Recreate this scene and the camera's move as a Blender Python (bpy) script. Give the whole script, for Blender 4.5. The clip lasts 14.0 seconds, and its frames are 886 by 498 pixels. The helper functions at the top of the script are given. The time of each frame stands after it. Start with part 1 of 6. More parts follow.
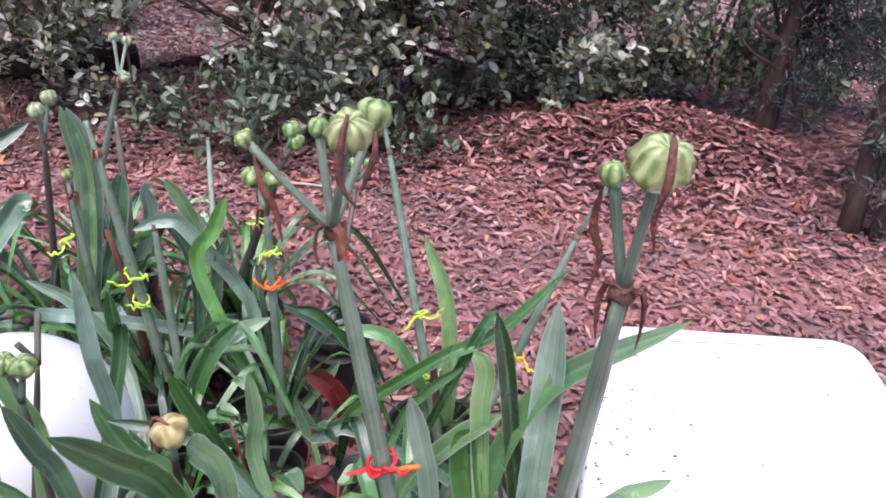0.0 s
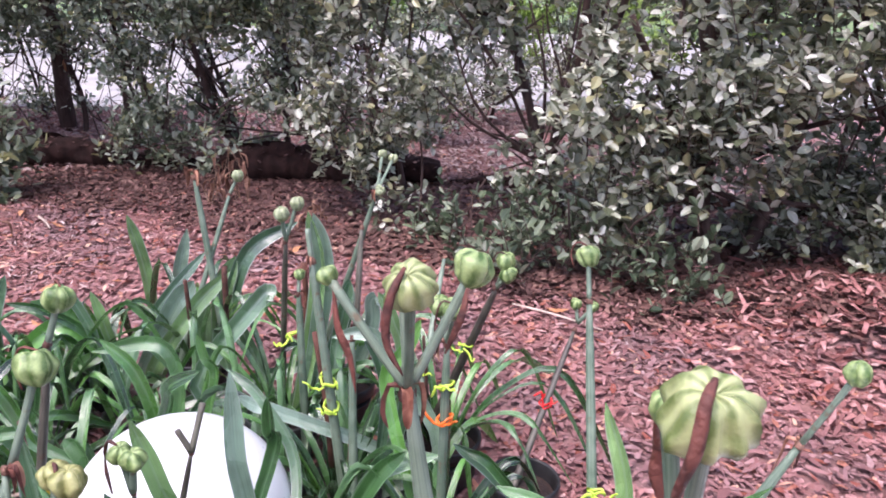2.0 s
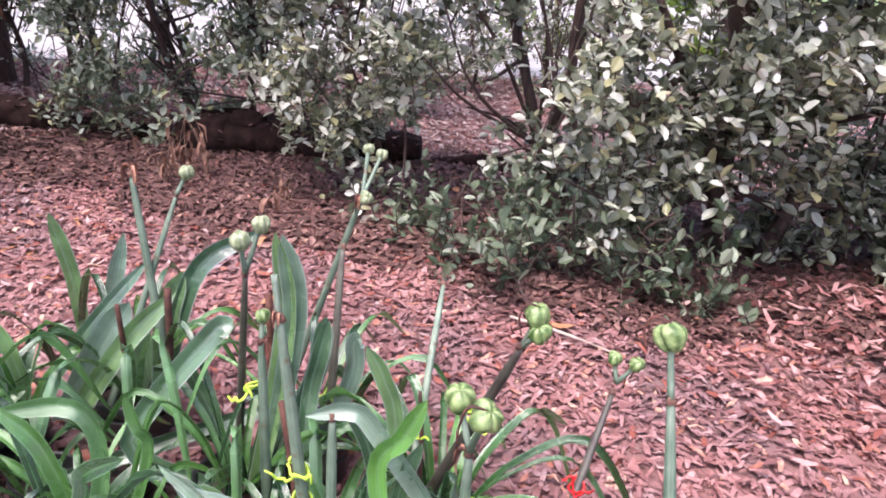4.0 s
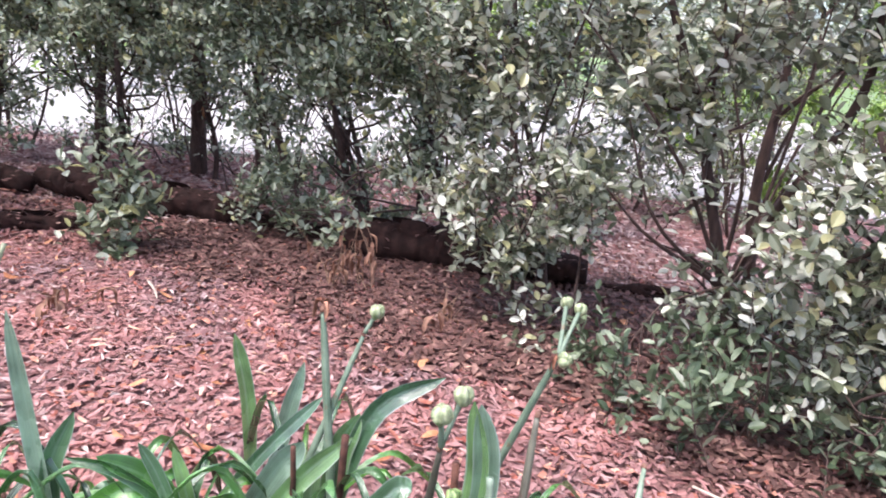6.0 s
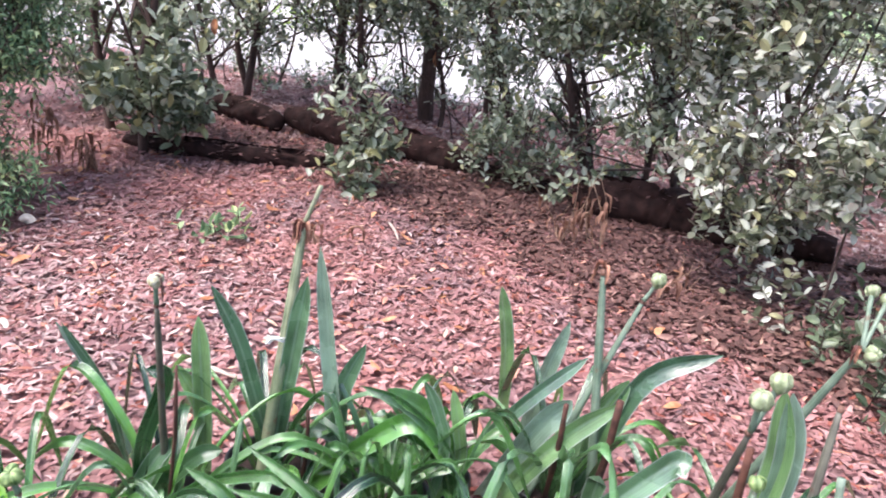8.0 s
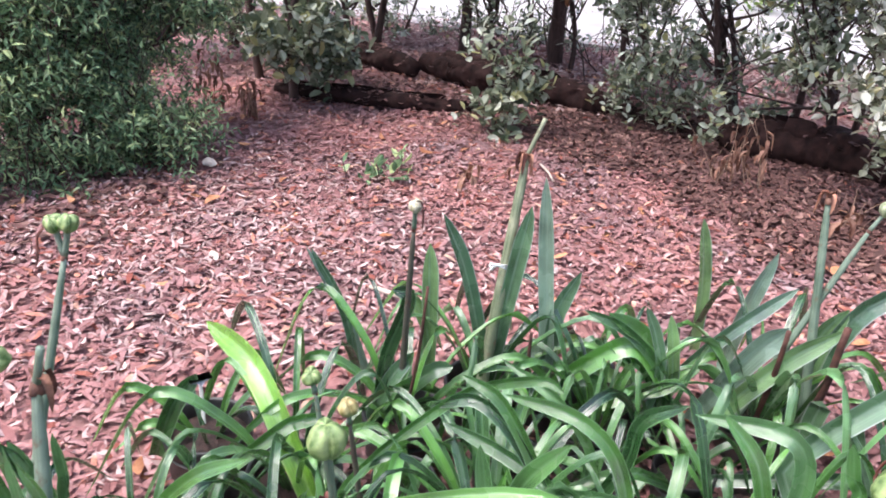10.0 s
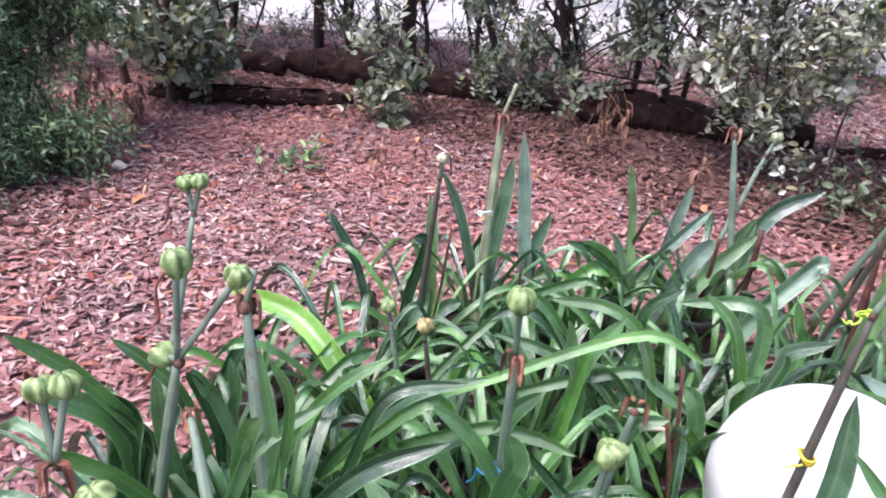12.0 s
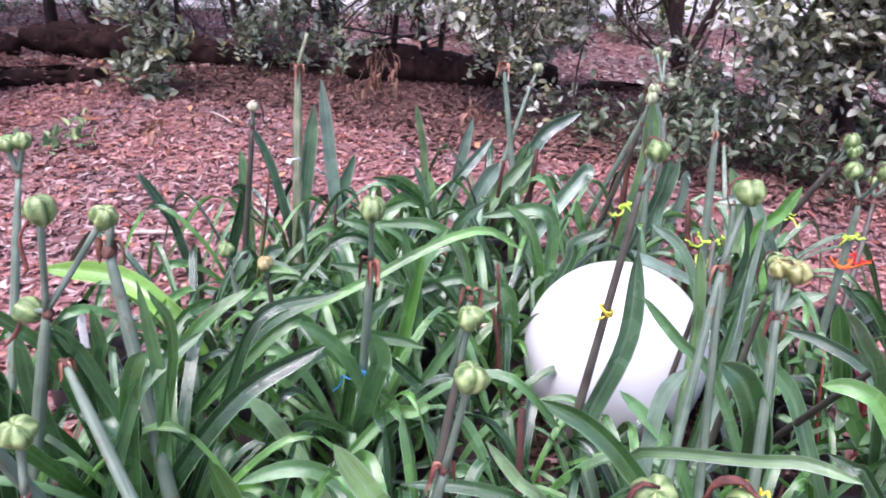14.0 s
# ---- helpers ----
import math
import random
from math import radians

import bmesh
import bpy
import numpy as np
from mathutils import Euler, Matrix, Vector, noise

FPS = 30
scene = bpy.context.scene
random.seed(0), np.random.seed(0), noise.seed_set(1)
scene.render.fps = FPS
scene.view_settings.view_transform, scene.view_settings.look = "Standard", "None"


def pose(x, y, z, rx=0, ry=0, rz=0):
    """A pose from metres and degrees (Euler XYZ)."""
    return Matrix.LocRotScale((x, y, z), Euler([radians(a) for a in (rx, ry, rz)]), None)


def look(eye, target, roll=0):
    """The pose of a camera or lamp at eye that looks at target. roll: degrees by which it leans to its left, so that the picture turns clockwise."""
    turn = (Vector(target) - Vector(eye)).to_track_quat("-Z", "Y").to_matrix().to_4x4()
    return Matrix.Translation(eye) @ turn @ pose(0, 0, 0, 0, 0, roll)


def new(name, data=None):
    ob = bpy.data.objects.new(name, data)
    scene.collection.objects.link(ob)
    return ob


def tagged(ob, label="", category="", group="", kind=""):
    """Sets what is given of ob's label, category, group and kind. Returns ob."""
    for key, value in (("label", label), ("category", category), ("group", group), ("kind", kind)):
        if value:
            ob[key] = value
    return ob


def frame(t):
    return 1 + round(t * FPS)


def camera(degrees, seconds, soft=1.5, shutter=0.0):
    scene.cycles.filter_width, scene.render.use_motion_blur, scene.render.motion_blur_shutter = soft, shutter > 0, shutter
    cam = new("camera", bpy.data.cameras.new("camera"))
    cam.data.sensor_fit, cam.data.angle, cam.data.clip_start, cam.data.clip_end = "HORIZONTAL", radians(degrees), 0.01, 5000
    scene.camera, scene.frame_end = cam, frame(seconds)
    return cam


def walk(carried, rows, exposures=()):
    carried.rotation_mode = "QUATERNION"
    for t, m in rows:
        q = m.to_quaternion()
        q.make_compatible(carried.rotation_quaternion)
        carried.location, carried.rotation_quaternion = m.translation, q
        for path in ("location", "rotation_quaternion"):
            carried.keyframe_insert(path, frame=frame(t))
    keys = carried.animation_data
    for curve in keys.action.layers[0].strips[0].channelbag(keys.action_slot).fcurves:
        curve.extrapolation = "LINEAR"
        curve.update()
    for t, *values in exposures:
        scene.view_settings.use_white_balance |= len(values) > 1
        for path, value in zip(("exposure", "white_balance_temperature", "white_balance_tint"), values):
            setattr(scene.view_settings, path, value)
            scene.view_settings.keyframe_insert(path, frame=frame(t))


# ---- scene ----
cam = camera(61.3, 14.0, soft=1.8, shutter=0.2)
PATH = [
    (0, (0.032, 0.04, 0.96), (0.032, 1.815, 0.04), 2.8),
    (0.5, (0.094, 0.112, 0.957), (-0.094, 1.888, 0.057), 2.8),
    (0.8, (0.159, 0.145, 0.964), (-0.289, 1.891, 0.098), 2.1),
    (1, (0.176, 0.166, 0.952), (-0.341, 1.914, 0.128), 2.8),
    (1.5, (0.184, 0.165, 0.963), (-0.513, 1.879, 0.202), 2.4),
    (2, (0.167, 0.18, 0.959), (-0.634, 1.891, 0.304), 2.2),
    (2.2, (0.149, 0.198, 0.948), (-0.646, 1.902, 0.268), 2.5),
    (4.3, (-0.071, 0.483, 0.964), (-0.766, 2.201, 0.214), 4.9),
    (4.5, (-0.09, 0.486, 0.971), (-0.86, 2.19, 0.261), 5.1),
    (5, (-0.134, 0.497, 0.989), (-1.009, 2.186, 0.372), 6.4),
    (5.5, (-0.173, 0.517, 1.006), (-1.137, 2.172, 0.431), 6.1),
    (6, (-0.208, 0.524, 1.012), (-1.276, 2.126, 0.473), 6.5),
    (6.5, (-0.248, 0.508, 1.019), (-1.418, 2.045, 0.502), 6.3),
    (7, (-0.28, 0.495, 1.015), (-1.486, 1.977, 0.425), 6.8),
    (7.5, (-0.309, 0.458, 1.019), (-1.602, 1.841, 0.373), 6.9),
    (8, (-0.339, 0.413, 1.009), (-1.728, 1.661, 0.293), 6.8),
    (8.5, (-0.376, 0.371, 1.002), (-1.813, 1.53, 0.233), 6.4),
    (9, (-0.408, 0.33, 0.997), (-1.882, 1.39, 0.159), 4.9),
    (9.2, (-0.426, 0.309, 0.995), (-1.919, 1.327, 0.138), 4.0),
    (11.3, (-0.398, -0.081, 0.953), (-1.788, 1.048, 0.061), 3.0),
    (11.5, (-0.426, -0.126, 0.952), (-1.759, 1.094, 0.095), 2.1),
    (12, (-0.46, -0.227, 0.95), (-1.65, 1.154, 0.128), 4.0),
    (12.5, (-0.428, -0.261, 0.944), (-1.412, 1.288, 0.149), 6.2),
    (13, (-0.397, -0.337, 0.929), (-1.192, 1.326, 0.152), 5.4),
    (13.5, (-0.408, -0.406, 0.931), (-1.201, 1.214, 0.067), 4.3),
    (14, (-0.465, -0.388, 0.925), (-1.131, 1.292, 0.068), 4.0),
]
walk(cam, [(t, look(eye, target, roll)) for t, eye, target, roll in PATH],
     exposures=[(0.0, 1.18, 6050, 21), (2.0, 1.42, 6150, 24), (5.0, 1.72, 6350, 18), (6.0, 1.82, 6250, 14), (7.5, 1.88, 6200, 14), (9.0, 1.80, 6300, 14), (11.5, 1.60, 6150, 17), (14.0, 1.49, 5900, 28)])

# ---- sky and sun: a bright overcast day ----
world = bpy.data.worlds.new("sky")
scene.world = world
world.use_nodes = True
wn = world.node_tree.nodes
sky = wn.new("ShaderNodeTexSky")
sky.sky_type, sky.sun_disc = "NISHITA", False
sky.sun_elevation, sky.sun_rotation = radians(66), radians(195)
sky.air_density, sky.dust_density = 1.0, 4.0
wn["Background"].inputs["Strength"].default_value = 0.135
world.node_tree.links.new(sky.outputs[0], wn["Background"].inputs["Color"])
sun_data = bpy.data.lights.new("sun", "SUN")
sun_data.energy, sun_data.angle, sun_data.color = 1.4, radians(40), (1.0, 0.96, 0.9)
sun = new("sun", sun_data)
sun.matrix_world = look((0, 0, 10), (1.1, 4.3, 0.0))
SEED = np.random.default_rng(7)


# ---- materials ----
def nodes_of(name):
    m = bpy.data.materials.new(name)
    m.use_nodes = True
    return m, m.node_tree.nodes, m.node_tree.links, m.node_tree.nodes["Principled BSDF"]


def surface(name, dark, light, rough=0.6, scale=20.0, detail=6.0, bump=0.3, fine=120.0, by="", spread=0.0,
            third=None, spec=0.5, stretch=(1, 1, 1), transmit=0.0, odd=None, share=0.15, patch=None):
    """A two-colour noisy surface with fine relief; by: 'island' or 'object' adds variation from piece to piece; odd: the colour of a share of the pieces; patch: two tints
    between which the surface drifts from spot to spot."""
    m, n, l, b = nodes_of(name)
    co = n.new("ShaderNodeTexCoord")
    mp = n.new("ShaderNodeMapping")
    mp.inputs["Scale"].default_value = stretch
    l.new(co.outputs["Object"], mp.inputs[0])
    big = n.new("ShaderNodeTexNoise")
    big.inputs["Scale"].default_value, big.inputs["Detail"].default_value = scale, detail
    l.new(mp.outputs[0], big.inputs["Vector"])
    ramp = n.new("ShaderNodeValToRGB")
    ramp.color_ramp.elements[0].position, ramp.color_ramp.elements[0].color = 0.3, (*dark, 1)
    ramp.color_ramp.elements[1].position, ramp.color_ramp.elements[1].color = 0.7, (*light, 1)
    if third:
        e = ramp.color_ramp.elements.new(0.9)
        e.color = (*third, 1)
    fac = big.outputs[0]
    if by:
        src = n.new("ShaderNodeNewGeometry").outputs["Random Per Island"] if by == "island" else n.new("ShaderNodeObjectInfo").outputs["Random"]
        mix = n.new("ShaderNodeMath")
        mix.operation = "MULTIPLY_ADD"
        l.new(src, mix.inputs[0])
        mix.inputs[1].default_value = spread
        add = n.new("ShaderNodeMath")
        add.operation = "SUBTRACT"
        l.new(big.outputs[0], add.inputs[0])
        add.inputs[1].default_value = spread / 2
        l.new(add.outputs[0], mix.inputs[2])
        fac = mix.outputs[0]
    l.new(fac, ramp.inputs[0])
    if odd:
        spin = n.new("ShaderNodeMath")
        spin.operation = "MULTIPLY"
        l.new(src, spin.inputs[0])
        spin.inputs[1].default_value = 73.7
        fr = n.new("ShaderNodeMath")
        fr.operation = "FRACT"
        l.new(spin.outputs[0], fr.inputs[0])
        pick = n.new("ShaderNodeMath")
        pick.operation = "LESS_THAN"
        l.new(fr.outputs[0], pick.inputs[0])
        pick.inputs[1].default_value = share
        swap = n.new("ShaderNodeMixRGB")
        l.new(pick.outputs[0], swap.inputs[0])
        l.new(ramp.outputs[0], swap.inputs[1])
        swap.inputs[2].default_value = (*odd, 1)
        ramp = swap
    if patch:
        drift = n.new("ShaderNodeTexNoise")
        drift.inputs["Scale"].default_value, drift.inputs["Detail"].default_value = 2.6, 3.0
        l.new(co.outputs["Object"], drift.inputs["Vector"])
        tint = n.new("ShaderNodeValToRGB")
        for e, p, c in zip(tint.color_ramp.elements, (0.36, 0.62), patch):
            e.position, e.color = p, (*c, 1)
        l.new(drift.outputs[0], tint.inputs[0])
        blend = n.new("ShaderNodeMixRGB")
        blend.blend_type = "MULTIPLY"
        blend.inputs[0].default_value = 1.0
        l.new(ramp.outputs[0], blend.inputs[1])
        l.new(tint.outputs[0], blend.inputs[2])
        ramp = blend
    l.new(ramp.outputs[0], b.inputs["Base Color"])
    small = n.new("ShaderNodeTexNoise")
    small.inputs["Scale"].default_value, small.inputs["Detail"].default_value = fine, 4.0
    l.new(mp.outputs[0], small.inputs["Vector"])
    rr = n.new("ShaderNodeMapRange")
    rr.inputs["To Min"].default_value, rr.inputs["To Max"].default_value = max(rough - 0.12, 0.03), min(rough + 0.12, 1)
    l.new(small.outputs[0], rr.inputs[0])
    l.new(rr.outputs[0], b.inputs["Roughness"])
    bp = n.new("ShaderNodeBump")
    bp.inputs["Strength"].default_value, bp.inputs["Distance"].default_value = bump, 0.004
    l.new(small.outputs[0], bp.inputs["Height"])
    l.new(bp.outputs[0], b.inputs["Normal"])
    b.inputs["Specular IOR Level"].default_value = spec
    if transmit:
        t = n.new("ShaderNodeBsdfTranslucent")
        l.new(ramp.outputs[0], t.inputs["Color"])
        ms = n.new("ShaderNodeMixShader")
        ms.inputs[0].default_value = transmit
        l.new(b.outputs[0], ms.inputs[1])
        l.new(t.outputs[0], ms.inputs[2])
        l.new(ms.outputs[0], n["Material Output"].inputs["Surface"])
    return m


def strap_material(name, dark, light, rib):
    """Strap leaf: lengthwise veins and a paler midrib, from the leaf's own UV (u across, v along)."""
    m, n, l, b = nodes_of(name)
    uv = n.new("ShaderNodeUVMap")
    sep = n.new("ShaderNodeSeparateXYZ")
    l.new(uv.outputs[0], sep.inputs[0])
    mp = n.new("ShaderNodeMapping")
    mp.inputs["Scale"].default_value = (46, 1.5, 1)
    l.new(uv.outputs[0], mp.inputs[0])
    vein = n.new("ShaderNodeTexNoise")
    vein.inputs["Scale"].default_value, vein.inputs["Detail"].default_value = 1.0, 3.0
    l.new(mp.outputs[0], vein.inputs["Vector"])
    blot = n.new("ShaderNodeTexNoise")
    blot.inputs["Scale"].default_value = 14.0
    co = n.new("ShaderNodeTexCoord")
    l.new(co.outputs["Object"], blot.inputs["Vector"])
    info = n.new("ShaderNodeObjectInfo")
    hue = n.new("ShaderNodeValToRGB")
    cr = hue.color_ramp
    cr.elements[0].position, cr.elements[0].color = 0.0, (*dark, 1)
    cr.elements[1].position, cr.elements[1].color = 1.0, (*light, 1)
    for at, f, tone in ((0.3, 0.35, (0.9, 1.0, 0.8)), (0.55, 0.6, (0.95, 1.08, 0.6)), (0.72, 0.95, (1.0, 1.15, 0.6)), (0.8, 0.55, (1.0, 0.95, 1.05))):
        e = cr.elements.new(at)
        e.color = (*[(d + (g - d) * f) * s for d, g, s in zip(dark, light, tone)], 1)
    l.new(info.outputs["Random"], hue.inputs[0])
    s2 = n.new("ShaderNodeMath")
    s2.operation = "MULTIPLY_ADD"
    l.new(vein.outputs[0], s2.inputs[0])
    s2.inputs[1].default_value = 0.8
    l.new(blot.outputs[0], s2.inputs[2])
    lev = n.new("ShaderNodeMapRange")
    lev.inputs["From Min"].default_value, lev.inputs["From Max"].default_value = 0.6, 1.2
    lev.inputs["To Min"].default_value, lev.inputs["To Max"].default_value = 0.45, 1.5
    l.new(s2.outputs[0], lev.inputs[0])
    ramp = n.new("ShaderNodeVectorMath")
    ramp.operation = "SCALE"
    l.new(hue.outputs[0], ramp.inputs[0])
    l.new(lev.outputs[0], ramp.inputs["Scale"])
    off = n.new("ShaderNodeMath")
    off.operation = "SUBTRACT"
    l.new(sep.outputs[0], off.inputs[0])
    off.inputs[1].default_value = 0.5
    ab = n.new("ShaderNodeMath")
    ab.operation = "ABSOLUTE"
    l.new(off.outputs[0], ab.inputs[0])
    mr = n.new("ShaderNodeMapRange")
    mr.inputs["From Min"].default_value, mr.inputs["From Max"].default_value = 0.02, 0.10
    mr.inputs["To Min"].default_value, mr.inputs["To Max"].default_value = 0.24, 0.0
    l.new(ab.outputs[0], mr.inputs[0])
    mx = n.new("ShaderNodeMixRGB")
    l.new(mr.outputs[0], mx.inputs[0])
    l.new(ramp.outputs[0], mx.inputs[1])
    mx.inputs[2].default_value = (*rib, 1)
    me = n.new("ShaderNodeMapRange")
    me.inputs["From Min"].default_value, me.inputs["From Max"].default_value = 0.43, 0.5
    me.inputs["To Min"].default_value, me.inputs["To Max"].default_value = 0.0, 0.55
    l.new(ab.outputs[0], me.inputs[0])
    edge = n.new("ShaderNodeMixRGB")
    l.new(me.outputs[0], edge.inputs[0])
    l.new(mx.outputs[0], edge.inputs[1])
    edge.inputs[2].default_value = (*[min(c * 1.5, 0.6) for c in rib], 1)
    mx = edge
    l.new(mx.outputs[0], b.inputs["Base Color"])
    gl = n.new("ShaderNodeMapRange")
    gl.inputs["To Min"].default_value, gl.inputs["To Max"].default_value = 0.12, 0.40
    l.new(blot.outputs[0], gl.inputs[0])
    l.new(gl.outputs[0], b.inputs["Roughness"])
    b.inputs["Specular IOR Level"].default_value = 0.8
    b.inputs["Coat Weight"].default_value, b.inputs["Coat Roughness"].default_value = 1.0, 0.10
    b.inputs["Coat IOR"].default_value = 1.75
    bp = n.new("ShaderNodeBump")
    dent = n.new("ShaderNodeTexNoise")
    dent.inputs["Scale"].default_value, dent.inputs["Detail"].default_value = 55.0, 2.0
    l.new(co.outputs["Object"], dent.inputs["Vector"])
    both = n.new("ShaderNodeMath")
    both.operation = "MULTIPLY_ADD"
    l.new(dent.outputs[0], both.inputs[0])
    both.inputs[1].default_value = 1.6
    l.new(vein.outputs[0], both.inputs[2])
    bp.inputs["Strength"].default_value, bp.inputs["Distance"].default_value = 0.5, 0.002
    l.new(both.outputs[0], bp.inputs["Height"])
    l.new(bp.outputs[0], b.inputs["Normal"])
    l.new(bp.outputs[0], b.inputs["Coat Normal"])
    t = n.new("ShaderNodeBsdfTranslucent")
    l.new(mx.outputs[0], t.inputs["Color"])
    ms = n.new("ShaderNodeMixShader")
    ms.inputs[0].default_value = 0.2
    l.new(b.outputs[0], ms.inputs[1])
    l.new(t.outputs[0], ms.inputs[2])
    l.new(ms.outputs[0], n["Material Output"].inputs["Surface"])
    return m


def stalk_material(name, dark, light, scar):
    """Flower stalk: fine stripes along it, cloudy bloom and a few brown scars (UV u round it, v along it)."""
    m, n, l, b = nodes_of(name)
    uv, co, info = n.new("ShaderNodeUVMap"), n.new("ShaderNodeTexCoord"), n.new("ShaderNodeObjectInfo")
    mp = n.new("ShaderNodeMapping")
    mp.inputs["Scale"].default_value = (26, 2.2, 1)
    l.new(uv.outputs[0], mp.inputs[0])
    stripe, cloud, spot = [n.new("ShaderNodeTexNoise") for k in range(3)]
    stripe.inputs["Scale"].default_value, stripe.inputs["Detail"].default_value = 1.0, 4.0
    cloud.inputs["Scale"].default_value, cloud.inputs["Detail"].default_value = 26.0, 5.0
    spot.inputs["Scale"].default_value, spot.inputs["Detail"].default_value = 60.0, 3.0
    l.new(mp.outputs[0], stripe.inputs["Vector"])
    l.new(co.outputs["Object"], cloud.inputs["Vector"])
    l.new(co.outputs["Object"], spot.inputs["Vector"])
    total = cloud.outputs[0]
    for src, w in ((stripe.outputs[0], 0.9), (info.outputs["Random"], 0.35)):
        add = n.new("ShaderNodeMath")
        add.operation = "MULTIPLY_ADD"
        l.new(src, add.inputs[0])
        add.inputs[1].default_value = w
        l.new(total, add.inputs[2])
        total = add.outputs[0]
    ramp = n.new("ShaderNodeValToRGB")
    lev = n.new("ShaderNodeMapRange")
    lev.inputs["From Min"].default_value, lev.inputs["From Max"].default_value = 0.75, 1.5
    l.new(total, lev.inputs[0])
    ramp.color_ramp.elements[0].color, ramp.color_ramp.elements[1].color = (*dark, 1), (*light, 1)
    l.new(lev.outputs[0], ramp.inputs[0])
    scars = n.new("ShaderNodeMapRange")
    scars.inputs["From Min"].default_value, scars.inputs["From Max"].default_value = 0.62, 0.72
    scars.inputs["To Max"].default_value = 0.8
    l.new(spot.outputs[0], scars.inputs[0])
    mix = n.new("ShaderNodeMixRGB")
    l.new(scars.outputs[0], mix.inputs[0])
    l.new(ramp.outputs[0], mix.inputs[1])
    mix.inputs[2].default_value = (*scar, 1)
    l.new(mix.outputs[0], b.inputs["Base Color"])
    b.inputs["Roughness"].default_value = 0.48
    bp = n.new("ShaderNodeBump")
    bp.inputs["Strength"].default_value, bp.inputs["Distance"].default_value = 0.5, 0.0015
    l.new(stripe.outputs[0], bp.inputs["Height"])
    l.new(bp.outputs[0], b.inputs["Normal"])
    return m


def pod_material(name, dark, light, bands=1.91, lines=0.3):
    """Seed pod: green with paler seams along its ribs (UV u runs round it)."""
    m, n, l, b = nodes_of(name)
    uv = n.new("ShaderNodeUVMap")
    wave = n.new("ShaderNodeTexWave")
    wave.bands_direction = "X"
    wave.inputs["Scale"].default_value = bands
    wave.inputs["Distortion"].default_value = 0.6
    l.new(uv.outputs[0], wave.inputs["Vector"])
    co = n.new("ShaderNodeTexCoord")
    ns = n.new("ShaderNodeTexNoise")
    ns.inputs["Scale"].default_value, ns.inputs["Detail"].default_value, ns.inputs["Roughness"].default_value = 90.0, 6.0, 0.65
    l.new(co.outputs["Object"], ns.inputs["Vector"])
    ad = n.new("ShaderNodeMath")
    ad.operation = "MULTIPLY_ADD"
    l.new(wave.outputs[1], ad.inputs[0])
    ad.inputs[1].default_value = lines
    l.new(ns.outputs[0], ad.inputs[2])
    ramp = n.new("ShaderNodeValToRGB")
    ramp.color_ramp.elements[0].position, ramp.color_ramp.elements[0].color = 0.42, (*dark, 1)
    ramp.color_ramp.elements[1].position, ramp.color_ramp.elements[1].color = 0.9, (*light, 1)
    l.new(ad.outputs[0], ramp.inputs[0])
    l.new(ramp.outputs[0], b.inputs["Base Color"])
    b.inputs["Roughness"].default_value = 0.42
    b.inputs["Subsurface Weight"].default_value = 0.1
    b.inputs["Subsurface Radius"].default_value = (0.004, 0.006, 0.002)
    bp = n.new("ShaderNodeBump")
    bp.inputs["Strength"].default_value, bp.inputs["Distance"].default_value = 0.55, 0.002
    l.new(ad.outputs[0], bp.inputs["Height"])
    l.new(bp.outputs[0], b.inputs["Normal"])
    return m


DRIFT = ((0.72, 0.79, 0.83), (1.05, 0.97, 0.94))
soil_ground = surface("mulch_ground", (0.16, 0.078, 0.074), (0.30, 0.165, 0.158), 0.85, 14, 8, 0.9, 60, third=(0.32, 0.18, 0.17), patch=DRIFT)
chip_mat = surface("bark_chips", (0.22, 0.102, 0.099), (0.36, 0.198, 0.194), 0.8, 30, 3, 0.3, 150, "island", 0.5, (0.47, 0.31, 0.30), spec=0.15, patch=DRIFT)
litter_mat = surface("leaf_litter", (0.21, 0.098, 0.096), (0.37, 0.21, 0.205), 0.82, 30, 3, 0.3, 150, "island", 0.62, (0.47, 0.33, 0.315), spec=0.15, patch=DRIFT)
pale_chip = surface("weathered_chips", (0.28, 0.185, 0.175), (0.46, 0.345, 0.33), 0.8, 30, 3, 0.3, 150, "island", 0.6, (0.56, 0.46, 0.44), spec=0.15)
heap_mat = surface("coarse_dry_leaves", (0.13, 0.045, 0.04), (0.36, 0.165, 0.155), 0.5, 30, 3, 0.3, 150, "island", 0.8, (0.48, 0.28, 0.265), spec=0.3)
rust_mat = surface("rusty_bark_shreds", (0.21, 0.065, 0.05), (0.40, 0.185, 0.135), 0.75, 30, 3, 0.3, 150, "island", 0.8, (0.55, 0.36, 0.27), spec=0.2)
# Litter colour darkened to carry the shade under hedge, logs and bush.
shade_litter_mat = surface("shade_dark_leaf", (0.065, 0.032, 0.028), (0.15, 0.075, 0.066), 0.7, 30, 3, 0.3, 150, "island", 0.6, (0.30, 0.18, 0.15), spec=0.3)
# Near-black flakes: the shade in the gaps between pots is put into this colour.
gap_shade_mat = surface("spilled_potting_mix", (0.010, 0.006, 0.005), (0.055, 0.028, 0.022), 0.9, 60, 5, 0.6, 150, "island", 0.5, (0.12, 0.06, 0.045), spec=0.2)
orange_leaf = surface("orange_dead_leaf", (0.24, 0.085, 0.035), (0.46, 0.22, 0.11), 0.7, 40, 3, 0.3, 150, "island", 0.6)
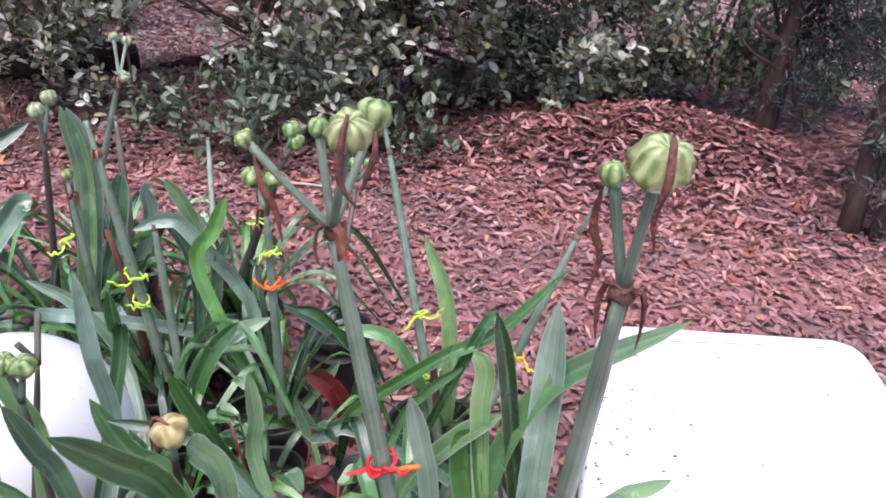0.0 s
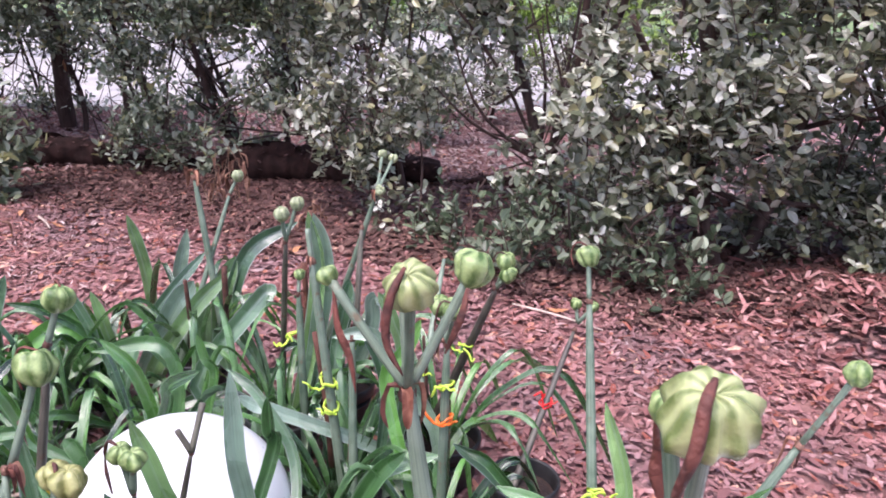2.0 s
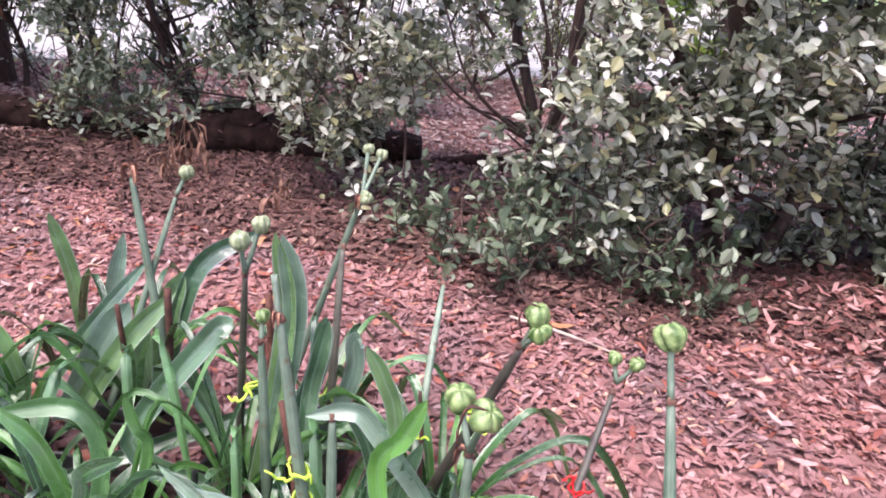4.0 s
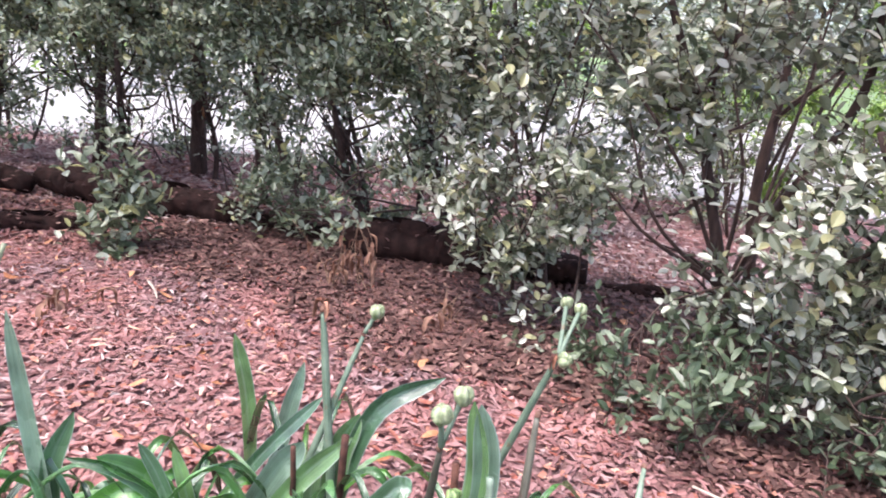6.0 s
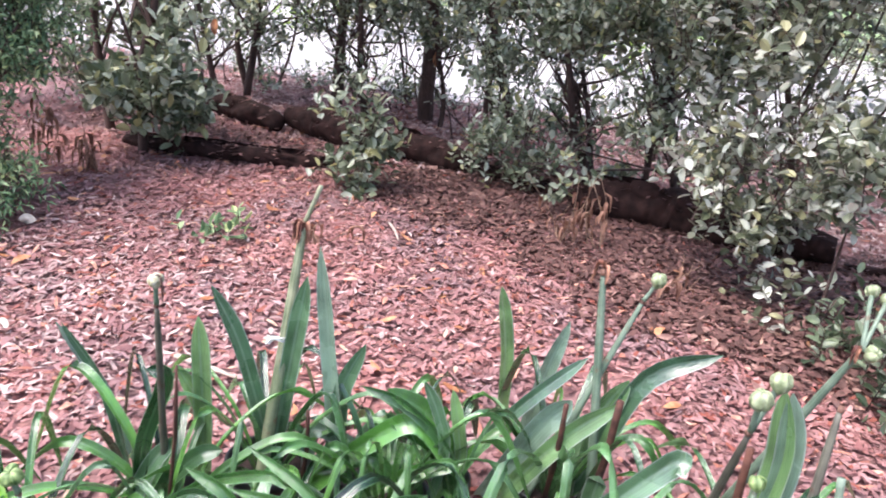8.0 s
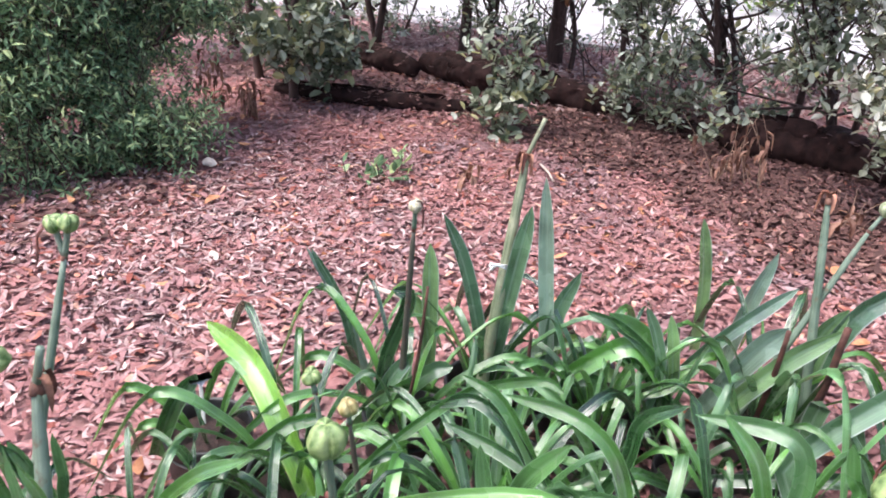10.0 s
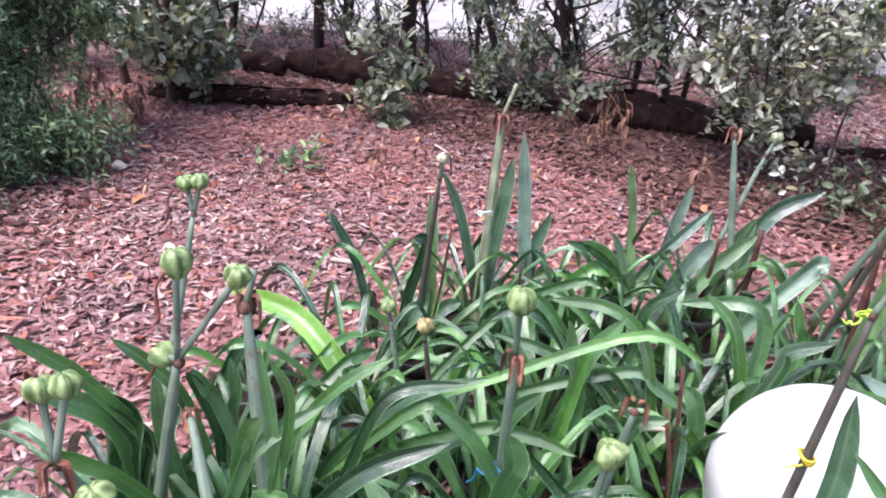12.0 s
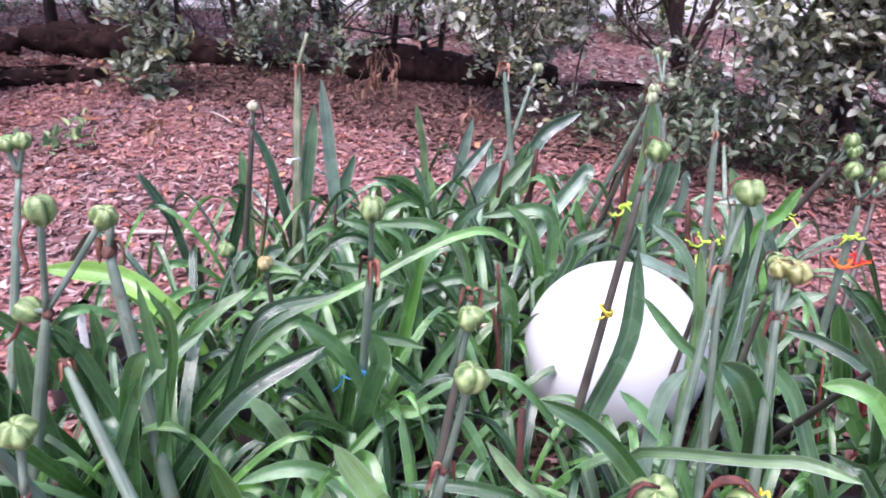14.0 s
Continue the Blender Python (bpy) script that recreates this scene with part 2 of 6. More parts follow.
silver_leaf = surface("silvery_evergreen_leaf", (0.10, 0.118, 0.068), (0.415, 0.442, 0.335), 0.34, 12, 3, 0.15, 200, "island", 1.05, (0.64, 0.65, 0.57), spec=0.9, transmit=0.3, odd=(0.36, 0.35, 0.19), share=0.09)
dark_leaf = surface("dark_evergreen_leaf", (0.095, 0.125, 0.07), (0.335, 0.375, 0.25), 0.36, 12, 3, 0.15, 200, "island", 1.0, (0.54, 0.59, 0.48), spec=0.9, transmit=0.35, odd=(0.40, 0.40, 0.19), share=0.08)
cedar_leaf = surface("feathery_green_foliage", (0.09, 0.17, 0.085), (0.28, 0.42, 0.21), 0.5, 12, 3, 0.15, 200, "island", 0.8, (0.40, 0.50, 0.28), transmit=0.35, odd=(0.42, 0.52, 0.24), share=0.1)
blue_cedar_leaf = surface("dark_blue_green_foliage", (0.045, 0.062, 0.056), (0.13, 0.165, 0.15), 0.55, 12, 3, 0.15, 200, "island", 0.8, (0.13, 0.16, 0.14), transmit=0.15)
# Greener copy of the hedge leaf, darkened for the shade low in the hedge.
green_leaf = surface("shade_green_evergreen_leaf", (0.055, 0.082, 0.045), (0.145, 0.19, 0.11), 0.38, 12, 3, 0.15, 200, "island", 1.0, (0.30, 0.35, 0.25), spec=0.7, transmit=0.25)
lime_leaf = surface("bright_green_leaf", (0.10, 0.17, 0.03), (0.30, 0.42, 0.10), 0.45, 12, 3, 0.15, 200, "island", 0.8, transmit=0.35)
bark = surface("grey_brown_bark", (0.026, 0.014, 0.012), (0.092, 0.054, 0.046), 0.85, 40, 6, 1.0, 90, stretch=(1, 1, 0.25))
log_bark = surface("rotten_dark_log", (0.011, 0.0055, 0.0048), (0.036, 0.0165, 0.0145), 0.95, 25, 8, 1.0, 60, spec=0.2)
strap_leaf = strap_material("amaryllis_leaf", (0.008, 0.040, 0.011), (0.125, 0.285, 0.095), (0.19, 0.33, 0.17))
# Paler glaucous copy of amaryllis_leaf; part of its paleness is painted sky sheen.
pale_leaf = strap_material("glaucous_sheen_leaf", (0.06, 0.135, 0.07), (0.31, 0.45, 0.32), (0.38, 0.50, 0.40))
fresh_leaf = strap_material("yellow_green_leaf", (0.10, 0.27, 0.035), (0.25, 0.45, 0.09), (0.32, 0.52, 0.15))
scape_mat = stalk_material("glaucous_scape", (0.055, 0.095, 0.06), (0.235, 0.30, 0.225), (0.13, 0.085, 0.05))
striped_scape = stalk_material("cream_striped_scape", (0.075, 0.11, 0.055), (0.40, 0.40, 0.27), (0.16, 0.09, 0.05))
purple_scape = stalk_material("purple_brown_scape", (0.035, 0.026, 0.024), (0.13, 0.125, 0.095), (0.09, 0.04, 0.03))
stub_mat = surface("dry_red_stub", (0.04, 0.014, 0.010), (0.12, 0.045, 0.03), 0.8, 40, 4, 0.5, 150, "object", 0.4)
pod_green = pod_material("green_seed_pod", (0.05, 0.105, 0.022), (0.32, 0.41, 0.17))
pod_ribbed = pod_material("ribbed_olive_seed_pod", (0.10, 0.14, 0.035), (0.37, 0.41, 0.19), 2.86, 0.45)
pod_pale = pod_material("pale_dry_seed_pod", (0.13, 0.165, 0.075), (0.38, 0.42, 0.26))
pod_cream = pod_material("cream_seed_pod", (0.26, 0.25, 0.14), (0.60, 0.56, 0.42))
pod_dull = pod_material("dull_olive_seed_pod", (0.13, 0.14, 0.035), (0.37, 0.37, 0.16))
pod_tan = pod_material("yellowing_seed_pod", (0.22, 0.17, 0.055), (0.46, 0.40, 0.20))
wither_mat = surface("withered_flower", (0.045, 0.014, 0.011), (0.165, 0.052, 0.037), 0.7, 110, 4, 0.6, 220, "object", 0.4)
node_mat = surface("dry_brown_node", (0.07, 0.026, 0.019), (0.17, 0.085, 0.06), 0.75, 60, 4, 0.5, 220, "object", 0.4)
bract_mat = surface("papery_bract", (0.17, 0.06, 0.035), (0.42, 0.21, 0.14), 0.75, 50, 4, 0.5, 220, "object", 0.4)
bleached_leaf = surface("bleached_leaf", (0.42, 0.36, 0.30), (0.66, 0.60, 0.54), 0.7, 50, 4, 0.3, 200)
pot_mat = surface("black_plastic", (0.010, 0.010, 0.011), (0.03, 0.03, 0.032), 0.42, 30, 4, 0.1, 150)
soil_mat = surface("potting_mix", (0.008, 0.005, 0.004), (0.045, 0.022, 0.018), 0.9, 90, 6, 1.0, 160)
globe_mat = surface("white_globe", (0.66, 0.67, 0.69), (0.72, 0.72, 0.73), 0.32, 6, 4, 0.02, 60)
crate_mat = surface("white_plastic", (0.80, 0.80, 0.80), (0.90, 0.90, 0.90), 0.35, 9, 6, 0.04, 60)
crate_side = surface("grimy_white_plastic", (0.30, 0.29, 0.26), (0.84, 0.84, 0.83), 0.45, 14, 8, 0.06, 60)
grime_mat = surface("black_grime", (0.05, 0.045, 0.04), (0.24, 0.23, 0.20), 0.8, 90, 6, 0.3, 200)
road_mat = surface("pale_concrete", (0.26, 0.245, 0.24), (0.40, 0.375, 0.37), 0.85, 2.5, 8, 0.3, 80)
lawn_mat = surface("lawn", (0.07, 0.12, 0.035), (0.18, 0.25, 0.09), 0.8, 5, 8, 0.6, 50)


def plain(name, colour, rough=0.4):
    return surface(name, tuple(c * 0.75 for c in colour), colour, rough, 120, 3, 0.1, 300)


tie_lime = plain("lime_wire", (0.55, 0.78, 0.08))
tie_yellow = plain("yellow_wire", (0.85, 0.62, 0.06))
tie_orange = plain("orange_wire", (0.9, 0.17, 0.02))
tie_red = plain("red_wire", (0.75, 0.02, 0.02))
tie_white = plain("white_wire", (0.75, 0.75, 0.72))
tie_blue = plain("blue_wire", (0.03, 0.22, 0.42))
label_mat = plain("white_plant_label", (0.72, 0.74, 0.72))
wood_mat = surface("pale_stick", (0.30, 0.22, 0.18), (0.52, 0.43, 0.37), 0.8, 60, 5, 0.4, 150, stretch=(0.3, 1, 1))


# ---- building helpers ----
def mesh_of(name, verts, faces, material, smooth=True, uvs=None):
    me = bpy.data.meshes.new(name)
    me.from_pydata([tuple(map(float, v)) for v in verts], [], [tuple(map(int, f)) for f in faces])
    me.materials.append(material)
    if smooth:
        me.polygons.foreach_set("use_smooth", [True] * len(me.polygons))
    if uvs is not None:
        layer = me.uv_layers.new(name="UVMap")
        idx = np.empty(len(me.loops), dtype=np.int32)
        me.loops.foreach_get("vertex_index", idx)
        layer.data.foreach_set("uv", np.asarray(uvs, dtype=np.float32)[idx].ravel())
    me.update()
    return me


def root_of(ob):
    while ob.parent:
        ob = ob.parent
    return ob


def part(name, geo, material, parent=None, label="", smooth=True):
    """Links (verts, faces[, uvs]) given in world metres as one mesh under a thing or part."""
    verts = np.asarray(geo[0], dtype=float)
    if parent is not None:
        verts = verts - np.array(root_of(parent).location)
    ob = new(name, mesh_of(name, verts, geo[1], material, smooth, geo[2] if len(geo) > 2 else None))
    if parent is not None:
        ob.parent = parent
    return tagged(ob, label)


def thing(name, at, label, category, group="", kind=""):
    ob = new(name)
    ob.location = at
    ob.empty_display_size = 0.05
    return tagged(ob, label, category, group, kind)


def joined(*geos):
    vs, fs, us, k = [], [], [], 0
    for g in geos:
        vs.append(np.asarray(g[0], dtype=float))
        fs += [tuple(i + k for i in f) for f in g[1]]
        k += len(g[0])
    return np.vstack(vs), fs


def curve_through(points, n):
    """Catmull-Rom through the points, n samples."""
    p = [np.asarray(q, dtype=float) for q in points]
    p = [2 * p[0] - p[1]] + p + [2 * p[-1] - p[-2]]
    out = []
    for s in np.linspace(0, len(p) - 3 - 1e-6, n):
        i, u = int(s), s - int(s)
        a, b, c, d = p[i:i + 4]
        out.append(0.5 * (2 * b + (c - a) * u + (2 * a - 5 * b + 4 * c - d) * u * u + (3 * b - a - 3 * c + d) * u ** 3))
    return np.array(out)


def tube(points, radii, sides=8, n=8, flat=1.0, lumpy=0.0, cap=True):
    c = curve_through(points, n)
    rad = np.interp(np.linspace(0, 1, n), np.linspace(0, 1, len(radii)), radii)
    tan = np.gradient(c, axis=0)
    tan /= np.linalg.norm(tan, axis=1)[:, None] + 1e-12
    ref = np.array([0.0, 0.0, 1.0]) if abs(tan[:, 2]).mean() < 0.8 else np.array([0.0, 1.0, 0.0])
    verts, faces = [], []
    for i in range(n):
        s = np.cross(tan[i], ref)
        s /= np.linalg.norm(s) + 1e-12
        u = np.cross(s, tan[i])
        for k in range(sides):
            a = 2 * math.pi * k / sides
            r = rad[i] * (1 + lumpy * (noise.noise(Vector(c[i] * 9 + np.array([math.cos(a), math.sin(a), 0]) * 0.8)) + 0.8 * noise.noise(Vector(c[i] * 31 + np.array([math.cos(a), math.sin(a), 0]) * 2.2))))
            verts.append(c[i] + s * math.cos(a) * r + u * math.sin(a) * r * flat)
    for i in range(n - 1):
        for k in range(sides):
            k2 = (k + 1) % sides
            faces.append((i * sides + k, i * sides + k2, (i + 1) * sides + k2, (i + 1) * sides + k))
    if cap:
        faces.append(tuple(range(sides))[::-1])
        faces.append(tuple((n - 1) * sides + k for k in range(sides)))
    return verts, faces, [(k / sides, i / (n - 1)) for i in range(n) for k in range(sides)]


def ribbon(points, width, face, channel=0.22, n=17, tip=0.26, roll=0.0, base_w=0.75):
    """A strap leaf along the points: a grooved gutter with raised edges, tapering to its tip; face: the compass angle its blade looks to."""
    c = curve_through(points, n)
    tan = np.gradient(c, axis=0)
    tan /= np.linalg.norm(tan, axis=1)[:, None] + 1e-12
    verts, uvs, faces = [], [], []
    f = np.array([math.cos(radians(face)), math.sin(radians(face)), 0.45])
    across = (-1, -0.68, -0.34, 0, 0.34, 0.68, 1)
    for i in range(n):
        u = i / (n - 1)
        side = np.cross(tan[i], f)
        side /= np.linalg.norm(side) + 1e-12
        nrm = np.cross(side, tan[i])
        a = radians(roll) * u
        side, nrm = side * math.cos(a) + nrm * math.sin(a), nrm * math.cos(a) - side * math.sin(a)
        w = width / 2 * (base_w + (1 - base_w) * min(u / 0.35, 1)) * (1 if u < 1 - tip else max(math.cos((u - 1 + tip) / tip * math.pi / 2) ** 0.62, 0.04))
        ch = channel * (1 - 0.4 * u)
        wave = 0.03 * math.sin(9 * u + 40 * width) * w
        for s in across:
            verts.append(c[i] + side * (w * s) + nrm * ((abs(s) ** 1.4 - 0.4) * w * 2 * ch - (0.08 * w if s == 0 else 0) + wave * s))
            uvs.append((0.5 + 0.5 * s, u))
    m = len(across)
    for i in range(n - 1):
        for k in range(m - 1):
            faces.append((i * m + k, i * m + k + 1, (i + 1) * m + k + 1, (i + 1) * m + k))
    return verts, faces, uvs


def lathe(profile, at, sides=24, wobble=0.0):
    verts, faces = [], []
    for r, z in profile:
        for k in range(sides):
            a = 2 * math.pi * k / sides
            q = 1 + wobble * math.sin(3 * a + z * 20)
            verts.append((at[0] + r * q * math.cos(a), at[1] + r * q * math.sin(a), at[2] + z))
    for i in range(len(profile) - 1):
        for k in range(sides):
            k2 = (k + 1) % sides
            faces.append((i * sides + k, i * sides + k2, (i + 1) * sides + k2, (i + 1) * sides + k))
    return verts, faces


# ---- ground, border and road ----
def height(x, y):
    """Height of the mulched bed: small undulation and a heap of fresh mulch."""
    z = 0.012 * np.sin(1.7 * x + 0.6) * np.cos(1.3 * y) + 0.006 * np.sin(4.1 * x) * np.sin(3.7 * y + 1)
    z = z + 0.17 * np.exp(-(((x - 0.75) / 0.5) ** 2 + ((y - 2.7) / 0.36) ** 2))
    z = z - 0.05 * np.exp(-(((x + 0.6) / 0.45) ** 2 + ((y - 0.85) / 0.45) ** 2))
    return z


def ground_sheet():
    xs = np.concatenate([[-400, -60, -20], np.linspace(-8, 4, 97), [10, 40, 400]])
    ys = np.concatenate([[-400, -40, -8], np.linspace(-3, 9, 97), [20, 60, 400]])
    X, Y = np.meshgrid(xs, ys)
    Z = height(X, Y) * (np.abs(X + 2) < 6.5) * (np.abs(Y - 3) < 6.5)
    w = len(xs)
    verts = np.stack([X.ravel(), Y.ravel(), Z.ravel()], 1)
    faces = [(j * w + i, j * w + i + 1, (j + 1) * w + i + 1, (j + 1) * w + i) for j in range(len(ys) - 1) for i in range(w - 1)]
    return verts, faces


ground = part("ground", ground_sheet(), soil_ground)
tagged(ground, "garden ground covered in reddish-brown bark mulch", "ground", kind="structure")
ROAD = Vector((0.80, 0.60, 0))
ACROSS = Vector((-0.60, 0.80, 0))
EDGE = Vector((-5.1, 3.78, 0))


def strip(v0, v1, z, thick):
    a = [EDGE + ROAD * u + ACROSS * v for v in (v0, v1) for u in (-120, 120)]
    top = [(p.x, p.y, z) for p in a]
    low = [(p.x, p.y, z - thick) for p in a]
    return top + low, [(0, 1, 3, 2), (0, 2, 6, 4), (1, 5, 7, 3), (0, 4, 5, 1), (2, 3, 7, 6)]


tagged(part("road", strip(0.0, 12.0, 0.035, 0.15), road_mat, smooth=False), "pale sunlit concrete road behind the hedge", "road", kind="structure")
tagged(part("lawn", strip(12.0, 380.0, 0.06, 0.2), lawn_mat, smooth=False), "bright green lawn beyond the road", "lawn", kind="structure")


def flakes(count, region, length, width, lift, seed, keep=None):
    """Loose bent flakes lying on the ground: one joined sheet of pieces. keep: density between 0 and 1 by place."""
    g = np.random.default_rng(seed)
    x = g.uniform(region[0], region[1], count)
    y = g.uniform(region[2], region[3], count)
    if keep is not None:
        ok = g.uniform(0, 1, count) < keep(x, y)
        x, y = x[ok], y[ok]
    n = len(x)
    L = g.uniform(*length, n) * (0.6 + 0.8 * g.random(n) ** 2)
    W = g.uniform(*width, n)
    yaw, tilt, roll = g.uniform(0, 2 * np.pi, n), g.normal(0, 0.15, n), g.normal(0, 0.22, n)
    z = height(x, y) + g.uniform(0.002, lift, n)
    cy, sy = np.cos(yaw), np.sin(yaw)
    ax = np.stack([cy * np.cos(tilt), sy * np.cos(tilt), np.sin(tilt)], 1)
    sd = np.stack([-sy * np.cos(roll), cy * np.cos(roll), np.sin(roll)], 1)
    up = np.cross(ax, sd)
    c = np.stack([x, y, z], 1)
    bend = g.normal(0, 0.12, n)[:, None] * L[:, None]
    skew = g.normal(0, 0.25, n)[:, None]
    h, w = (L / 2)[:, None], (W / 2)[:, None]
    taper = g.uniform(0.25, 0.95, n)[:, None]
    v = np.stack([c - ax * h - sd * w * taper, c - ax * h * (1 - 0.2 * skew) + sd * w * taper,
                  c + up * bend - sd * w, c + up * bend + sd * w,
                  c + ax * h - sd * w * taper * 0.7 + sd * w * skew, c + ax * h * 0.9 + sd * w * taper * 0.7 + sd * w * skew], 1)
    verts = v.reshape(-1, 3)
    k = np.arange(n)[:, None] * 6
    faces = np.concatenate([k + np.array([[0, 1, 3, 2]]), k + np.array([[2, 3, 5, 4]])])
    return verts, faces


def behind_logs(x, y):
    """1 on the far side of the log border."""
    left = (y - 2.3) - (x + 3.4) * 1.1 > 0.2
    right = y > 3.35 + (x + 1.9) * 0.3
    return np.where(x < -2.8, left, right)


def fallen_leaves(count, region, length, ratio, lift, seed, keep=None):
    """Dry curled leaves lying on the ground: one joined sheet of pieces."""
    g = np.random.default_rng(seed)
    x, y = g.uniform(region[0], region[1], count), g.uniform(region[2], region[3], count)
    if keep is not None:
        ok = g.uniform(0, 1, count) < keep(x, y)
        x, y = x[ok], y[ok]
    n = len(x)
    L = g.uniform(*length, n)
    W = L * g.uniform(*ratio, n)
    yaw, tilt, roll = g.uniform(0, 2 * np.pi, n), g.normal(0, 0.13, n), g.normal(0, 0.2, n)
    ax = np.stack([np.cos(yaw) * np.cos(tilt), np.sin(yaw) * np.cos(tilt), np.sin(tilt)], 1)
    sd = np.stack([-np.sin(yaw) * np.cos(roll), np.cos(yaw) * np.cos(roll), np.sin(roll)], 1)
    up = np.cross(ax, sd)
    c = np.stack([x, y, height(x, y) + g.uniform(0.004, lift, n)], 1)
    curl, cup, hook = g.normal(0, 0.2, n), g.normal(0.08, 0.22, n), g.normal(0, 0.16, n)
    rows = []
    for u, w in ((-0.5, 0.1), (-0.24, 0.72), (0.05, 1.0), (0.32, 0.66), (0.5, 0.08)):
        mid = c + ax * (u * L)[:, None] + up * (curl * L * 4 * (u * u - 0.08))[:, None] + sd * (hook * L * 4 * u * u)[:, None]
        rag = g.uniform(0.75, 1.15, (2, n)) * w / 2
        rows += [mid - sd * (W * rag[0])[:, None] + up * (cup * W * w * 0.4)[:, None], mid + sd * (W * rag[1])[:, None] + up * (cup * W * w * 0.4)[:, None]]
    v = np.stack(rows, 1).reshape(-1, 3)
    k = np.arange(n)[:, None] * 10
    return v, np.concatenate([k + np.array([[2 * q, 2 * q + 1, 2 * q + 3, 2 * q + 2]]) for q in range(4)])


def verge_litter():
    """Dry leaves blown in drifts over the road's near edge."""
    v, f = fallen_leaves(9000, (-1.0, 1.0, -3.0, 7.0), (0.034, 0.062), (0.3, 0.5), 0.02, 17, lambda x, y: np.exp(-((x + 0.25 + 0.15 * np.sin(3 * y) + 0.1 * np.sin(7 * y)) / 0.35) ** 2))
    lift = 0.036 - height(v[:, 0], v[:, 1])
    out = np.array(EDGE)[None, :] + np.array(ROAD)[None, :] * v[:, 1:2] + np.array(ACROSS)[None, :] * v[:, 0:1]
    out[:, 2] = v[:, 2] + lift
    return out, f


tagged(part("bark_mulch", flakes(200000, (-5.2, 3.4, -1.6, 4.6), (0.020, 0.054), (0.006, 0.015), 0.022, 3,
       lambda x, y: np.where(behind_logs(x, y), 0.3, 1.0) * np.where(x < -4.3, 0.5, 1.0) * np.clip((y + 1.8) / 1.4, 0, 1) * np.clip((3.6 - x) / 1.4, 0, 1)), chip_mat, smooth=False),
       "reddish-brown shredded bark mulch lying loose", "mulch", kind="stuff")
tagged(part("leaf_litter", fallen_leaves(66000, (-6.2, 1.6, -0.4, 6.4), (0.026, 0.058), (0.20, 0.44), 0.024, 4,
       lambda x, y: np.where(behind_logs(x, y), 0.7, 0.62 * np.clip((0.7 - x) / 1.2, 0.25, 1.0) * np.clip((2.85 - y) / 0.4, 0.3, 1.0))), litter_mat),
       "dry pinkish-brown fallen leaves on the mulch", "leaf litter", kind="stuff")
tagged(part("leaf_heap", flakes(9000, (-0.2, 1.9, 1.9, 3.4), (0.04, 0.085), (0.010, 0.022), 0.05, 9,
       lambda x, y: np.exp(-(((x - 0.75) / 0.55) ** 2 + ((y - 2.65) / 0.42) ** 2))), heap_mat, smooth=False),
       "heap of coarse reddish-brown dry leaves and bark", "leaf litter", kind="stuff")
tagged(part("rusty_shreds", flakes(11000, (-4.4, 2.4, 0.2, 4.2), (0.02, 0.055), (0.008, 0.018), 0.026, 12), rust_mat, smooth=False),
       "rust-brown and tan bark shreds scattered through the mulch", "mulch", kind="stuff")
tagged(part("pale_shreds", fallen_leaves(10000, (-3.4, -1.2, -0.2, 2.4), (0.022, 0.048), (0.16, 0.36), 0.028, 6,
       lambda x, y: np.exp(-(((x + 2.3) / 0.7) ** 2 + ((y - 0.7) / 0.8) ** 2))), pale_chip),
       "weathered greyish-pink leaves and bark on the mulch", "mulch", kind="stuff")
# Dark leaves laid up to the hedge's shade edge, the shade in their colour.
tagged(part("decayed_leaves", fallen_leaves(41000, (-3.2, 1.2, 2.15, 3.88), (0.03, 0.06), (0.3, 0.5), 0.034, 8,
       lambda x, y: np.clip((y - 2.24 - 0.12 * np.clip(x + 1, 0, 1) - 0.08 * np.sin(5 * x) - 0.05 * np.sin(13 * x)) / 0.25, 0, 1) * np.where((y > 3.5) & (x < -1.45), 0.0, 1.0)), shade_litter_mat),
       "dark brown decayed leaves under the hedge, darkened for its shade", "leaf litter", kind="stuff")
# The shade round the logs is painted with the same dark leaves.
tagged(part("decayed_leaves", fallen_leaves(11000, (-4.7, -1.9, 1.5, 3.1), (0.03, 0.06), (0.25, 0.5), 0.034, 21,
       lambda x, y: np.exp(-(((y - 2.36 - 0.62 * (x + 3.6)) / 0.27) ** 2)) * np.where(x > -3.0, 0.55, 0.95)), shade_litter_mat),
       "dark leaves between and before the logs, coloured for the shade there", "leaf litter", kind="stuff")
# A dark oval of leaves stands in for shade below the bush.
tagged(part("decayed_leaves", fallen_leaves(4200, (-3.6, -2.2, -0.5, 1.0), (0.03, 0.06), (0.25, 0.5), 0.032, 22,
       lambda x, y: np.clip(1.25 - np.hypot((x + 3.3) / 0.75, (y - 0.25) / 0.6), 0, 1)), shade_litter_mat),
       "dark leaves standing in for shade under the feathery bush", "leaf litter", kind="stuff")
# Paler litter behind the logs; sunlight on it is partly put into the colour.
tagged(part("pale_leaf_litter", fallen_leaves(22000, (-5.9, 0.5, 2.4, 5.9), (0.034, 0.062), (0.25, 0.48), 0.032, 23,
       lambda x, y: np.where(behind_logs(x, y), 0.6 + 0.4 * np.sin(4.1 * x + 1.3) * np.sin(3.3 * y), 0.0)), pale_chip),
       "bleached pinkish-grey leaves between the logs and the road, lightened for sunlight", "leaf litter", kind="stuff")
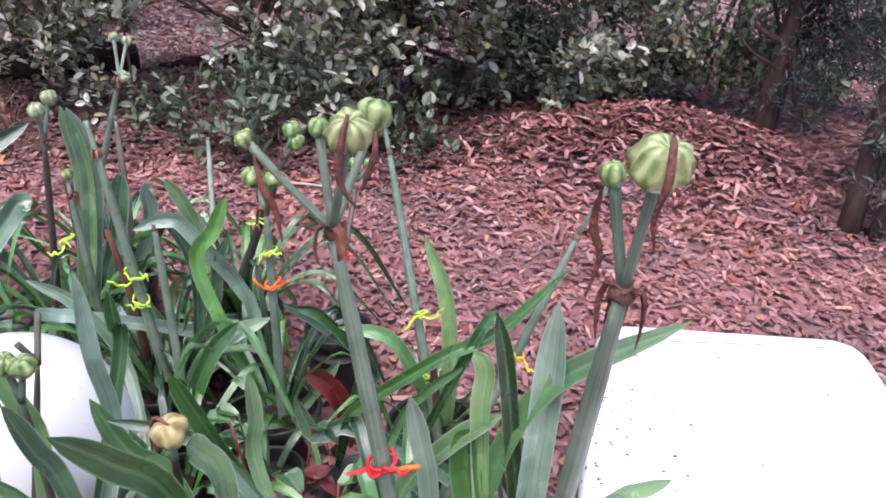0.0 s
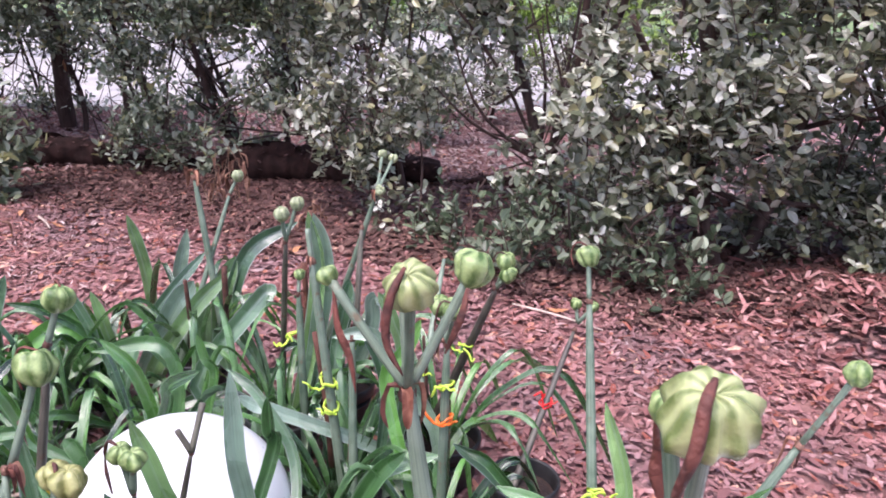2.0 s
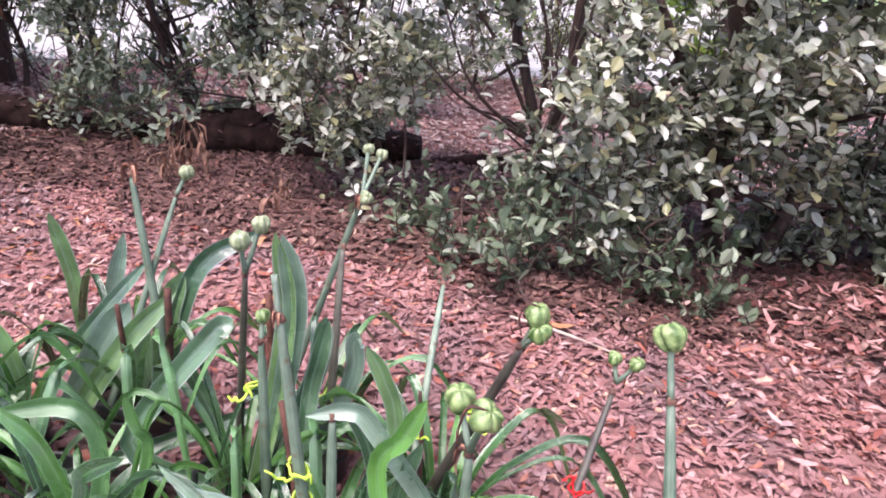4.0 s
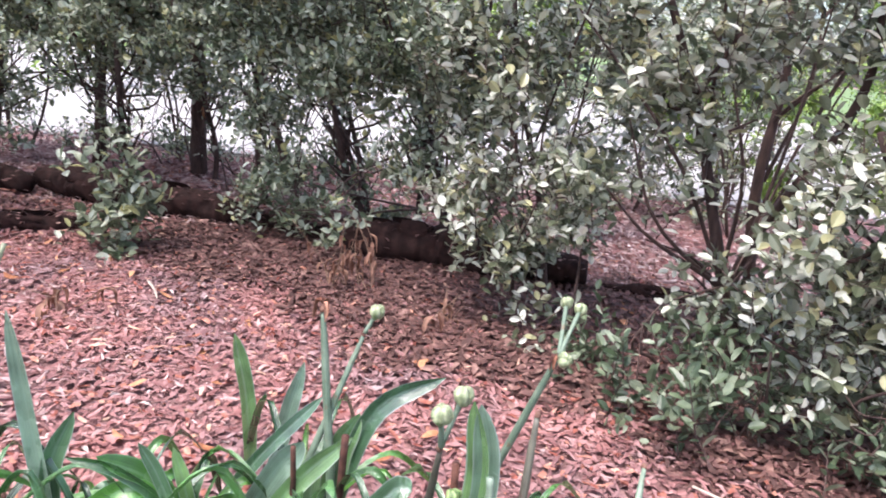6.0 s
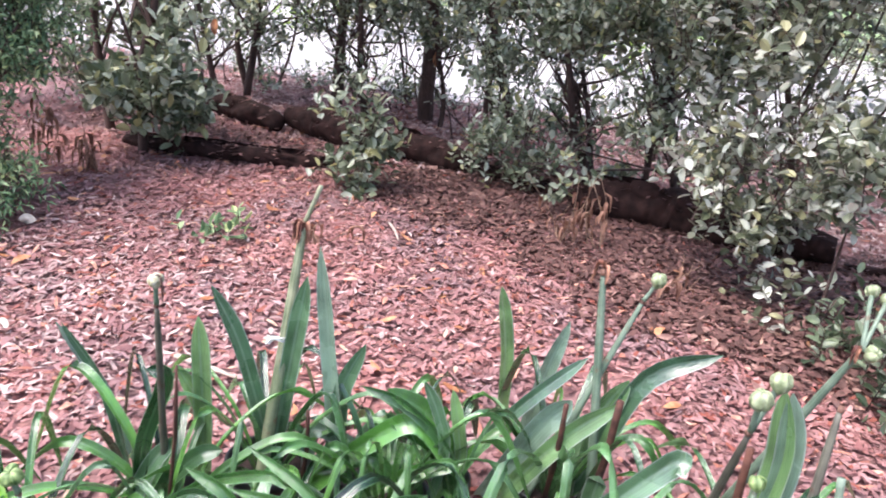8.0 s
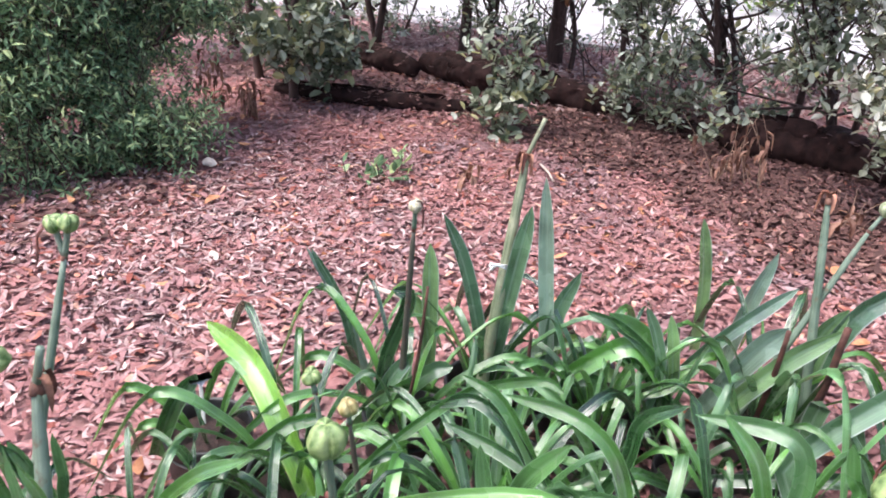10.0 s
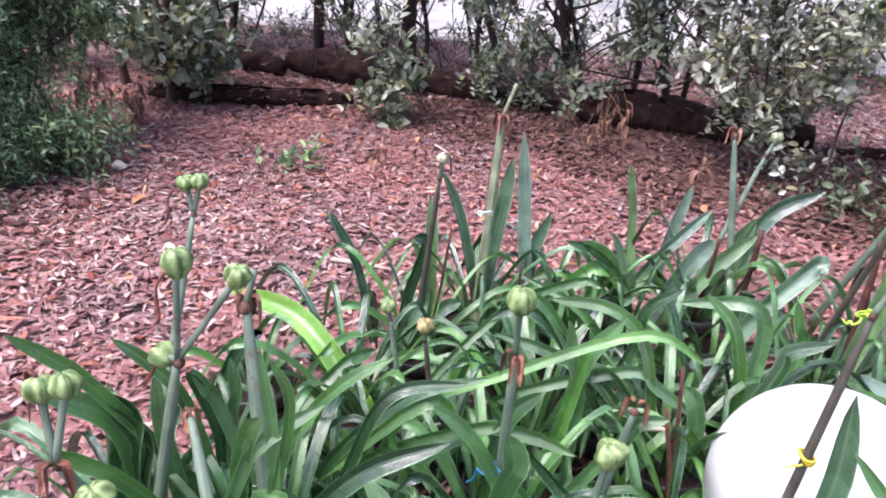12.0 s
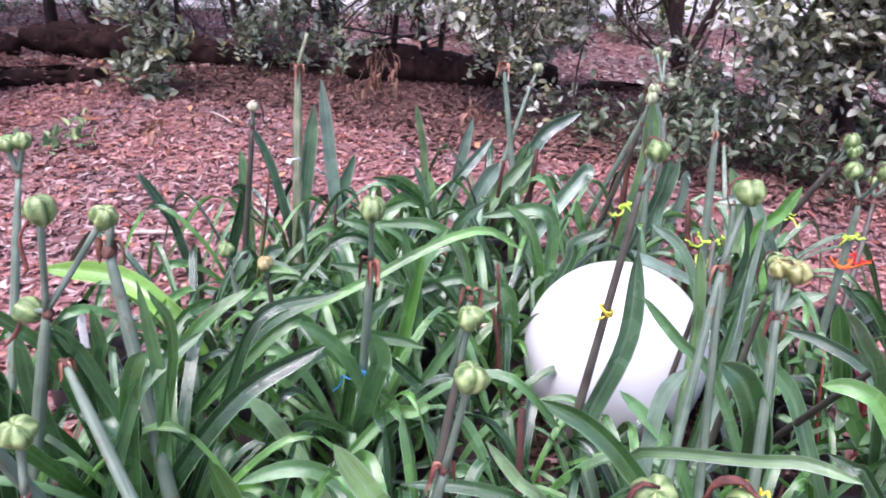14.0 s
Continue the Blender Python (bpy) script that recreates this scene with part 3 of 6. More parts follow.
# Covers the bed's mulch with dark flakes where plants would shade it.
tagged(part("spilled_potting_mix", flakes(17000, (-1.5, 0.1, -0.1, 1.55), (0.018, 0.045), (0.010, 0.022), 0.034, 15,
       lambda x, y: np.clip(2.2 - 2.0 * np.hypot((x + 0.72) / 0.66, (y - 0.66) / 0.66), 0, 1)), gap_shade_mat, smooth=False),
       "dark flakes and brown leaves between the pots, coloured for the shade there", "soil", kind="stuff")
tagged(part("orange_leaves", fallen_leaves(150, (-4.6, -0.3, 0.3, 3.6), (0.045, 0.075), (0.35, 0.5), 0.034, 5), orange_leaf),
       "scattered orange-brown dead leaves on the mulch", "leaf litter", kind="stuff")


def fallen_log(name, a, b, r, label, bend=0.06):
    """A crooked rotten trunk with sloughing bark plates, broken stubs and dead leaves caught on it."""
    a, b = Vector(a), Vector(b)
    g = np.random.default_rng(int(abs(a.x) * 100))
    mid = (a + b) / 2 + Vector((bend, -bend, 0.01))
    way = [np.array(q) + np.array([*g.normal(0, r * 0.16, 2), g.normal(0, r * 0.1)]) for q in (a, a.lerp(mid, 0.35), a.lerp(mid, 0.7), mid, mid.lerp(b, 0.4), mid.lerp(b, 0.7), b)]
    ob = thing(name, (mid.x, mid.y, 0), label, "log", "logs edging the bed")
    part("trunk_wood", tube(way, [r * 0.6, r * 0.94, r * 0.9, r * 1.02, r * 0.92, r * 1.03, r * 0.88, r * 0.92, r * 0.55], 24, 120, 0.9, 0.3), log_bark, ob)
    axis = np.array(b - a)
    axis /= np.linalg.norm(axis)
    across = np.cross(axis, [0, 0, 1.0])
    line = curve_through(way, 60)
    for k in range(7):
        c, t = line[int(g.uniform(6, 48))], g.uniform(-0.9, 1.1)
        out = across * math.sin(t) + np.array([0, 0, 1.0]) * math.cos(t)
        L = g.uniform(0.1, 0.24)
        pts = [c + axis * L * u + out * r * (0.92 + (0.07 if u in (-0.5, 0.5) else 0.03)) for u in (-0.5, -0.2, 0.2, 0.5)]
        part("bark_plate", ribbon(pts, r * g.uniform(0.5, 0.9), math.degrees(math.atan2(out[1], out[0])), -0.25, 9, 0.3, 0.0, 0.8), log_bark, ob)
    n = 150
    u, ang = g.random(n), g.normal(0, 0.8, n)
    v, f = flakes(n, (0, 1, 0, 1), (0.025, 0.055), (0.010, 0.022), 0.01, 77)
    v = v.reshape(n, 6, 3)
    v = v - v.mean(axis=1)[:, None, :] + (line[(u * 59).astype(int)] + across * (np.sin(ang) * r * 0.98)[:, None] + np.array([0, 0, 1.0]) * (np.cos(ang) * r * 0.9 + 0.004)[:, None])[:, None, :]
    tagged(part("litter", (v.reshape(-1, 3), f), shade_litter_mat, ob, smooth=False), "dead leaves caught on the log", kind="stuff")
    for k in range(2):
        p = line[18 + 24 * k] + np.array([0, 0, r * 0.7])
        part("broken_stub", tube([p, p + across * 0.02 + np.array([0, 0, 0.015]), p + across * 0.035 + np.array([0, 0, 0.022])], [r * 0.26, r * 0.2, r * 0.12], 8, 5, 1, 0.4), log_bark, ob)
    return ob


fallen_log("rotting_log", (-4.02, 1.58, 0.03), (-3.37, 2.36, 0.03), 0.047, "thin dark rotting log along the mulch bed's edge")
fallen_log("rotting_log", (-4.12, 2.52, 0.07), (-3.08, 3.0, 0.055), 0.086, "thick dark rotting log behind the lower log", 0.03)
fallen_log("rotting_log", (-5.75, 2.02, 0.07), (-4.10, 2.46, 0.07), 0.084, "dark log end leaning against the thick log", 0.02)
fallen_log("rotting_log", (-3.10, 3.06, 0.02), (-2.42, 3.16, 0.02), 0.045, "short dark log sunk in litter between the border logs", 0.02)
fallen_log("rotting_log", (-2.42, 3.10, 0.075), (-1.45, 3.52, 0.075), 0.102, "thick dark rotting log under the hedge", -0.02)
fallen_log("rotting_log", (-1.4, 3.60, 0.012), (0.1, 3.95, 0.015), 0.050, "dark log half hidden under the hedge", 0.02)
fallen_log("rotting_log", (0.2, 3.95, 0.08), (1.3, 4.0, 0.08), 0.10, "dark log in the hedge's shade", 0.02)


# ---- shrubs ----
LEAF = np.array([(0, 0, 0), (-0.30, 0.18, 0.05), (-0.47, 0.5, 0.09), (-0.32, 0.82, 0.05), (0, 1, -0.05), (0.32, 0.82, 0.05), (0.47, 0.5, 0.09), (0.30, 0.18, 0.05)])
LEAF_FACES = np.array([(0, 4, 3, 2, 1), (0, 7, 6, 5, 4)])
NARROW = np.array([(0, 0, 0), (-0.42, 0.4, 0.08), (0, 1, -0.06), (0.42, 0.4, 0.08)])
NARROW_FACES = np.array([(0, 2, 1), (0, 3, 2)])


def leaf_cloud(pos, along, nrm, length, ratio):
    """Joined small leaves folded on their midribs at pos, growing along, facing nrm."""
    shape, plan = (LEAF, LEAF_FACES) if ratio[0] > 0.4 else (NARROW, NARROW_FACES)
    along = along / (np.linalg.norm(along, axis=1)[:, None] + 1e-9)
    side = np.cross(along, nrm)
    side /= np.linalg.norm(side, axis=1)[:, None] + 1e-9
    up = np.cross(side, along)
    v = (pos[:, None, :] + shape[None, :, 0:1] * side[:, None, :] * (length * ratio)[:, None, None]
         + shape[None, :, 1:2] * along[:, None, :] * length[:, None, None] + shape[None, :, 2:3] * up[:, None, :] * length[:, None, None])
    faces = (np.arange(len(pos))[:, None, None] * len(shape) + plan[None]).reshape(-1, plan.shape[1])
    return v.reshape(-1, 3), faces


def sprigs(blobs, per, length, ratio, g, twig=0.13, droop=0.0, shell=0.3, clump=0.06):
    """Leafy twigs filling ellipsoids (x, y, z, rx, ry, rz, number)."""
    P, A, N, Ls, tw = [], [], [], [], []
    for x, y, z, rx, ry, rz, num in blobs:
        k = max(num // 13, 2)
        cd = g.normal(size=(k, 3))
        cd /= np.linalg.norm(cd, axis=1)[:, None]
        crad = shell + (1 - shell) * g.random(k) ** 0.6
        pick = g.integers(0, k, num)
        start = np.array([x, y, z]) + (cd * crad[:, None])[pick] * np.array([rx, ry, rz]) + g.normal(0, clump, (num, 3))
        d = cd[pick] * 0.8 + g.normal(0, 0.45, (num, 3))
        d /= np.linalg.norm(d, axis=1)[:, None]
        grow = d * 0.8 + np.array([0, 0, 0.55 - droop]) + g.normal(0, 0.35, (num, 3))
        grow /= np.linalg.norm(grow, axis=1)[:, None]
        ln = twig * g.uniform(0.6, 1.4, num)
        start = start - grow * ln[:, None] * 0.5
        start[:, 2] = np.maximum(start[:, 2], 0.02)
        tw.append((start, start + grow * ln[:, None]))
        for k in range(per):
            u = (k + 0.6) / per
            p = start + grow * (ln * u)[:, None]
            turn = k * 2.4 + g.uniform(0, 0.8, num)
            s1 = np.cross(grow, np.array([0.3, 0.2, 1.0]))
            s1 /= np.linalg.norm(s1, axis=1)[:, None] + 1e-9
            s2 = np.cross(grow, s1)
            out = s1 * np.cos(turn)[:, None] + s2 * np.sin(turn)[:, None]
            al = out + grow * (0.35 + 0.9 * (u > 0.8)) + np.array([0, 0, 0.1 - droop])
            P.append(p)
            A.append(al)
            N.append(np.array([0, 0, 1.0]) + d * 0.55 + g.normal(0, 0.35, (num, 3)))
            Ls.append(length * g.uniform(0.55, 1.2, num))
    P, A, N, Ls = np.vstack(P), np.vstack(A), np.vstack(N), np.concatenate(Ls)
    P[:, 2] = np.maximum(P[:, 2], 0.015)
    return leaf_cloud(P, A, N, Ls, np.full(len(P), ratio)), tw


def twig_mesh(tw, r=0.0025):
    V, F, k = [], [], 0
    for a, b in tw:
        for p, q in zip(a, b):
            for c, rr in ((p, r), (q, r * 0.5)):
                for t in range(3):
                    V.append(c + rr * np.array([math.cos(2.1 * t), math.sin(2.1 * t), 0.3 * math.sin(2.1 * t + 1)]))
            F += [(k, k + 1, k + 4, k + 3), (k + 1, k + 2, k + 5, k + 4), (k + 2, k, k + 3, k + 5)]
            k += 6
    return V, F


def shrub(name, at, label, blobs, stems, leaf_mat, seed, per=8, length=0.046, ratio=0.6, category="shrub", twig=0.13, droop=0.0, limbs=3, shell=0.3, clump=0.06):
    """stems: (base x, y, radius, top x, y, z). Each blob is fed by limbs from the nearest stem."""
    g = np.random.default_rng(seed)
    ob = thing(name, (at[0], at[1], 0), label, category, "shrubs round the bed")
    for bx, by, r, tx, ty, tz in stems:
        b, t = np.array([bx, by, -0.03]), np.array([tx, ty, tz])
        m1, m2 = b + (t - b) * 0.35 + g.normal(0, 0.03, 3), b + (t - b) * 0.7 + g.normal(0, 0.04, 3)
        part("trunk", tube([b, m1, m2, t], [r * 1.25, r, r * 0.8, r * 0.55], 9, 14, 1, 0.25), bark, ob)
    for x, y, z, rx, ry, rz, num in blobs:
        s = min(stems, key=lambda q: (q[3] - x) ** 2 + (q[4] - y) ** 2)
        b, t = np.array([s[0], s[1], 0.0]), np.array(s[3:6])
        for k in range(limbs):
            f = g.uniform(0.15, 0.85)
            a = b + (t - b) * f
            e = np.array([x, y, z]) + g.uniform(-0.75, 0.75, 3) * np.array([rx, ry, rz])
            e[2] = max(e[2], 0.1)
            m = (a + e) / 2 + g.normal(0, 0.05, 3)
            part("branch", tube([a, m, e], [s[2] * 0.45, s[2] * 0.3, 0.003], 5, 8, cap=False), bark, ob)
    leaves, tw = sprigs(blobs, per, length, ratio, g, twig, droop, shell, clump)
    tagged(part("twig_growth", twig_mesh(tw), bark, ob, smooth=False), kind="stuff")
    part("crown", leaves, leaf_mat, ob, smooth=False)
    return ob


# The two blobs above z 2 are unseen canopy, added to dim the hedge below.
shrub("silverthorn_shrub", (-0.05, 2.95), "dense silvery-green evergreen shrub reaching down to the mulch",
      [(-0.08, 2.85, 0.42, 0.36, 0.24, 0.3, 240), (0.0, 3.35, 0.25, 0.5, 0.2, 0.22, 200), (0.6, 3.5, 0.3, 0.4, 0.2, 0.28, 200), (-0.05, 2.85, 0.9, 0.5, 0.35, 0.42, 480), (-0.48, 2.66, 0.26, 0.24, 0.14, 0.16, 60), (-0.45, 2.72, 0.62, 0.2, 0.2, 0.22, 110),
       (0.42, 3.2, 0.3, 0.3, 0.25, 0.28, 130), (0.45, 3.2, 0.95, 0.45, 0.35, 0.5, 380), (0.0, 3.1, 1.55, 0.8, 0.4, 0.4, 240), (-0.1, 3.05, 2.1, 0.8, 0.5, 0.3, 300), (0.05, 2.6, 2.35, 0.6, 0.32, 0.2, 280)],
      [(-0.1, 3.05, 0.03, -0.2, 2.95, 1.5), (0.05, 3.1, 0.025, 0.35, 3.2, 1.6), (0.0, 3.0, 0.02, -0.4, 2.8, 0.9)], silver_leaf, 11, per=7, length=0.051)
# Its z 2.05 blob stays out of view, an overhang added for shade.
shrub("silverthorn_shrub", (-1.15, 3.2), "leggy evergreen shrub with small grey-green oval leaves",
      [(-0.9, 3.0, 1.06, 0.42, 0.3, 0.32, 190), (-1.35, 2.95, 0.85, 0.35, 0.28, 0.36, 198), (-1.75, 3.0, 0.9, 0.35, 0.28, 0.36, 184),
       (-0.7, 3.4, 0.2, 0.4, 0.18, 0.16, 50), (-1.1, 3.1, 1.55, 0.8, 0.4, 0.36, 360), (-1.6, 2.95, 2.05, 0.95, 0.5, 0.3, 240), (-1.0, 2.95, 0.55, 0.3, 0.2, 0.2, 26), (-0.72, 2.85, 0.42, 0.2, 0.18, 0.2, 20), (-1.85, 2.98, 0.55, 0.2, 0.16, 0.16, 34), (-1.2, 4.2, 1.3, 0.6, 0.3, 0.4, 112), (-0.3, 4.2, 1.3, 0.6, 0.3, 0.4, 112)],
      [(-0.68, 3.2, 0.021, -1.15, 3.05, 1.3), (-0.9, 4.3, 0.025, -1.0, 4.1, 1.5), (-0.8, 3.35, 0.018, -0.5, 3.1, 1.3), (-1.5, 3.3, 0.013, -1.75, 3.1, 1.3)], silver_leaf, 12, per=7, length=0.051)
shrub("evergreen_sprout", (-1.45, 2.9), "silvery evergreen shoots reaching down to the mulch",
      [(-1.50, 2.84, 0.44, 0.26, 0.18, 0.26, 130), (-1.56, 2.82, 0.28, 0.14, 0.12, 0.16, 26), (-1.36, 2.86, 0.55, 0.2, 0.16, 0.2, 45), (-1.30, 2.76, 0.12, 0.14, 0.1, 0.09, 10)],
      [(-1.5, 3.0, 0.008, -1.5, 2.85, 0.5), (-1.2, 2.9, 0.006, -1.15, 2.75, 0.4)], silver_leaf, 71, limbs=3)
# These low shoots get the leaf colour with shade painted in.
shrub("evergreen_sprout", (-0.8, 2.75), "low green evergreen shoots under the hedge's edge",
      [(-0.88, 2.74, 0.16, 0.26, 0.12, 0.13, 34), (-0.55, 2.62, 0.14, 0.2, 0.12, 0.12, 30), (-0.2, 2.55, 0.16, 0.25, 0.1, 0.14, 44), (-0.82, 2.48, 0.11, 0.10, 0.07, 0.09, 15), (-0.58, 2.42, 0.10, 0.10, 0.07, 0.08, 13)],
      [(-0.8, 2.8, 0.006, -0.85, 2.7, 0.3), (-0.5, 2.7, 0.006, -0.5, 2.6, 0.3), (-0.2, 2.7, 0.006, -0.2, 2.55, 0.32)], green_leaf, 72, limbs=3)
# Both z 2.25 blobs overhang the mulch unseen, placed to shade the logs.
shrub("evergreen_shrub", (-2.55, 3.55), "open evergreen shrub with bare dark stems and grey-green leaves",
      [(-2.15, 3.1, 0.95, 0.36, 0.28, 0.33, 260), (-2.55, 3.15, 1.0, 0.36, 0.28, 0.31, 290), (-2.95, 3.15, 1.02, 0.36, 0.28, 0.29, 290), (-3.35, 3.15, 1.04, 0.36, 0.28, 0.28, 290), (-2.4, 2.95, 1.6, 0.9, 0.5, 0.34, 330), (-3.2, 2.95, 1.6, 0.8, 0.5, 0.34, 280), (-3.0, 2.05, 2.25, 0.9, 0.55, 0.3, 260), (-2.4, 2.1, 2.25, 0.6, 0.5, 0.3, 200)],
      [(-2.5, 3.7, 0.014, -2.25, 3.35, 1.5), (-2.75, 3.6, 0.013, -3.2, 3.45, 1.3), (-2.2, 3.7, 0.014, -1.95, 3.3, 1.3), (-3.42, 3.68, 0.022, -3.95, 3.4, 1.4)], dark_leaf, 13)
# The z 2.25 blob is an added overhang, out of sight, shading the ground.
shrub("evergreen_tree", (-4.15, 3.5), "young evergreen tree with a dark straight trunk",
      [(-3.8, 3.1, 1.0, 0.32, 0.28, 0.29, 270), (-4.15, 2.95, 1.0, 0.34, 0.3, 0.29, 270), (-4.55, 2.8, 1.02, 0.36, 0.3, 0.3, 250), (-4.9, 2.5, 1.02, 0.36, 0.3, 0.32, 220), (-4.3, 3.0, 1.5, 0.9, 0.5, 0.35, 300), (-3.9, 1.95, 2.25, 0.7, 0.6, 0.3, 340), (-5.2, 2.6, 1.4, 0.6, 0.5, 0.45, 180)],
      [(-4.12, 3.52, 0.042, -4.1, 3.45, 2.3), (-4.7, 3.2, 0.03, -4.62, 3.15, 2.2), (-4.95, 2.65, 0.022, -4.9, 2.6, 1.9), (-4.6, 3.1, 0.018, -4.35, 3.3, 1.6)], dark_leaf, 14, category="tree", limbs=4)
shrub("evergreen_shrub", (-2.7, 3.5), "low spreading evergreen growth with thin dark stems", 
      [(-2.1, 3.05, 0.5, 0.2, 0.14, 0.14, 22), (-2.55, 3.0, 0.2, 0.2, 0.12, 0.12, 14), (-2.8, 3.4, 0.62, 0.5, 0.3, 0.14, 29), (-3.4, 3.3, 0.66, 0.4, 0.3, 0.13, 23), (-3.27, 3.1, 0.62, 0.3, 0.2, 0.18, 29), (-3.05, 3.35, 0.52, 0.3, 0.2, 0.2, 45), (-2.87, 3.5, 0.46, 0.3, 0.2, 0.25, 50), (-2.7, 3.55, 0.25, 0.3, 0.15, 0.16, 30), (-2.3, 3.3, 0.62, 0.3, 0.2, 0.16, 30), (-2.3, 3.6, 0.5, 0.5, 0.3, 0.2, 28), (-2.9, 4.4, 0.7, 0.6, 0.3, 0.35, 49), (-2.0, 4.5, 0.7, 0.6, 0.3, 0.3, 40)],
      [(-2.7, 3.55, 0.02, -2.9, 3.3, 0.8), (-2.2, 3.6, 0.018, -2.2, 3.2, 0.8), (-2.4, 4.55, 0.025, -2.5, 4.4, 1.0), (-3.35, 3.4, 0.015, -3.3, 3.2, 0.8)], dark_leaf, 83, limbs=4)
shrub("understorey_shrub", (-4.4, 3.0), "straggly evergreen saplings round the dark tree trunk", 
      [(-4.0, 3.3, 0.65, 0.4, 0.3, 0.14, 26), (-4.8, 2.15, 0.6, 0.3, 0.2, 0.3, 72), (-4.5, 2.55, 0.62, 0.25, 0.2, 0.22, 26), (-4.2, 2.95, 0.6, 0.28, 0.2, 0.2, 33), (-4.15, 3.0, 0.33, 0.18, 0.14, 0.15, 22), (-4.05, 3.15, 0.64, 0.25, 0.2, 0.15, 23), (-3.86, 3.4, 0.66, 0.3, 0.2, 0.15, 26), (-4.6, 3.0, 0.6, 0.4, 0.3, 0.18, 29), (-4.9, 3.5, 0.7, 0.6, 0.3, 0.3, 72), (-5.3, 2.6, 0.55, 0.5, 0.4, 0.3, 110)],
      [(-4.3, 3.2, 0.02, -4.2, 3.0, 0.8), (-4.8, 2.4, 0.018, -4.8, 2.2, 0.9), (-5.2, 2.8, 0.02, -5.2, 2.7, 0.8), (-3.95, 3.5, 0.015, -3.9, 3.35, 0.8)], dark_leaf, 84, limbs=4)
for k in range(6):
    bx, by = -5.4 + 0.82 * k, 3.0 + 0.42 * k + (0.3 if k % 2 else 0.0)
    shrub("understorey_shrub", (bx, by), "straggly bare-stemmed shrub between the logs and the road",
          [(bx, by, 0.88, 0.45, 0.3, 0.22, 95), (bx + 0.3, by - 0.1, 0.45, 0.38, 0.25, 0.22, 30), (bx + 0.1, by, 1.25, 0.5, 0.35, 0.3, 85), (bx + 0.1, by - 0.15, 0.10, 0.45, 0.3, 0.08, 24)],
          [(bx, by, 0.009, bx - 0.25, by, 1.2), (bx + 0.1, by + 0.05, 0.008, bx + 0.5, by, 1.1), (bx - 0.05, by, 0.007, bx - 0.4, by + 0.1, 0.9)], dark_leaf, 60 + k, limbs=6)
def brush(x, y, n, spread, tall, seed, leaves):
    """A thicket of thin dark forking stems with a few leaves."""
    g = np.random.default_rng(seed)
    ob = thing("bare_bush", (x, y, 0), "thicket of thin bare dark twigs between logs and road", "bush", "shrubs round the bed")
    tw, tips = [], []
    for k in range(n):
        f = np.array([x + g.normal(0, spread * 0.5), y + g.normal(0, spread * 0.35), 0.0])
        e = f + np.array([g.normal(0, 0.5), g.normal(0, 0.3), g.uniform(0.4, 0.9)]) * tall
        m = (f + e) / 2 + g.normal(0, 0.05, 3)
        part("stem", tube([f, m, e], [g.uniform(0.004, 0.008), 0.004, 0.002], 5, 9, cap=False), bark, ob)
        c = curve_through([f, m, e], 12)
        for q in range(9):
            s = c[3 + q]
            t = s + g.normal(0, 0.1, 3) + np.array([0, 0, 0.07])
            tw.append((s, t))
            tips.append(t)
            tw.append((t, t + g.normal(0, 0.07, 3) + np.array([0, 0, 0.03])))
    tagged(part("twig_growth", twig_mesh([(np.array([a for a, _ in tw]), np.array([c for _, c in tw]))], 0.0035), bark, ob, smooth=False), kind="stuff")
    tips = np.repeat(np.array(tips), leaves, axis=0) + g.normal(0, 0.035, (len(tips) * leaves, 3))
    k = len(tips)
    part("leaves", leaf_cloud(tips, g.normal(0, 1, (k, 3)), np.array([0, 0, 1.0]) + g.normal(0, 0.5, (k, 3)), g.uniform(0.03, 0.055, k), np.full(k, 0.6)), dark_leaf, ob, smooth=False)


for k in range(6):
    brush(-5.5 + 0.68 * k, 2.8 + 0.36 * k + (0.25 if k % 2 else 0.0), 3, 0.5, 0.7, 200 + k, 1)
shrub("evergreen_sprout", (-2.85, 2.95), "low grey-green shoots growing between two logs",
      [(-2.95, 2.90, 0.12, 0.16, 0.1, 0.1, 30), (-2.62, 2.98, 0.16, 0.16, 0.1, 0.12, 34), (-2.75, 3.0, 0.36, 0.14, 0.1, 0.14, 24)], [(-2.9, 2.98, 0.005, -2.95, 2.9, 0.2), (-2.68, 3.0, 0.006, -2.7, 3.0, 0.45)], dark_leaf, 75, limbs=3)
shrub("evergreen_sprout", (-3.02, 2.28), "leafy evergreen sprout in front of the logs",
      [(-3.05, 2.27, 0.25, 0.10, 0.09, 0.15, 34), (-3.03, 2.2, 0.08, 0.10, 0.09, 0.06, 16)], [(-3.05, 2.28, 0.006, -3.05, 2.27, 0.38)], dark_leaf, 15, length=0.06, limbs=2, shell=0.3)
shrub("evergreen_shrub", (-3.85, 1.55), "bushy evergreen seedling beside the end of the logs",
      [(-3.85, 1.68, 0.42, 0.25, 0.2, 0.34, 150), (-3.82, 1.75, 0.2, 0.2, 0.16, 0.16, 50), (-3.95, 1.65, 0.95, 0.32, 0.3, 0.3, 110), (-4.25, 1.8, 0.8, 0.2, 0.2, 0.3, 45)], [(-3.85, 1.6, 0.02, -3.9, 1.6, 1.1), (-4.3, 1.6, 0.02, -4.3, 1.5, 1.1)], dark_leaf, 16, length=0.065)
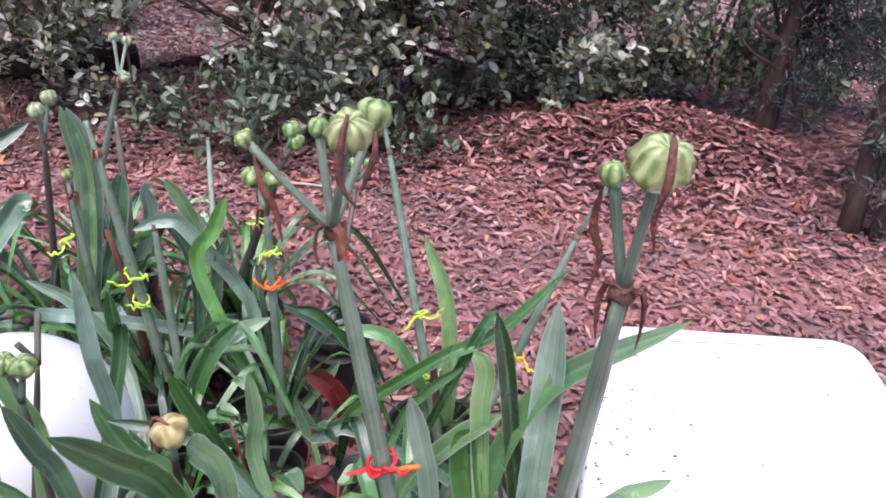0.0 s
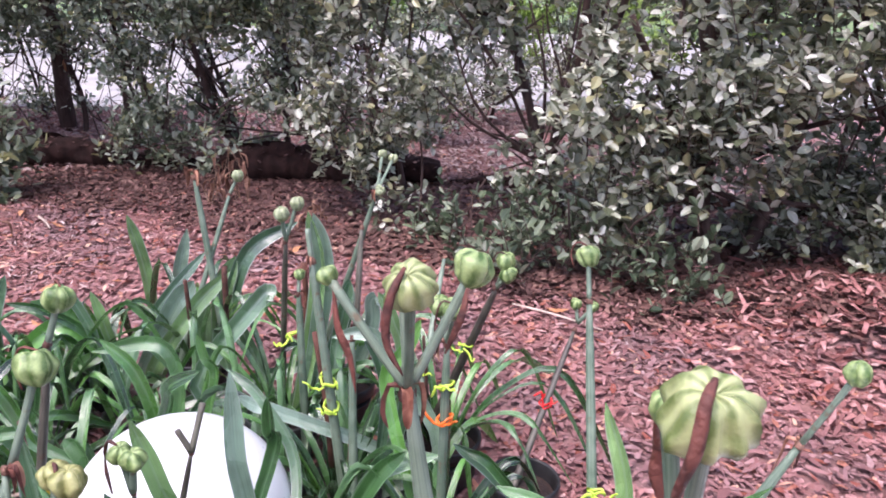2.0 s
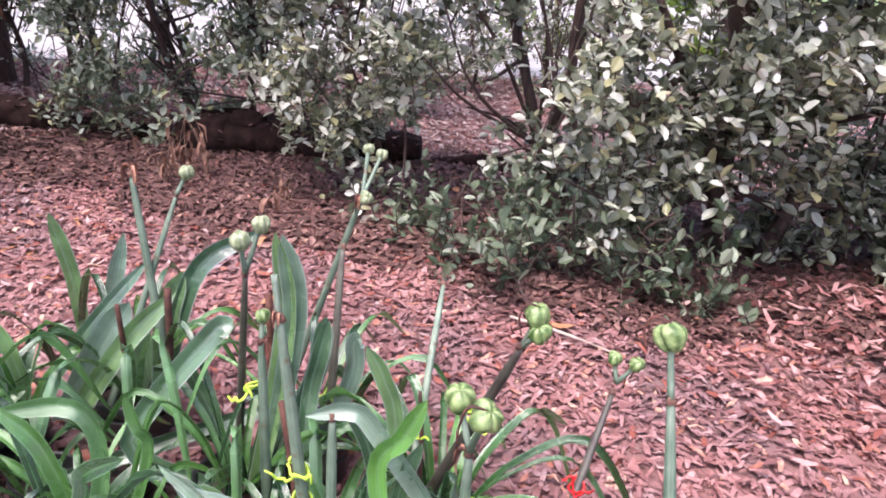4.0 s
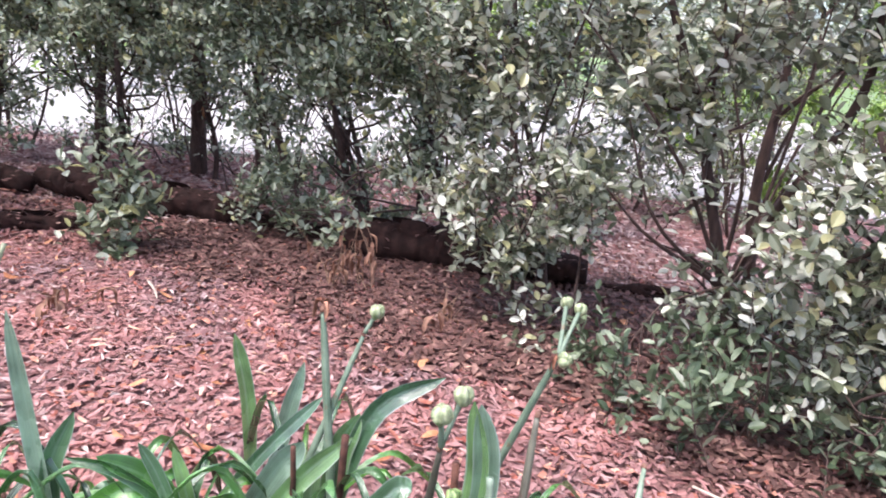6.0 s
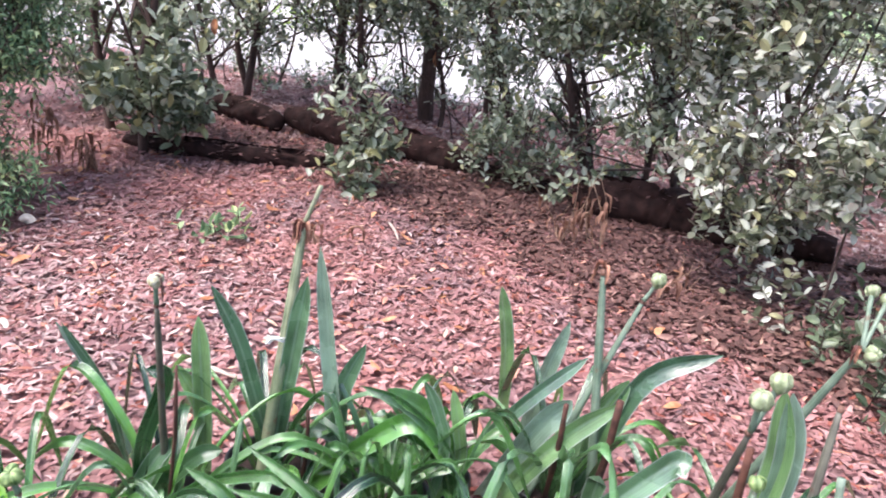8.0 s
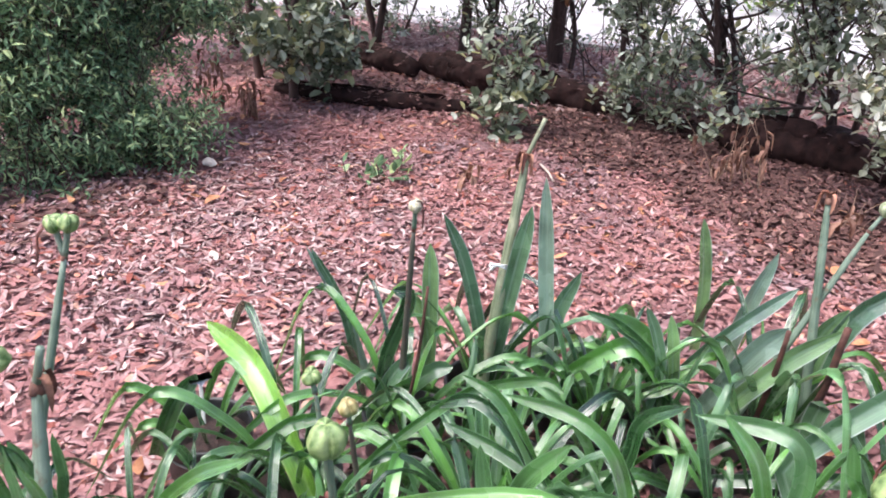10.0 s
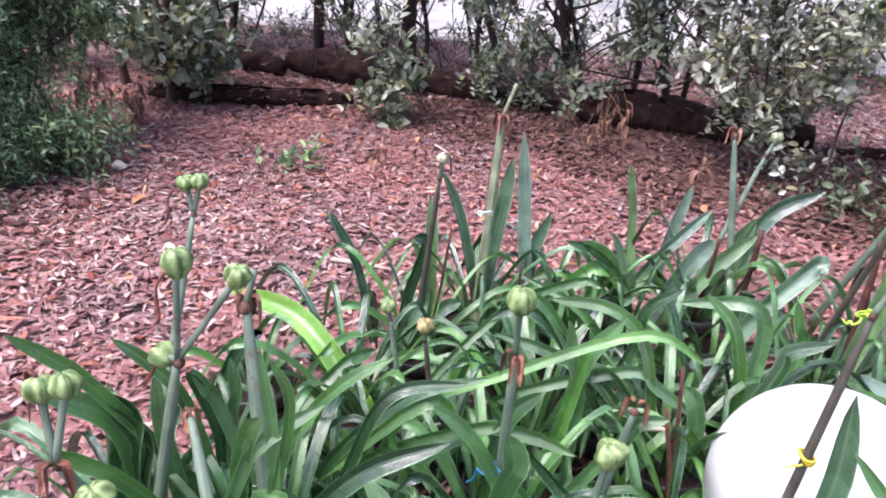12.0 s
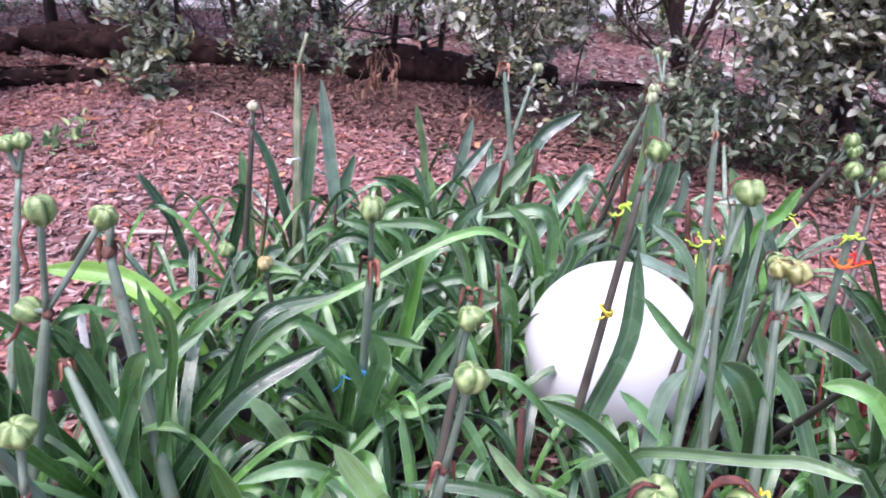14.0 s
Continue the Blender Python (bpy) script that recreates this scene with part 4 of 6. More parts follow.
shrub("evergreen_shrub", (-5.2, 1.7), "thin evergreen shrub at the bed's far corner",
      [(-5.2, 1.8, 1.0, 0.5, 0.5, 0.5, 130), (-5.0, 1.3, 0.45, 0.5, 0.4, 0.4, 200), (-4.75, 1.75, 0.35, 0.25, 0.25, 0.3, 70)], [(-5.2, 1.75, 0.03, -5.1, 1.8, 1.6), (-5.0, 2.1, 0.02, -4.9, 2.1, 1.5)], dark_leaf, 17)
shrub("cedar_bush", (-3.6, 0.45), "soft feathery green bush with layered sprays beside the bed",
      [(-3.3, 0.50, 0.30, 0.30, 0.30, 0.24, 330), (-3.2, 0.74, 0.16, 0.22, 0.18, 0.13, 170), (-3.35, 0.35, 0.62, 0.34, 0.34, 0.14, 330), (-3.5, 0.62, 0.56, 0.26, 0.22, 0.12, 230), (-3.55, 0.6, 0.86, 0.42, 0.4, 0.14, 420), (-3.55, 0.98, 1.02, 0.36, 0.3, 0.12, 300),
       (-3.2, 0.05, 0.4, 0.36, 0.36, 0.38, 380), (-3.4, 0.72, 0.36, 0.24, 0.2, 0.12, 200), (-3.55, 0.35, 1.2, 0.5, 0.5, 0.25, 380), (-3.1, 0.42, 0.08, 0.16, 0.2, 0.08, 90), (-3.75, 1.12, 0.80, 0.2, 0.2, 0.14, 110), (-3.42, 1.0, 0.60, 0.24, 0.2, 0.10, 170), (-3.5, 0.8, 0.50, 0.24, 0.2, 0.10, 140)],
      [(-3.65, 0.45, 0.04, -3.65, 0.45, 1.5), (-3.6, 0.6, 0.022, -3.35, 0.75, 0.9), (-3.6, 0.4, 0.02, -3.2, 0.3, 0.7)], cedar_leaf, 18, per=17, length=0.036, ratio=0.38, twig=0.2, droop=0.25, limbs=6, clump=0.05)
shrub("dark_conifer", (1.3, 2.9), "dark spindly conifer with a leaning purple-brown trunk",
      [(1.40, 2.95, 0.62, 0.16, 0.16, 0.16, 90), (1.25, 2.98, 0.75, 0.2, 0.2, 0.2, 130), (1.5, 3.0, 0.85, 0.26, 0.2, 0.25, 150), (1.55, 2.9, 0.45, 0.14, 0.12, 0.12, 55), (1.35, 3.0, 1.2, 0.4, 0.35, 0.35, 240), (1.3, 2.93, 0.3, 0.09, 0.08, 0.16, 28)],
      [(1.27, 2.93, 0.034, 1.46, 3.0, 1.8), (1.33, 2.97, 0.02, 1.3, 3.05, 1.5)], blue_cedar_leaf, 19, category="conifer", per=14, length=0.042, ratio=0.26, twig=0.17, limbs=7)
shrub("dark_conifer", (1.3, 2.12), "dark conifer with drooping sprays over a bare trunk",
      [(1.36, 2.2, 0.88, 0.16, 0.16, 0.2, 150), (1.42, 2.3, 0.6, 0.17, 0.17, 0.2, 130), (1.3, 2.14, 0.42, 0.1, 0.1, 0.16, 45), (1.36, 2.05, 0.2, 0.1, 0.1, 0.14, 40), (1.5, 2.1, 0.7, 0.2, 0.2, 0.45, 200), (1.4, 2.2, 1.3, 0.3, 0.3, 0.3, 220), (1.62, 2.5, 0.5, 0.2, 0.2, 0.4, 110)],
      [(1.27, 2.13, 0.03, 1.40, 2.2, 1.7), (1.33, 2.1, 0.018, 1.5, 2.1, 1.3)], blue_cedar_leaf, 20, category="conifer", per=14, length=0.042, ratio=0.26, twig=0.17, limbs=7)
shrub("evergreen_shrub", (0.85, 3.75), "dim grey-green shrub in the hedge's corner",
      [(0.8, 3.55, 0.5, 0.5, 0.3, 0.4, 260), (1.1, 3.3, 0.22, 0.4, 0.2, 0.22, 170), (1.7, 3.4, 0.4, 0.4, 0.3, 0.4, 200), (0.5, 3.35, 0.16, 0.3, 0.15, 0.15, 70), (0.75, 3.7, 1.2, 0.6, 0.35, 0.5, 260), (1.5, 3.6, 1.2, 0.5, 0.35, 0.6, 160)],
      [(0.8, 3.8, 0.03, 0.75, 3.75, 1.6), (1.4, 3.8, 0.03, 1.5, 3.7, 1.5)], dark_leaf, 21)
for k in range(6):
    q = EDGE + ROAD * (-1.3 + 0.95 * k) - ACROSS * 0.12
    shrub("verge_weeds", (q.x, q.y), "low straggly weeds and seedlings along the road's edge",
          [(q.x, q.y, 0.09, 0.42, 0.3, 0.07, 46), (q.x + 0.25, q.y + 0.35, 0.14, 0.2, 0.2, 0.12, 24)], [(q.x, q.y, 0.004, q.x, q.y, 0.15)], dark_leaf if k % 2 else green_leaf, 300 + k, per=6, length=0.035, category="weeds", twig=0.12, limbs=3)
for k in range(5):
    q = EDGE + ROAD * (-2.0 + 2.1 * k) + ACROSS * (3.6 + 0.5 * (k % 2))
    shrub("roadside_bush", (q.x, q.y), "thin pale-leaved bush across the road",
          [(q.x, q.y, 0.6, 0.8, 0.6, 0.5, 110), (q.x + 0.5, q.y + 0.6, 1.0, 0.6, 0.5, 0.4, 80)], [(q.x, q.y, 0.012, q.x + 0.1, q.y, 1.0), (q.x + 0.4, q.y + 0.5, 0.012, q.x + 0.5, q.y + 0.6, 1.2)], silver_leaf if k % 2 else lime_leaf, 320 + k, per=6, length=0.07, category="bush", twig=0.3, limbs=5, clump=0.12)
tagged(part("verge_litter", verge_litter(), litter_mat), "dry leaves blown onto the road's edge", "leaf litter", kind="stuff")
shrub("airy_bush", (-2.0, 5.5), "pale airy bush with fine twigs between hedge and road",
      [(-2.0, 5.5, 0.32, 0.4, 0.25, 0.26, 150), (-1.5, 5.9, 0.35, 0.35, 0.25, 0.28, 130), (-2.5, 5.2, 0.3, 0.3, 0.2, 0.25, 90)],
      [(-2.0, 5.55, 0.012, -2.0, 5.5, 0.6), (-1.5, 5.95, 0.012, -1.5, 5.9, 0.65), (-2.5, 5.25, 0.01, -2.5, 5.2, 0.5)], silver_leaf, 24, per=7, length=0.035, limbs=6, twig=0.18)
shrub("lime_shrub", (-1.6, 6.2), "bright yellow-green shrub by the road",
      [(-1.6, 6.2, 0.6, 0.7, 0.5, 0.5, 200), (-0.4, 6.4, 0.7, 0.6, 0.4, 0.6, 160)], [(-1.6, 6.2, 0.03, -1.6, 6.2, 0.8), (-0.4, 6.4, 0.03, -0.4, 6.4, 0.9)], lime_leaf, 22, length=0.07)
for k in range(7):
    q = EDGE + ROAD * (-12.0 + 5.5 * k) + ACROSS * (13.6 + 0.9 * (k % 2))
    bx, by = q.x, q.y
    shrub("far_tree", (bx, by), "leafy green tree beyond the road", [(bx, by, 2.2, 2.4, 2.2, 1.8, 420)], [(bx, by, 0.12, bx, by, 2.5)], lime_leaf if k % 2 else dark_leaf, 40 + k, per=9, length=0.2, twig=0.6, category="tree", clump=0.3)


# ---- things standing in the bed ----
def globe():
    ob = thing("garden_globe", (-0.60, 0.89, 0.0), "large plain white garden globe among the potted plants", "globe")
    prof = []
    for k in range(33):
        c = math.cos(math.pi * k / 32)
        prof.append((0.174 * math.sin(math.pi * k / 32) + 0.0004, 0.146 - (0.20 if c > 0 else 0.174) * c))
    part("sphere", lathe(prof, (-0.60, 0.89, 0.0), 64), globe_mat, ob)
    part("neck_collar", lathe([(0.05, -0.045), (0.062, -0.045), (0.064, -0.03), (0.055, -0.02)], (-0.60, 0.89, 0.0), 32), globe_mat, ob)


globe()


def rounded_box(x0, x1, y0, y1, z0, z1, r, taper=0.0, seg=6):
    """An upright box with rounded vertical corners and a rolled top edge."""
    verts, faces, rings = [], [], []
    levels = [(z0, 0.0)] + [(z1 - 0.02 + 0.02 * math.sin(a), 0.02 * (1 - math.cos(a))) for a in np.linspace(0, math.pi / 2, 5)]
    for z, inset in levels:
        f = taper * (z1 - z)
        ring = []
        for cx, cy, a0 in ((x1 - r, y1 - r, 0), (x0 + r, y1 - r, 90), (x0 + r, y0 + r, 180), (x1 - r, y0 + r, 270)):
            for k in range(seg + 1):
                a = radians(a0 + 90 * k / seg)
                ring.append((cx + (r - inset + f) * math.cos(a), cy + (r - inset + f) * math.sin(a), z))
        rings.append(ring)
    m = len(rings[0])
    for ring in rings:
        verts += ring
    for i in range(len(rings) - 1):
        for k in range(m):
            faces.append((i * m + k, i * m + (k + 1) % m, (i + 1) * m + (k + 1) % m, (i + 1) * m + k))
    faces.append(tuple((len(rings) - 1) * m + k for k in range(m)))
    return verts, faces


def rounded_quad(corners, z0, z1, r, seg=6, roll=0.02):
    """A slab over four corners (in turn, seen from above anticlockwise), its corners rounded and its top edge rolled."""
    c = [np.array(q, dtype=float) for q in corners]
    mid = sum(c) / 4
    ring0 = []
    for i in range(4):
        a, q, e = c[i - 1], c[i], c[(i + 1) % 4]
        u, v = (a - q) / np.linalg.norm(a - q), (e - q) / np.linalg.norm(e - q)
        for k in range(seg + 1):
            s = k / seg
            ring0.append((1 - s) ** 2 * (q + u * r) + 2 * s * (1 - s) * q + s * s * (q + v * r))
    verts, faces, m = [], [], len(ring0)
    levels = [(z0, 0.0)] + [(z1 - roll + roll * math.sin(a), roll * (1 - math.cos(a))) for a in np.linspace(0, math.pi / 2, 5)]
    for z, inset in levels:
        for q in ring0:
            d = mid - q
            w = q + d / np.linalg.norm(d) * inset
            verts.append((w[0], w[1], z))
    for i in range(len(levels) - 1):
        for k in range(m):
            faces.append((i * m + k, i * m + (k + 1) % m, (i + 1) * m + (k + 1) % m, (i + 1) * m + k))
    faces.append(tuple((len(levels) - 1) * m + k for k in range(m)))
    return verts, faces


def white_crate():
    ob = thing("storage_box", (0.46, 0.72, 0.0), "white plastic storage box with a flat lid, slightly grimy", "box")
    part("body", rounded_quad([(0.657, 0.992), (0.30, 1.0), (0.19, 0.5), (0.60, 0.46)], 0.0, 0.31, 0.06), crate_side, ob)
    lid = part("lid", rounded_quad([(0.677, 1.012), (0.278, 1.028), (0.155, 0.46), (0.62, 0.42)], 0.298, 0.338, 0.055), crate_mat, ob)
    part("rim_groove", joined(*[tube([(0.372 + 0.042 * k, 0.976 + 0.0006 * k, 0.338), (0.39 + 0.042 * k, 0.9765 + 0.0006 * k, 0.3383), (0.411 + 0.042 * k, 0.976 + 0.0006 * k, 0.338)], [0.0008, 0.0013, 0.0007], 5, 4) for k in range(6)]), grime_mat, lid, "dark grimy line near the lid's edge")
    g = np.random.default_rng(5)
    spots = []
    for k in range(60):
        x, y = g.uniform(0.29, 0.63), g.uniform(0.5, 0.95)
        if k > 4:
            x, y = 0.20 + 0.12 * (g.random() ** 2) + 0.22 * (0.8 - 0.5) * 0, g.uniform(0.6, 0.86)
            x = x + (y - 0.6) * 0.2
        s = g.uniform(0.0008, 0.0022)
        spots.append(tube([(x, y, 0.338), (x + s, y + s * g.uniform(-1, 1), 0.3388), (x + 2 * s, y, 0.338)], [s * 0.6, s, s * 0.5], 5, 4))
    for k in range(46):
        u = g.random()
        x, y = 0.165 + 0.098 * u + g.normal(0.006, 0.006), 0.50 + 0.42 * u
        h, z = g.uniform(0.004, 0.02), 0.336 - 0.03 * g.random() ** 2
        spots.append(tube([(x - 0.004, y, z), (x - 0.002, y + h * 0.5, z + 0.001), (x - 0.003, y + h, z)], [0.0006, 0.0016, 0.0005], 5, 4))
    tagged(part("grime_specks", joined(*spots), grime_mat, lid), kind="stuff")


white_crate()


# ---- potted amaryllis ----
plant, POT = None, (0, 0, 0)


def amaryllis(x, y, label, pot_r=0.078, pot_h=0.11, mat=None, kind_of_pot="pot"):
    """Starts a potted plant: the pot with its rim and soil. Leaves and scapes follow."""
    global plant, POT
    z = float(height(np.array(x), np.array(y)))
    POT = (x, y, z)
    plant = thing("potted_amaryllis", (x, y, z), label, "potted plant", "potted amaryllis in the bed")
    pot = part("pot", lathe([(pot_r * 0.74, 0.0), (pot_r * 0.78, 0.005), (pot_r * 0.96, pot_h - 0.025), (pot_r * 0.93, pot_h - 0.03), (pot_r * 0.90, 0.02)], POT, 28), mat or pot_mat, plant)
    part("rim", lathe([(pot_r * 0.96, pot_h - 0.026), (pot_r * 1.02, pot_h - 0.024), (pot_r * 1.03, pot_h), (pot_r * 0.98, pot_h + 0.003), (pot_r * 0.93, pot_h - 0.002), (pot_r * 0.92, pot_h - 0.03)], POT, 28), mat or pot_mat, pot)
    soil = lathe([(pot_r * 0.93, pot_h - 0.03), (pot_r * 0.6, pot_h - 0.022), (pot_r * 0.3, pot_h - 0.02), (0.0005, pot_h - 0.018)], POT, 20, 0.03)
    part("soil", soil, soil_mat, pot)
    return plant


def blade(low, mid, tip, width, face, mat=None):
    """One strap leaf from the pot's soil through low and mid to its tip."""
    root = np.array(POT) + np.array([0.0, 0.0, 0.08])
    low, mid = np.array(low), np.array(mid)
    way = (low - mid) / (np.linalg.norm(low - mid) + 1e-9)
    way[2] = min(way[2], -0.35)
    pts = [low, mid, tip]
    if low[2] > root[2] + 0.03:
        foot = low + way * min((low[2] - root[2]) / -way[2], 0.3)
        foot[:2] = foot[:2] * 0.6 + root[:2] * 0.4
        pts = [foot, *pts]
        if foot[2] > root[2] + 0.04:
            pts = [root + (foot - root) * np.array([0.25, 0.25, 0.0]), *pts]
    part("leaf", ribbon(pts, width, face + SEED.uniform(-22, 22), SEED.uniform(0.2, 0.42), roll=SEED.uniform(-25, 25)), mat or strap_leaf, plant)


def fill_leaves(count, reach=(0.16, 0.34), rise=(0.10, 0.24), width=(0.010, 0.021), seed=1):
    """Lower arching leaves that fill the plant out."""
    g = np.random.default_rng(seed)
    count = int(count * 1.5)
    for k in range(count):
        a = 2 * math.pi * (k + g.uniform(0, 0.8)) / count
        R, H = g.uniform(*reach), g.uniform(*rise)
        d = np.array([math.cos(a), math.sin(a), 0])
        root = np.array(POT) + np.array([0, 0, 0.08]) + d * 0.02
        end = root + d * R + np.array([0, 0, H * g.uniform(-0.35, 0.5)])
        end[2] = max(end[2], 0.04)
        pts = [root, root + d * R * 0.25 + np.array([0, 0, H * 0.7]), root + d * R * 0.62 + np.array([0, 0, H]), end]
        part("leaf", ribbon(pts, g.uniform(*width), math.degrees(a) + 180 + g.uniform(-30, 30), g.uniform(0.2, 0.45), roll=g.uniform(-35, 35)), strap_leaf, plant)


def pod_geo(at, r, axis, squash=0.9, ribs=0.05, turn=0.0):
    """A swollen seed pod: three uneven lobes parted by deep seams, with raised ridges, pinched at its tip and at its stem."""
    ax = Vector(axis).normalized()
    q = Vector((0, 0, 1)).rotation_difference(ax)
    verts, faces, uvs, rows, cols = [], [], [], 15, 45
    bell = ribs > 0.12
    for i in range(rows):
        th = math.pi * i / (rows - 1)
        low = max(0.0, th / math.pi - 0.5) * 2
        for k in range(cols):
            a = 2 * math.pi * k / cols
            w = a + 0.16 * math.sin(a + 2 * turn) + 0.1 * math.sin(2 * a + turn)
            lobe = abs(math.cos(1.5 * w + turn)) ** 0.6
            ridge = 1 - abs(math.sin(4.5 * w + 3 * turn)) ** 0.8
            swell = noise.noise(Vector((math.cos(a) * math.sin(th), math.sin(a) * math.sin(th), math.cos(th))) * 1.3 + Vector((7 * turn, r * 900, 0)))
            rib = 0.68 + 0.34 * lobe * (0.5 if bell else 1.0) + (0.12 if bell else 0) + ribs * (1.6 * ridge - 0.5) + 0.16 * swell
            rr = r * (math.sin(th) ** (0.7 if bell else 0.85)) * (0.86 + 0.34 * th / math.pi if bell else 1 - 0.18 * low) * (1 + (rib - 1) * math.sin(th) ** 0.35)
            z = r * squash * math.cos(th) * (0.95 if th < 1.57 else 1.1) - (0.16 * r if i == 0 else 0.05 * r if i == 1 else 0) + 0.14 * r * (lobe - 0.5) * math.cos(th) ** 2 * (1 if th < 1.5 else -1) + 0.1 * r * swell
            z = max(z, -0.42 * r + 0.2 * r * (ridge - 0.5)) if bell else z
            p = q @ Vector((rr * math.cos(a), rr * math.sin(a), z))
            verts.append((at[0] + p.x, at[1] + p.y, at[2] + p.z))
            uvs.append((k / cols, i / (rows - 1)))
    for i in range(rows - 1):
        for k in range(cols):
            k2 = (k + 1) % cols
            faces.append((i * cols + k, (i + 1) * cols + k, (i + 1) * cols + k2, i * cols + k2))
    return verts, faces, uvs


def scape(base, top, r=0.009, mat=None, bow=0.0):
    """A flower stalk from the pot's soil to its joint."""
    base, top = np.array(base, dtype=float), np.array(top, dtype=float)
    mid = (base + top) / 2 + np.array([bow, 0, 0])
    foot = base + (base - top) / max(abs(base[2] - top[2]), 0.05) * max(base[2] - POT[2] - 0.08, 0)
    s = part("scape", tube([foot, (foot + mid) / 2, mid, top], [r * 1.12, r * 1.1, r * 1.06, r * 1.0, r * 0.96, r * 0.92, r * 0.88, r * 0.8, r * 0.5], 10, 18, 0.85), mat or scape_mat, plant)
    way = (top - mid) / np.linalg.norm(top - mid)
    part("node", tube([top - way * r * 0.8, top - way * r * 0.2, top + way * r * 0.5], [r * 0.66, r * 0.72, r * 0.45], 9, 7, 0.9, 0.6), node_mat, s, "brown papery node")
    return s


def hang(stalk, *points, r=0.0038):
    """A withered flower hanging from its pod."""
    part("withered_flower", tube(points, [r * 0.35, r * 0.75, r * 0.95, r * 1.15, r * 0.9, r * 0.7, r * 0.2], 9, 22, 0.6, 0.8), wither_mat, stalk)


def pods(stalk, joint, *heads, r=0.018, mat=None, wither=True, squash=0.9, stem_mat=None, axis=None, ribs=0.03):
    """Seed pods on their short stems at the joint, some with the withered flower still hanging."""
    joint = np.array(joint, dtype=float)
    for k, h in enumerate(heads):
        h = np.array(h, dtype=float)
        d = h - joint
        d /= np.linalg.norm(d) + 1e-9
        out = d * np.array([1, 1, 0.6])
        rr = r * (0.92 + 0.16 * SEED.random())
        ped = part("pedicel", tube([joint, (joint + h) / 2 + out * 0.004, h - d * rr * 0.6], [0.0042, 0.0036, 0.0042], 8, 7), stem_mat or scape_mat, stalk)
        part("seed_pod", pod_geo(h, rr, axis if axis else d * 0.7 + np.array([0.5 * SEED.uniform(-1, 1), 0.5 * SEED.uniform(-1, 0.5), 0.5]), squash * SEED.uniform(0.85, 1.05), ribs, SEED.uniform(0, 3)), mat or pod_green, stalk)
        if wither and k % 2 == 0:
            a = SEED.uniform(-0.6, 0.6) + (0 if SEED.random() < 0.5 else math.pi)
            side = np.array([math.cos(a), math.sin(a), 0])
            e = h + d * rr * 0.75
            drop = SEED.uniform(0.035, 0.06)
            part("withered_flower", tube([e, e + side * rr * 1.0 + np.array([0, 0, 0.002]), e + side * rr * 1.45 + np.array([0, 0, -drop * 0.5]), e + side * rr * SEED.uniform(0.9, 1.6) + np.array([0.002, -0.004, -drop])],
                 [0.0013, 0.0024, 0.0022, 0.0008], 7, 9, 0.6, 0.5), wither_mat, stalk)


def stump(stalk, joint, *ends):
    """Short cut stems that have lost their pods."""
    for e in ends:
        part("cut_pedicel", tube([joint, (np.array(joint) + np.array(e)) / 2, e], [0.0045, 0.004, 0.0042], 8, 6), stalk.data.materials[0], stalk)


def bracts(stalk, joint, n=3, size=0.035, seed=0, mat=None):
    """Papery dried bracts hanging at the joint."""
    g = np.random.default_rng(seed + 90)
    j = np.array(joint, dtype=float)
    for k in range(n):
        a = g.uniform(0, 2 * math.pi)
        d = np.array([math.cos(a), math.sin(a), 0])
        pts = [j, j + d * size * 0.35 + np.array([0, 0, size * 0.1]), j + d * size * 0.45 + np.array([0, 0, -size * 0.5]), j + d * size * g.uniform(0.3, 0.7) + np.array([0, 0, -size * g.uniform(0.8, 1.3)])]
        part("dry_bract", ribbon(pts, size * g.uniform(0.16, 0.3), math.degrees(a), 0.5, 7, 0.6, g.uniform(-60, 60)), mat or (wither_mat if k % 3 == 0 else bract_mat), stalk)


def tie(stalk, at, mat, r=0.011, seed=0, tail=0.035):
    """Coloured wire wound loosely round the stalk, its kinked ends sticking out."""
    g = np.random.default_rng(seed + 300)
    at = np.array(at, dtype=float)
    turns = g.uniform(1.4, 2.3)
    ring = [at + np.array([r * g.uniform(0.95, 1.2) * math.cos(a), r * g.uniform(0.95, 1.2) * math.sin(a), 0.006 * math.sin(a + seed) + g.normal(0, 0.0016) + 0.006 * a / (2 * math.pi * turns)]) for a in np.linspace(0, 2 * math.pi * turns, 20)]
    geos = [tube(ring, [0.0017, 0.0019], 6, 44, cap=False)]
    for way in (-1, 1):
        q = at + np.array([0, -r, 0.003 * way])
        pts, lean = [q], g.normal(0, 0.5)
        for k in range(5):
            q = q + np.array([way * tail * g.uniform(0.05, 0.3), g.normal(-0.001, 0.003), tail * (lean * 0.12 + g.normal(0, 0.17))])
            pts.append(q)
        geos.append(tube(pts, [0.0018, 0.0020, 0.0022, 0.0014], 6, 24, 1, 0.5))
    part("wire_tie", joined(*geos), mat, stalk)


def dead_stub(base, top, r=0.006):
    part("dead_stub", tube([base, (np.array(base) + np.array(top)) / 2 + 0.003, top], [r * 1.1, r, r * 0.85], 8, 7, 1, 0.3), stub_mat, plant)


# ---- plants nearest to the storage box ----
amaryllis(0.15, 0.66, "potted amaryllis with one very large green seed pod")
blade((0.144, 0.661, 0.307), (0.147, 0.661, 0.459), (0.147, 0.661, 0.587), 0.0326, -101, pale_leaf)
blade((0.094, 0.671, 0.325), (0.145, 0.661, 0.48), (0.269, 0.637, 0.587), 0.0252, -101)
blade((-0.01, 0.69, 0.28), (0.053, 0.679, 0.387), (0.105, 0.669, 0.438), 0.0237, -101, pale_leaf)
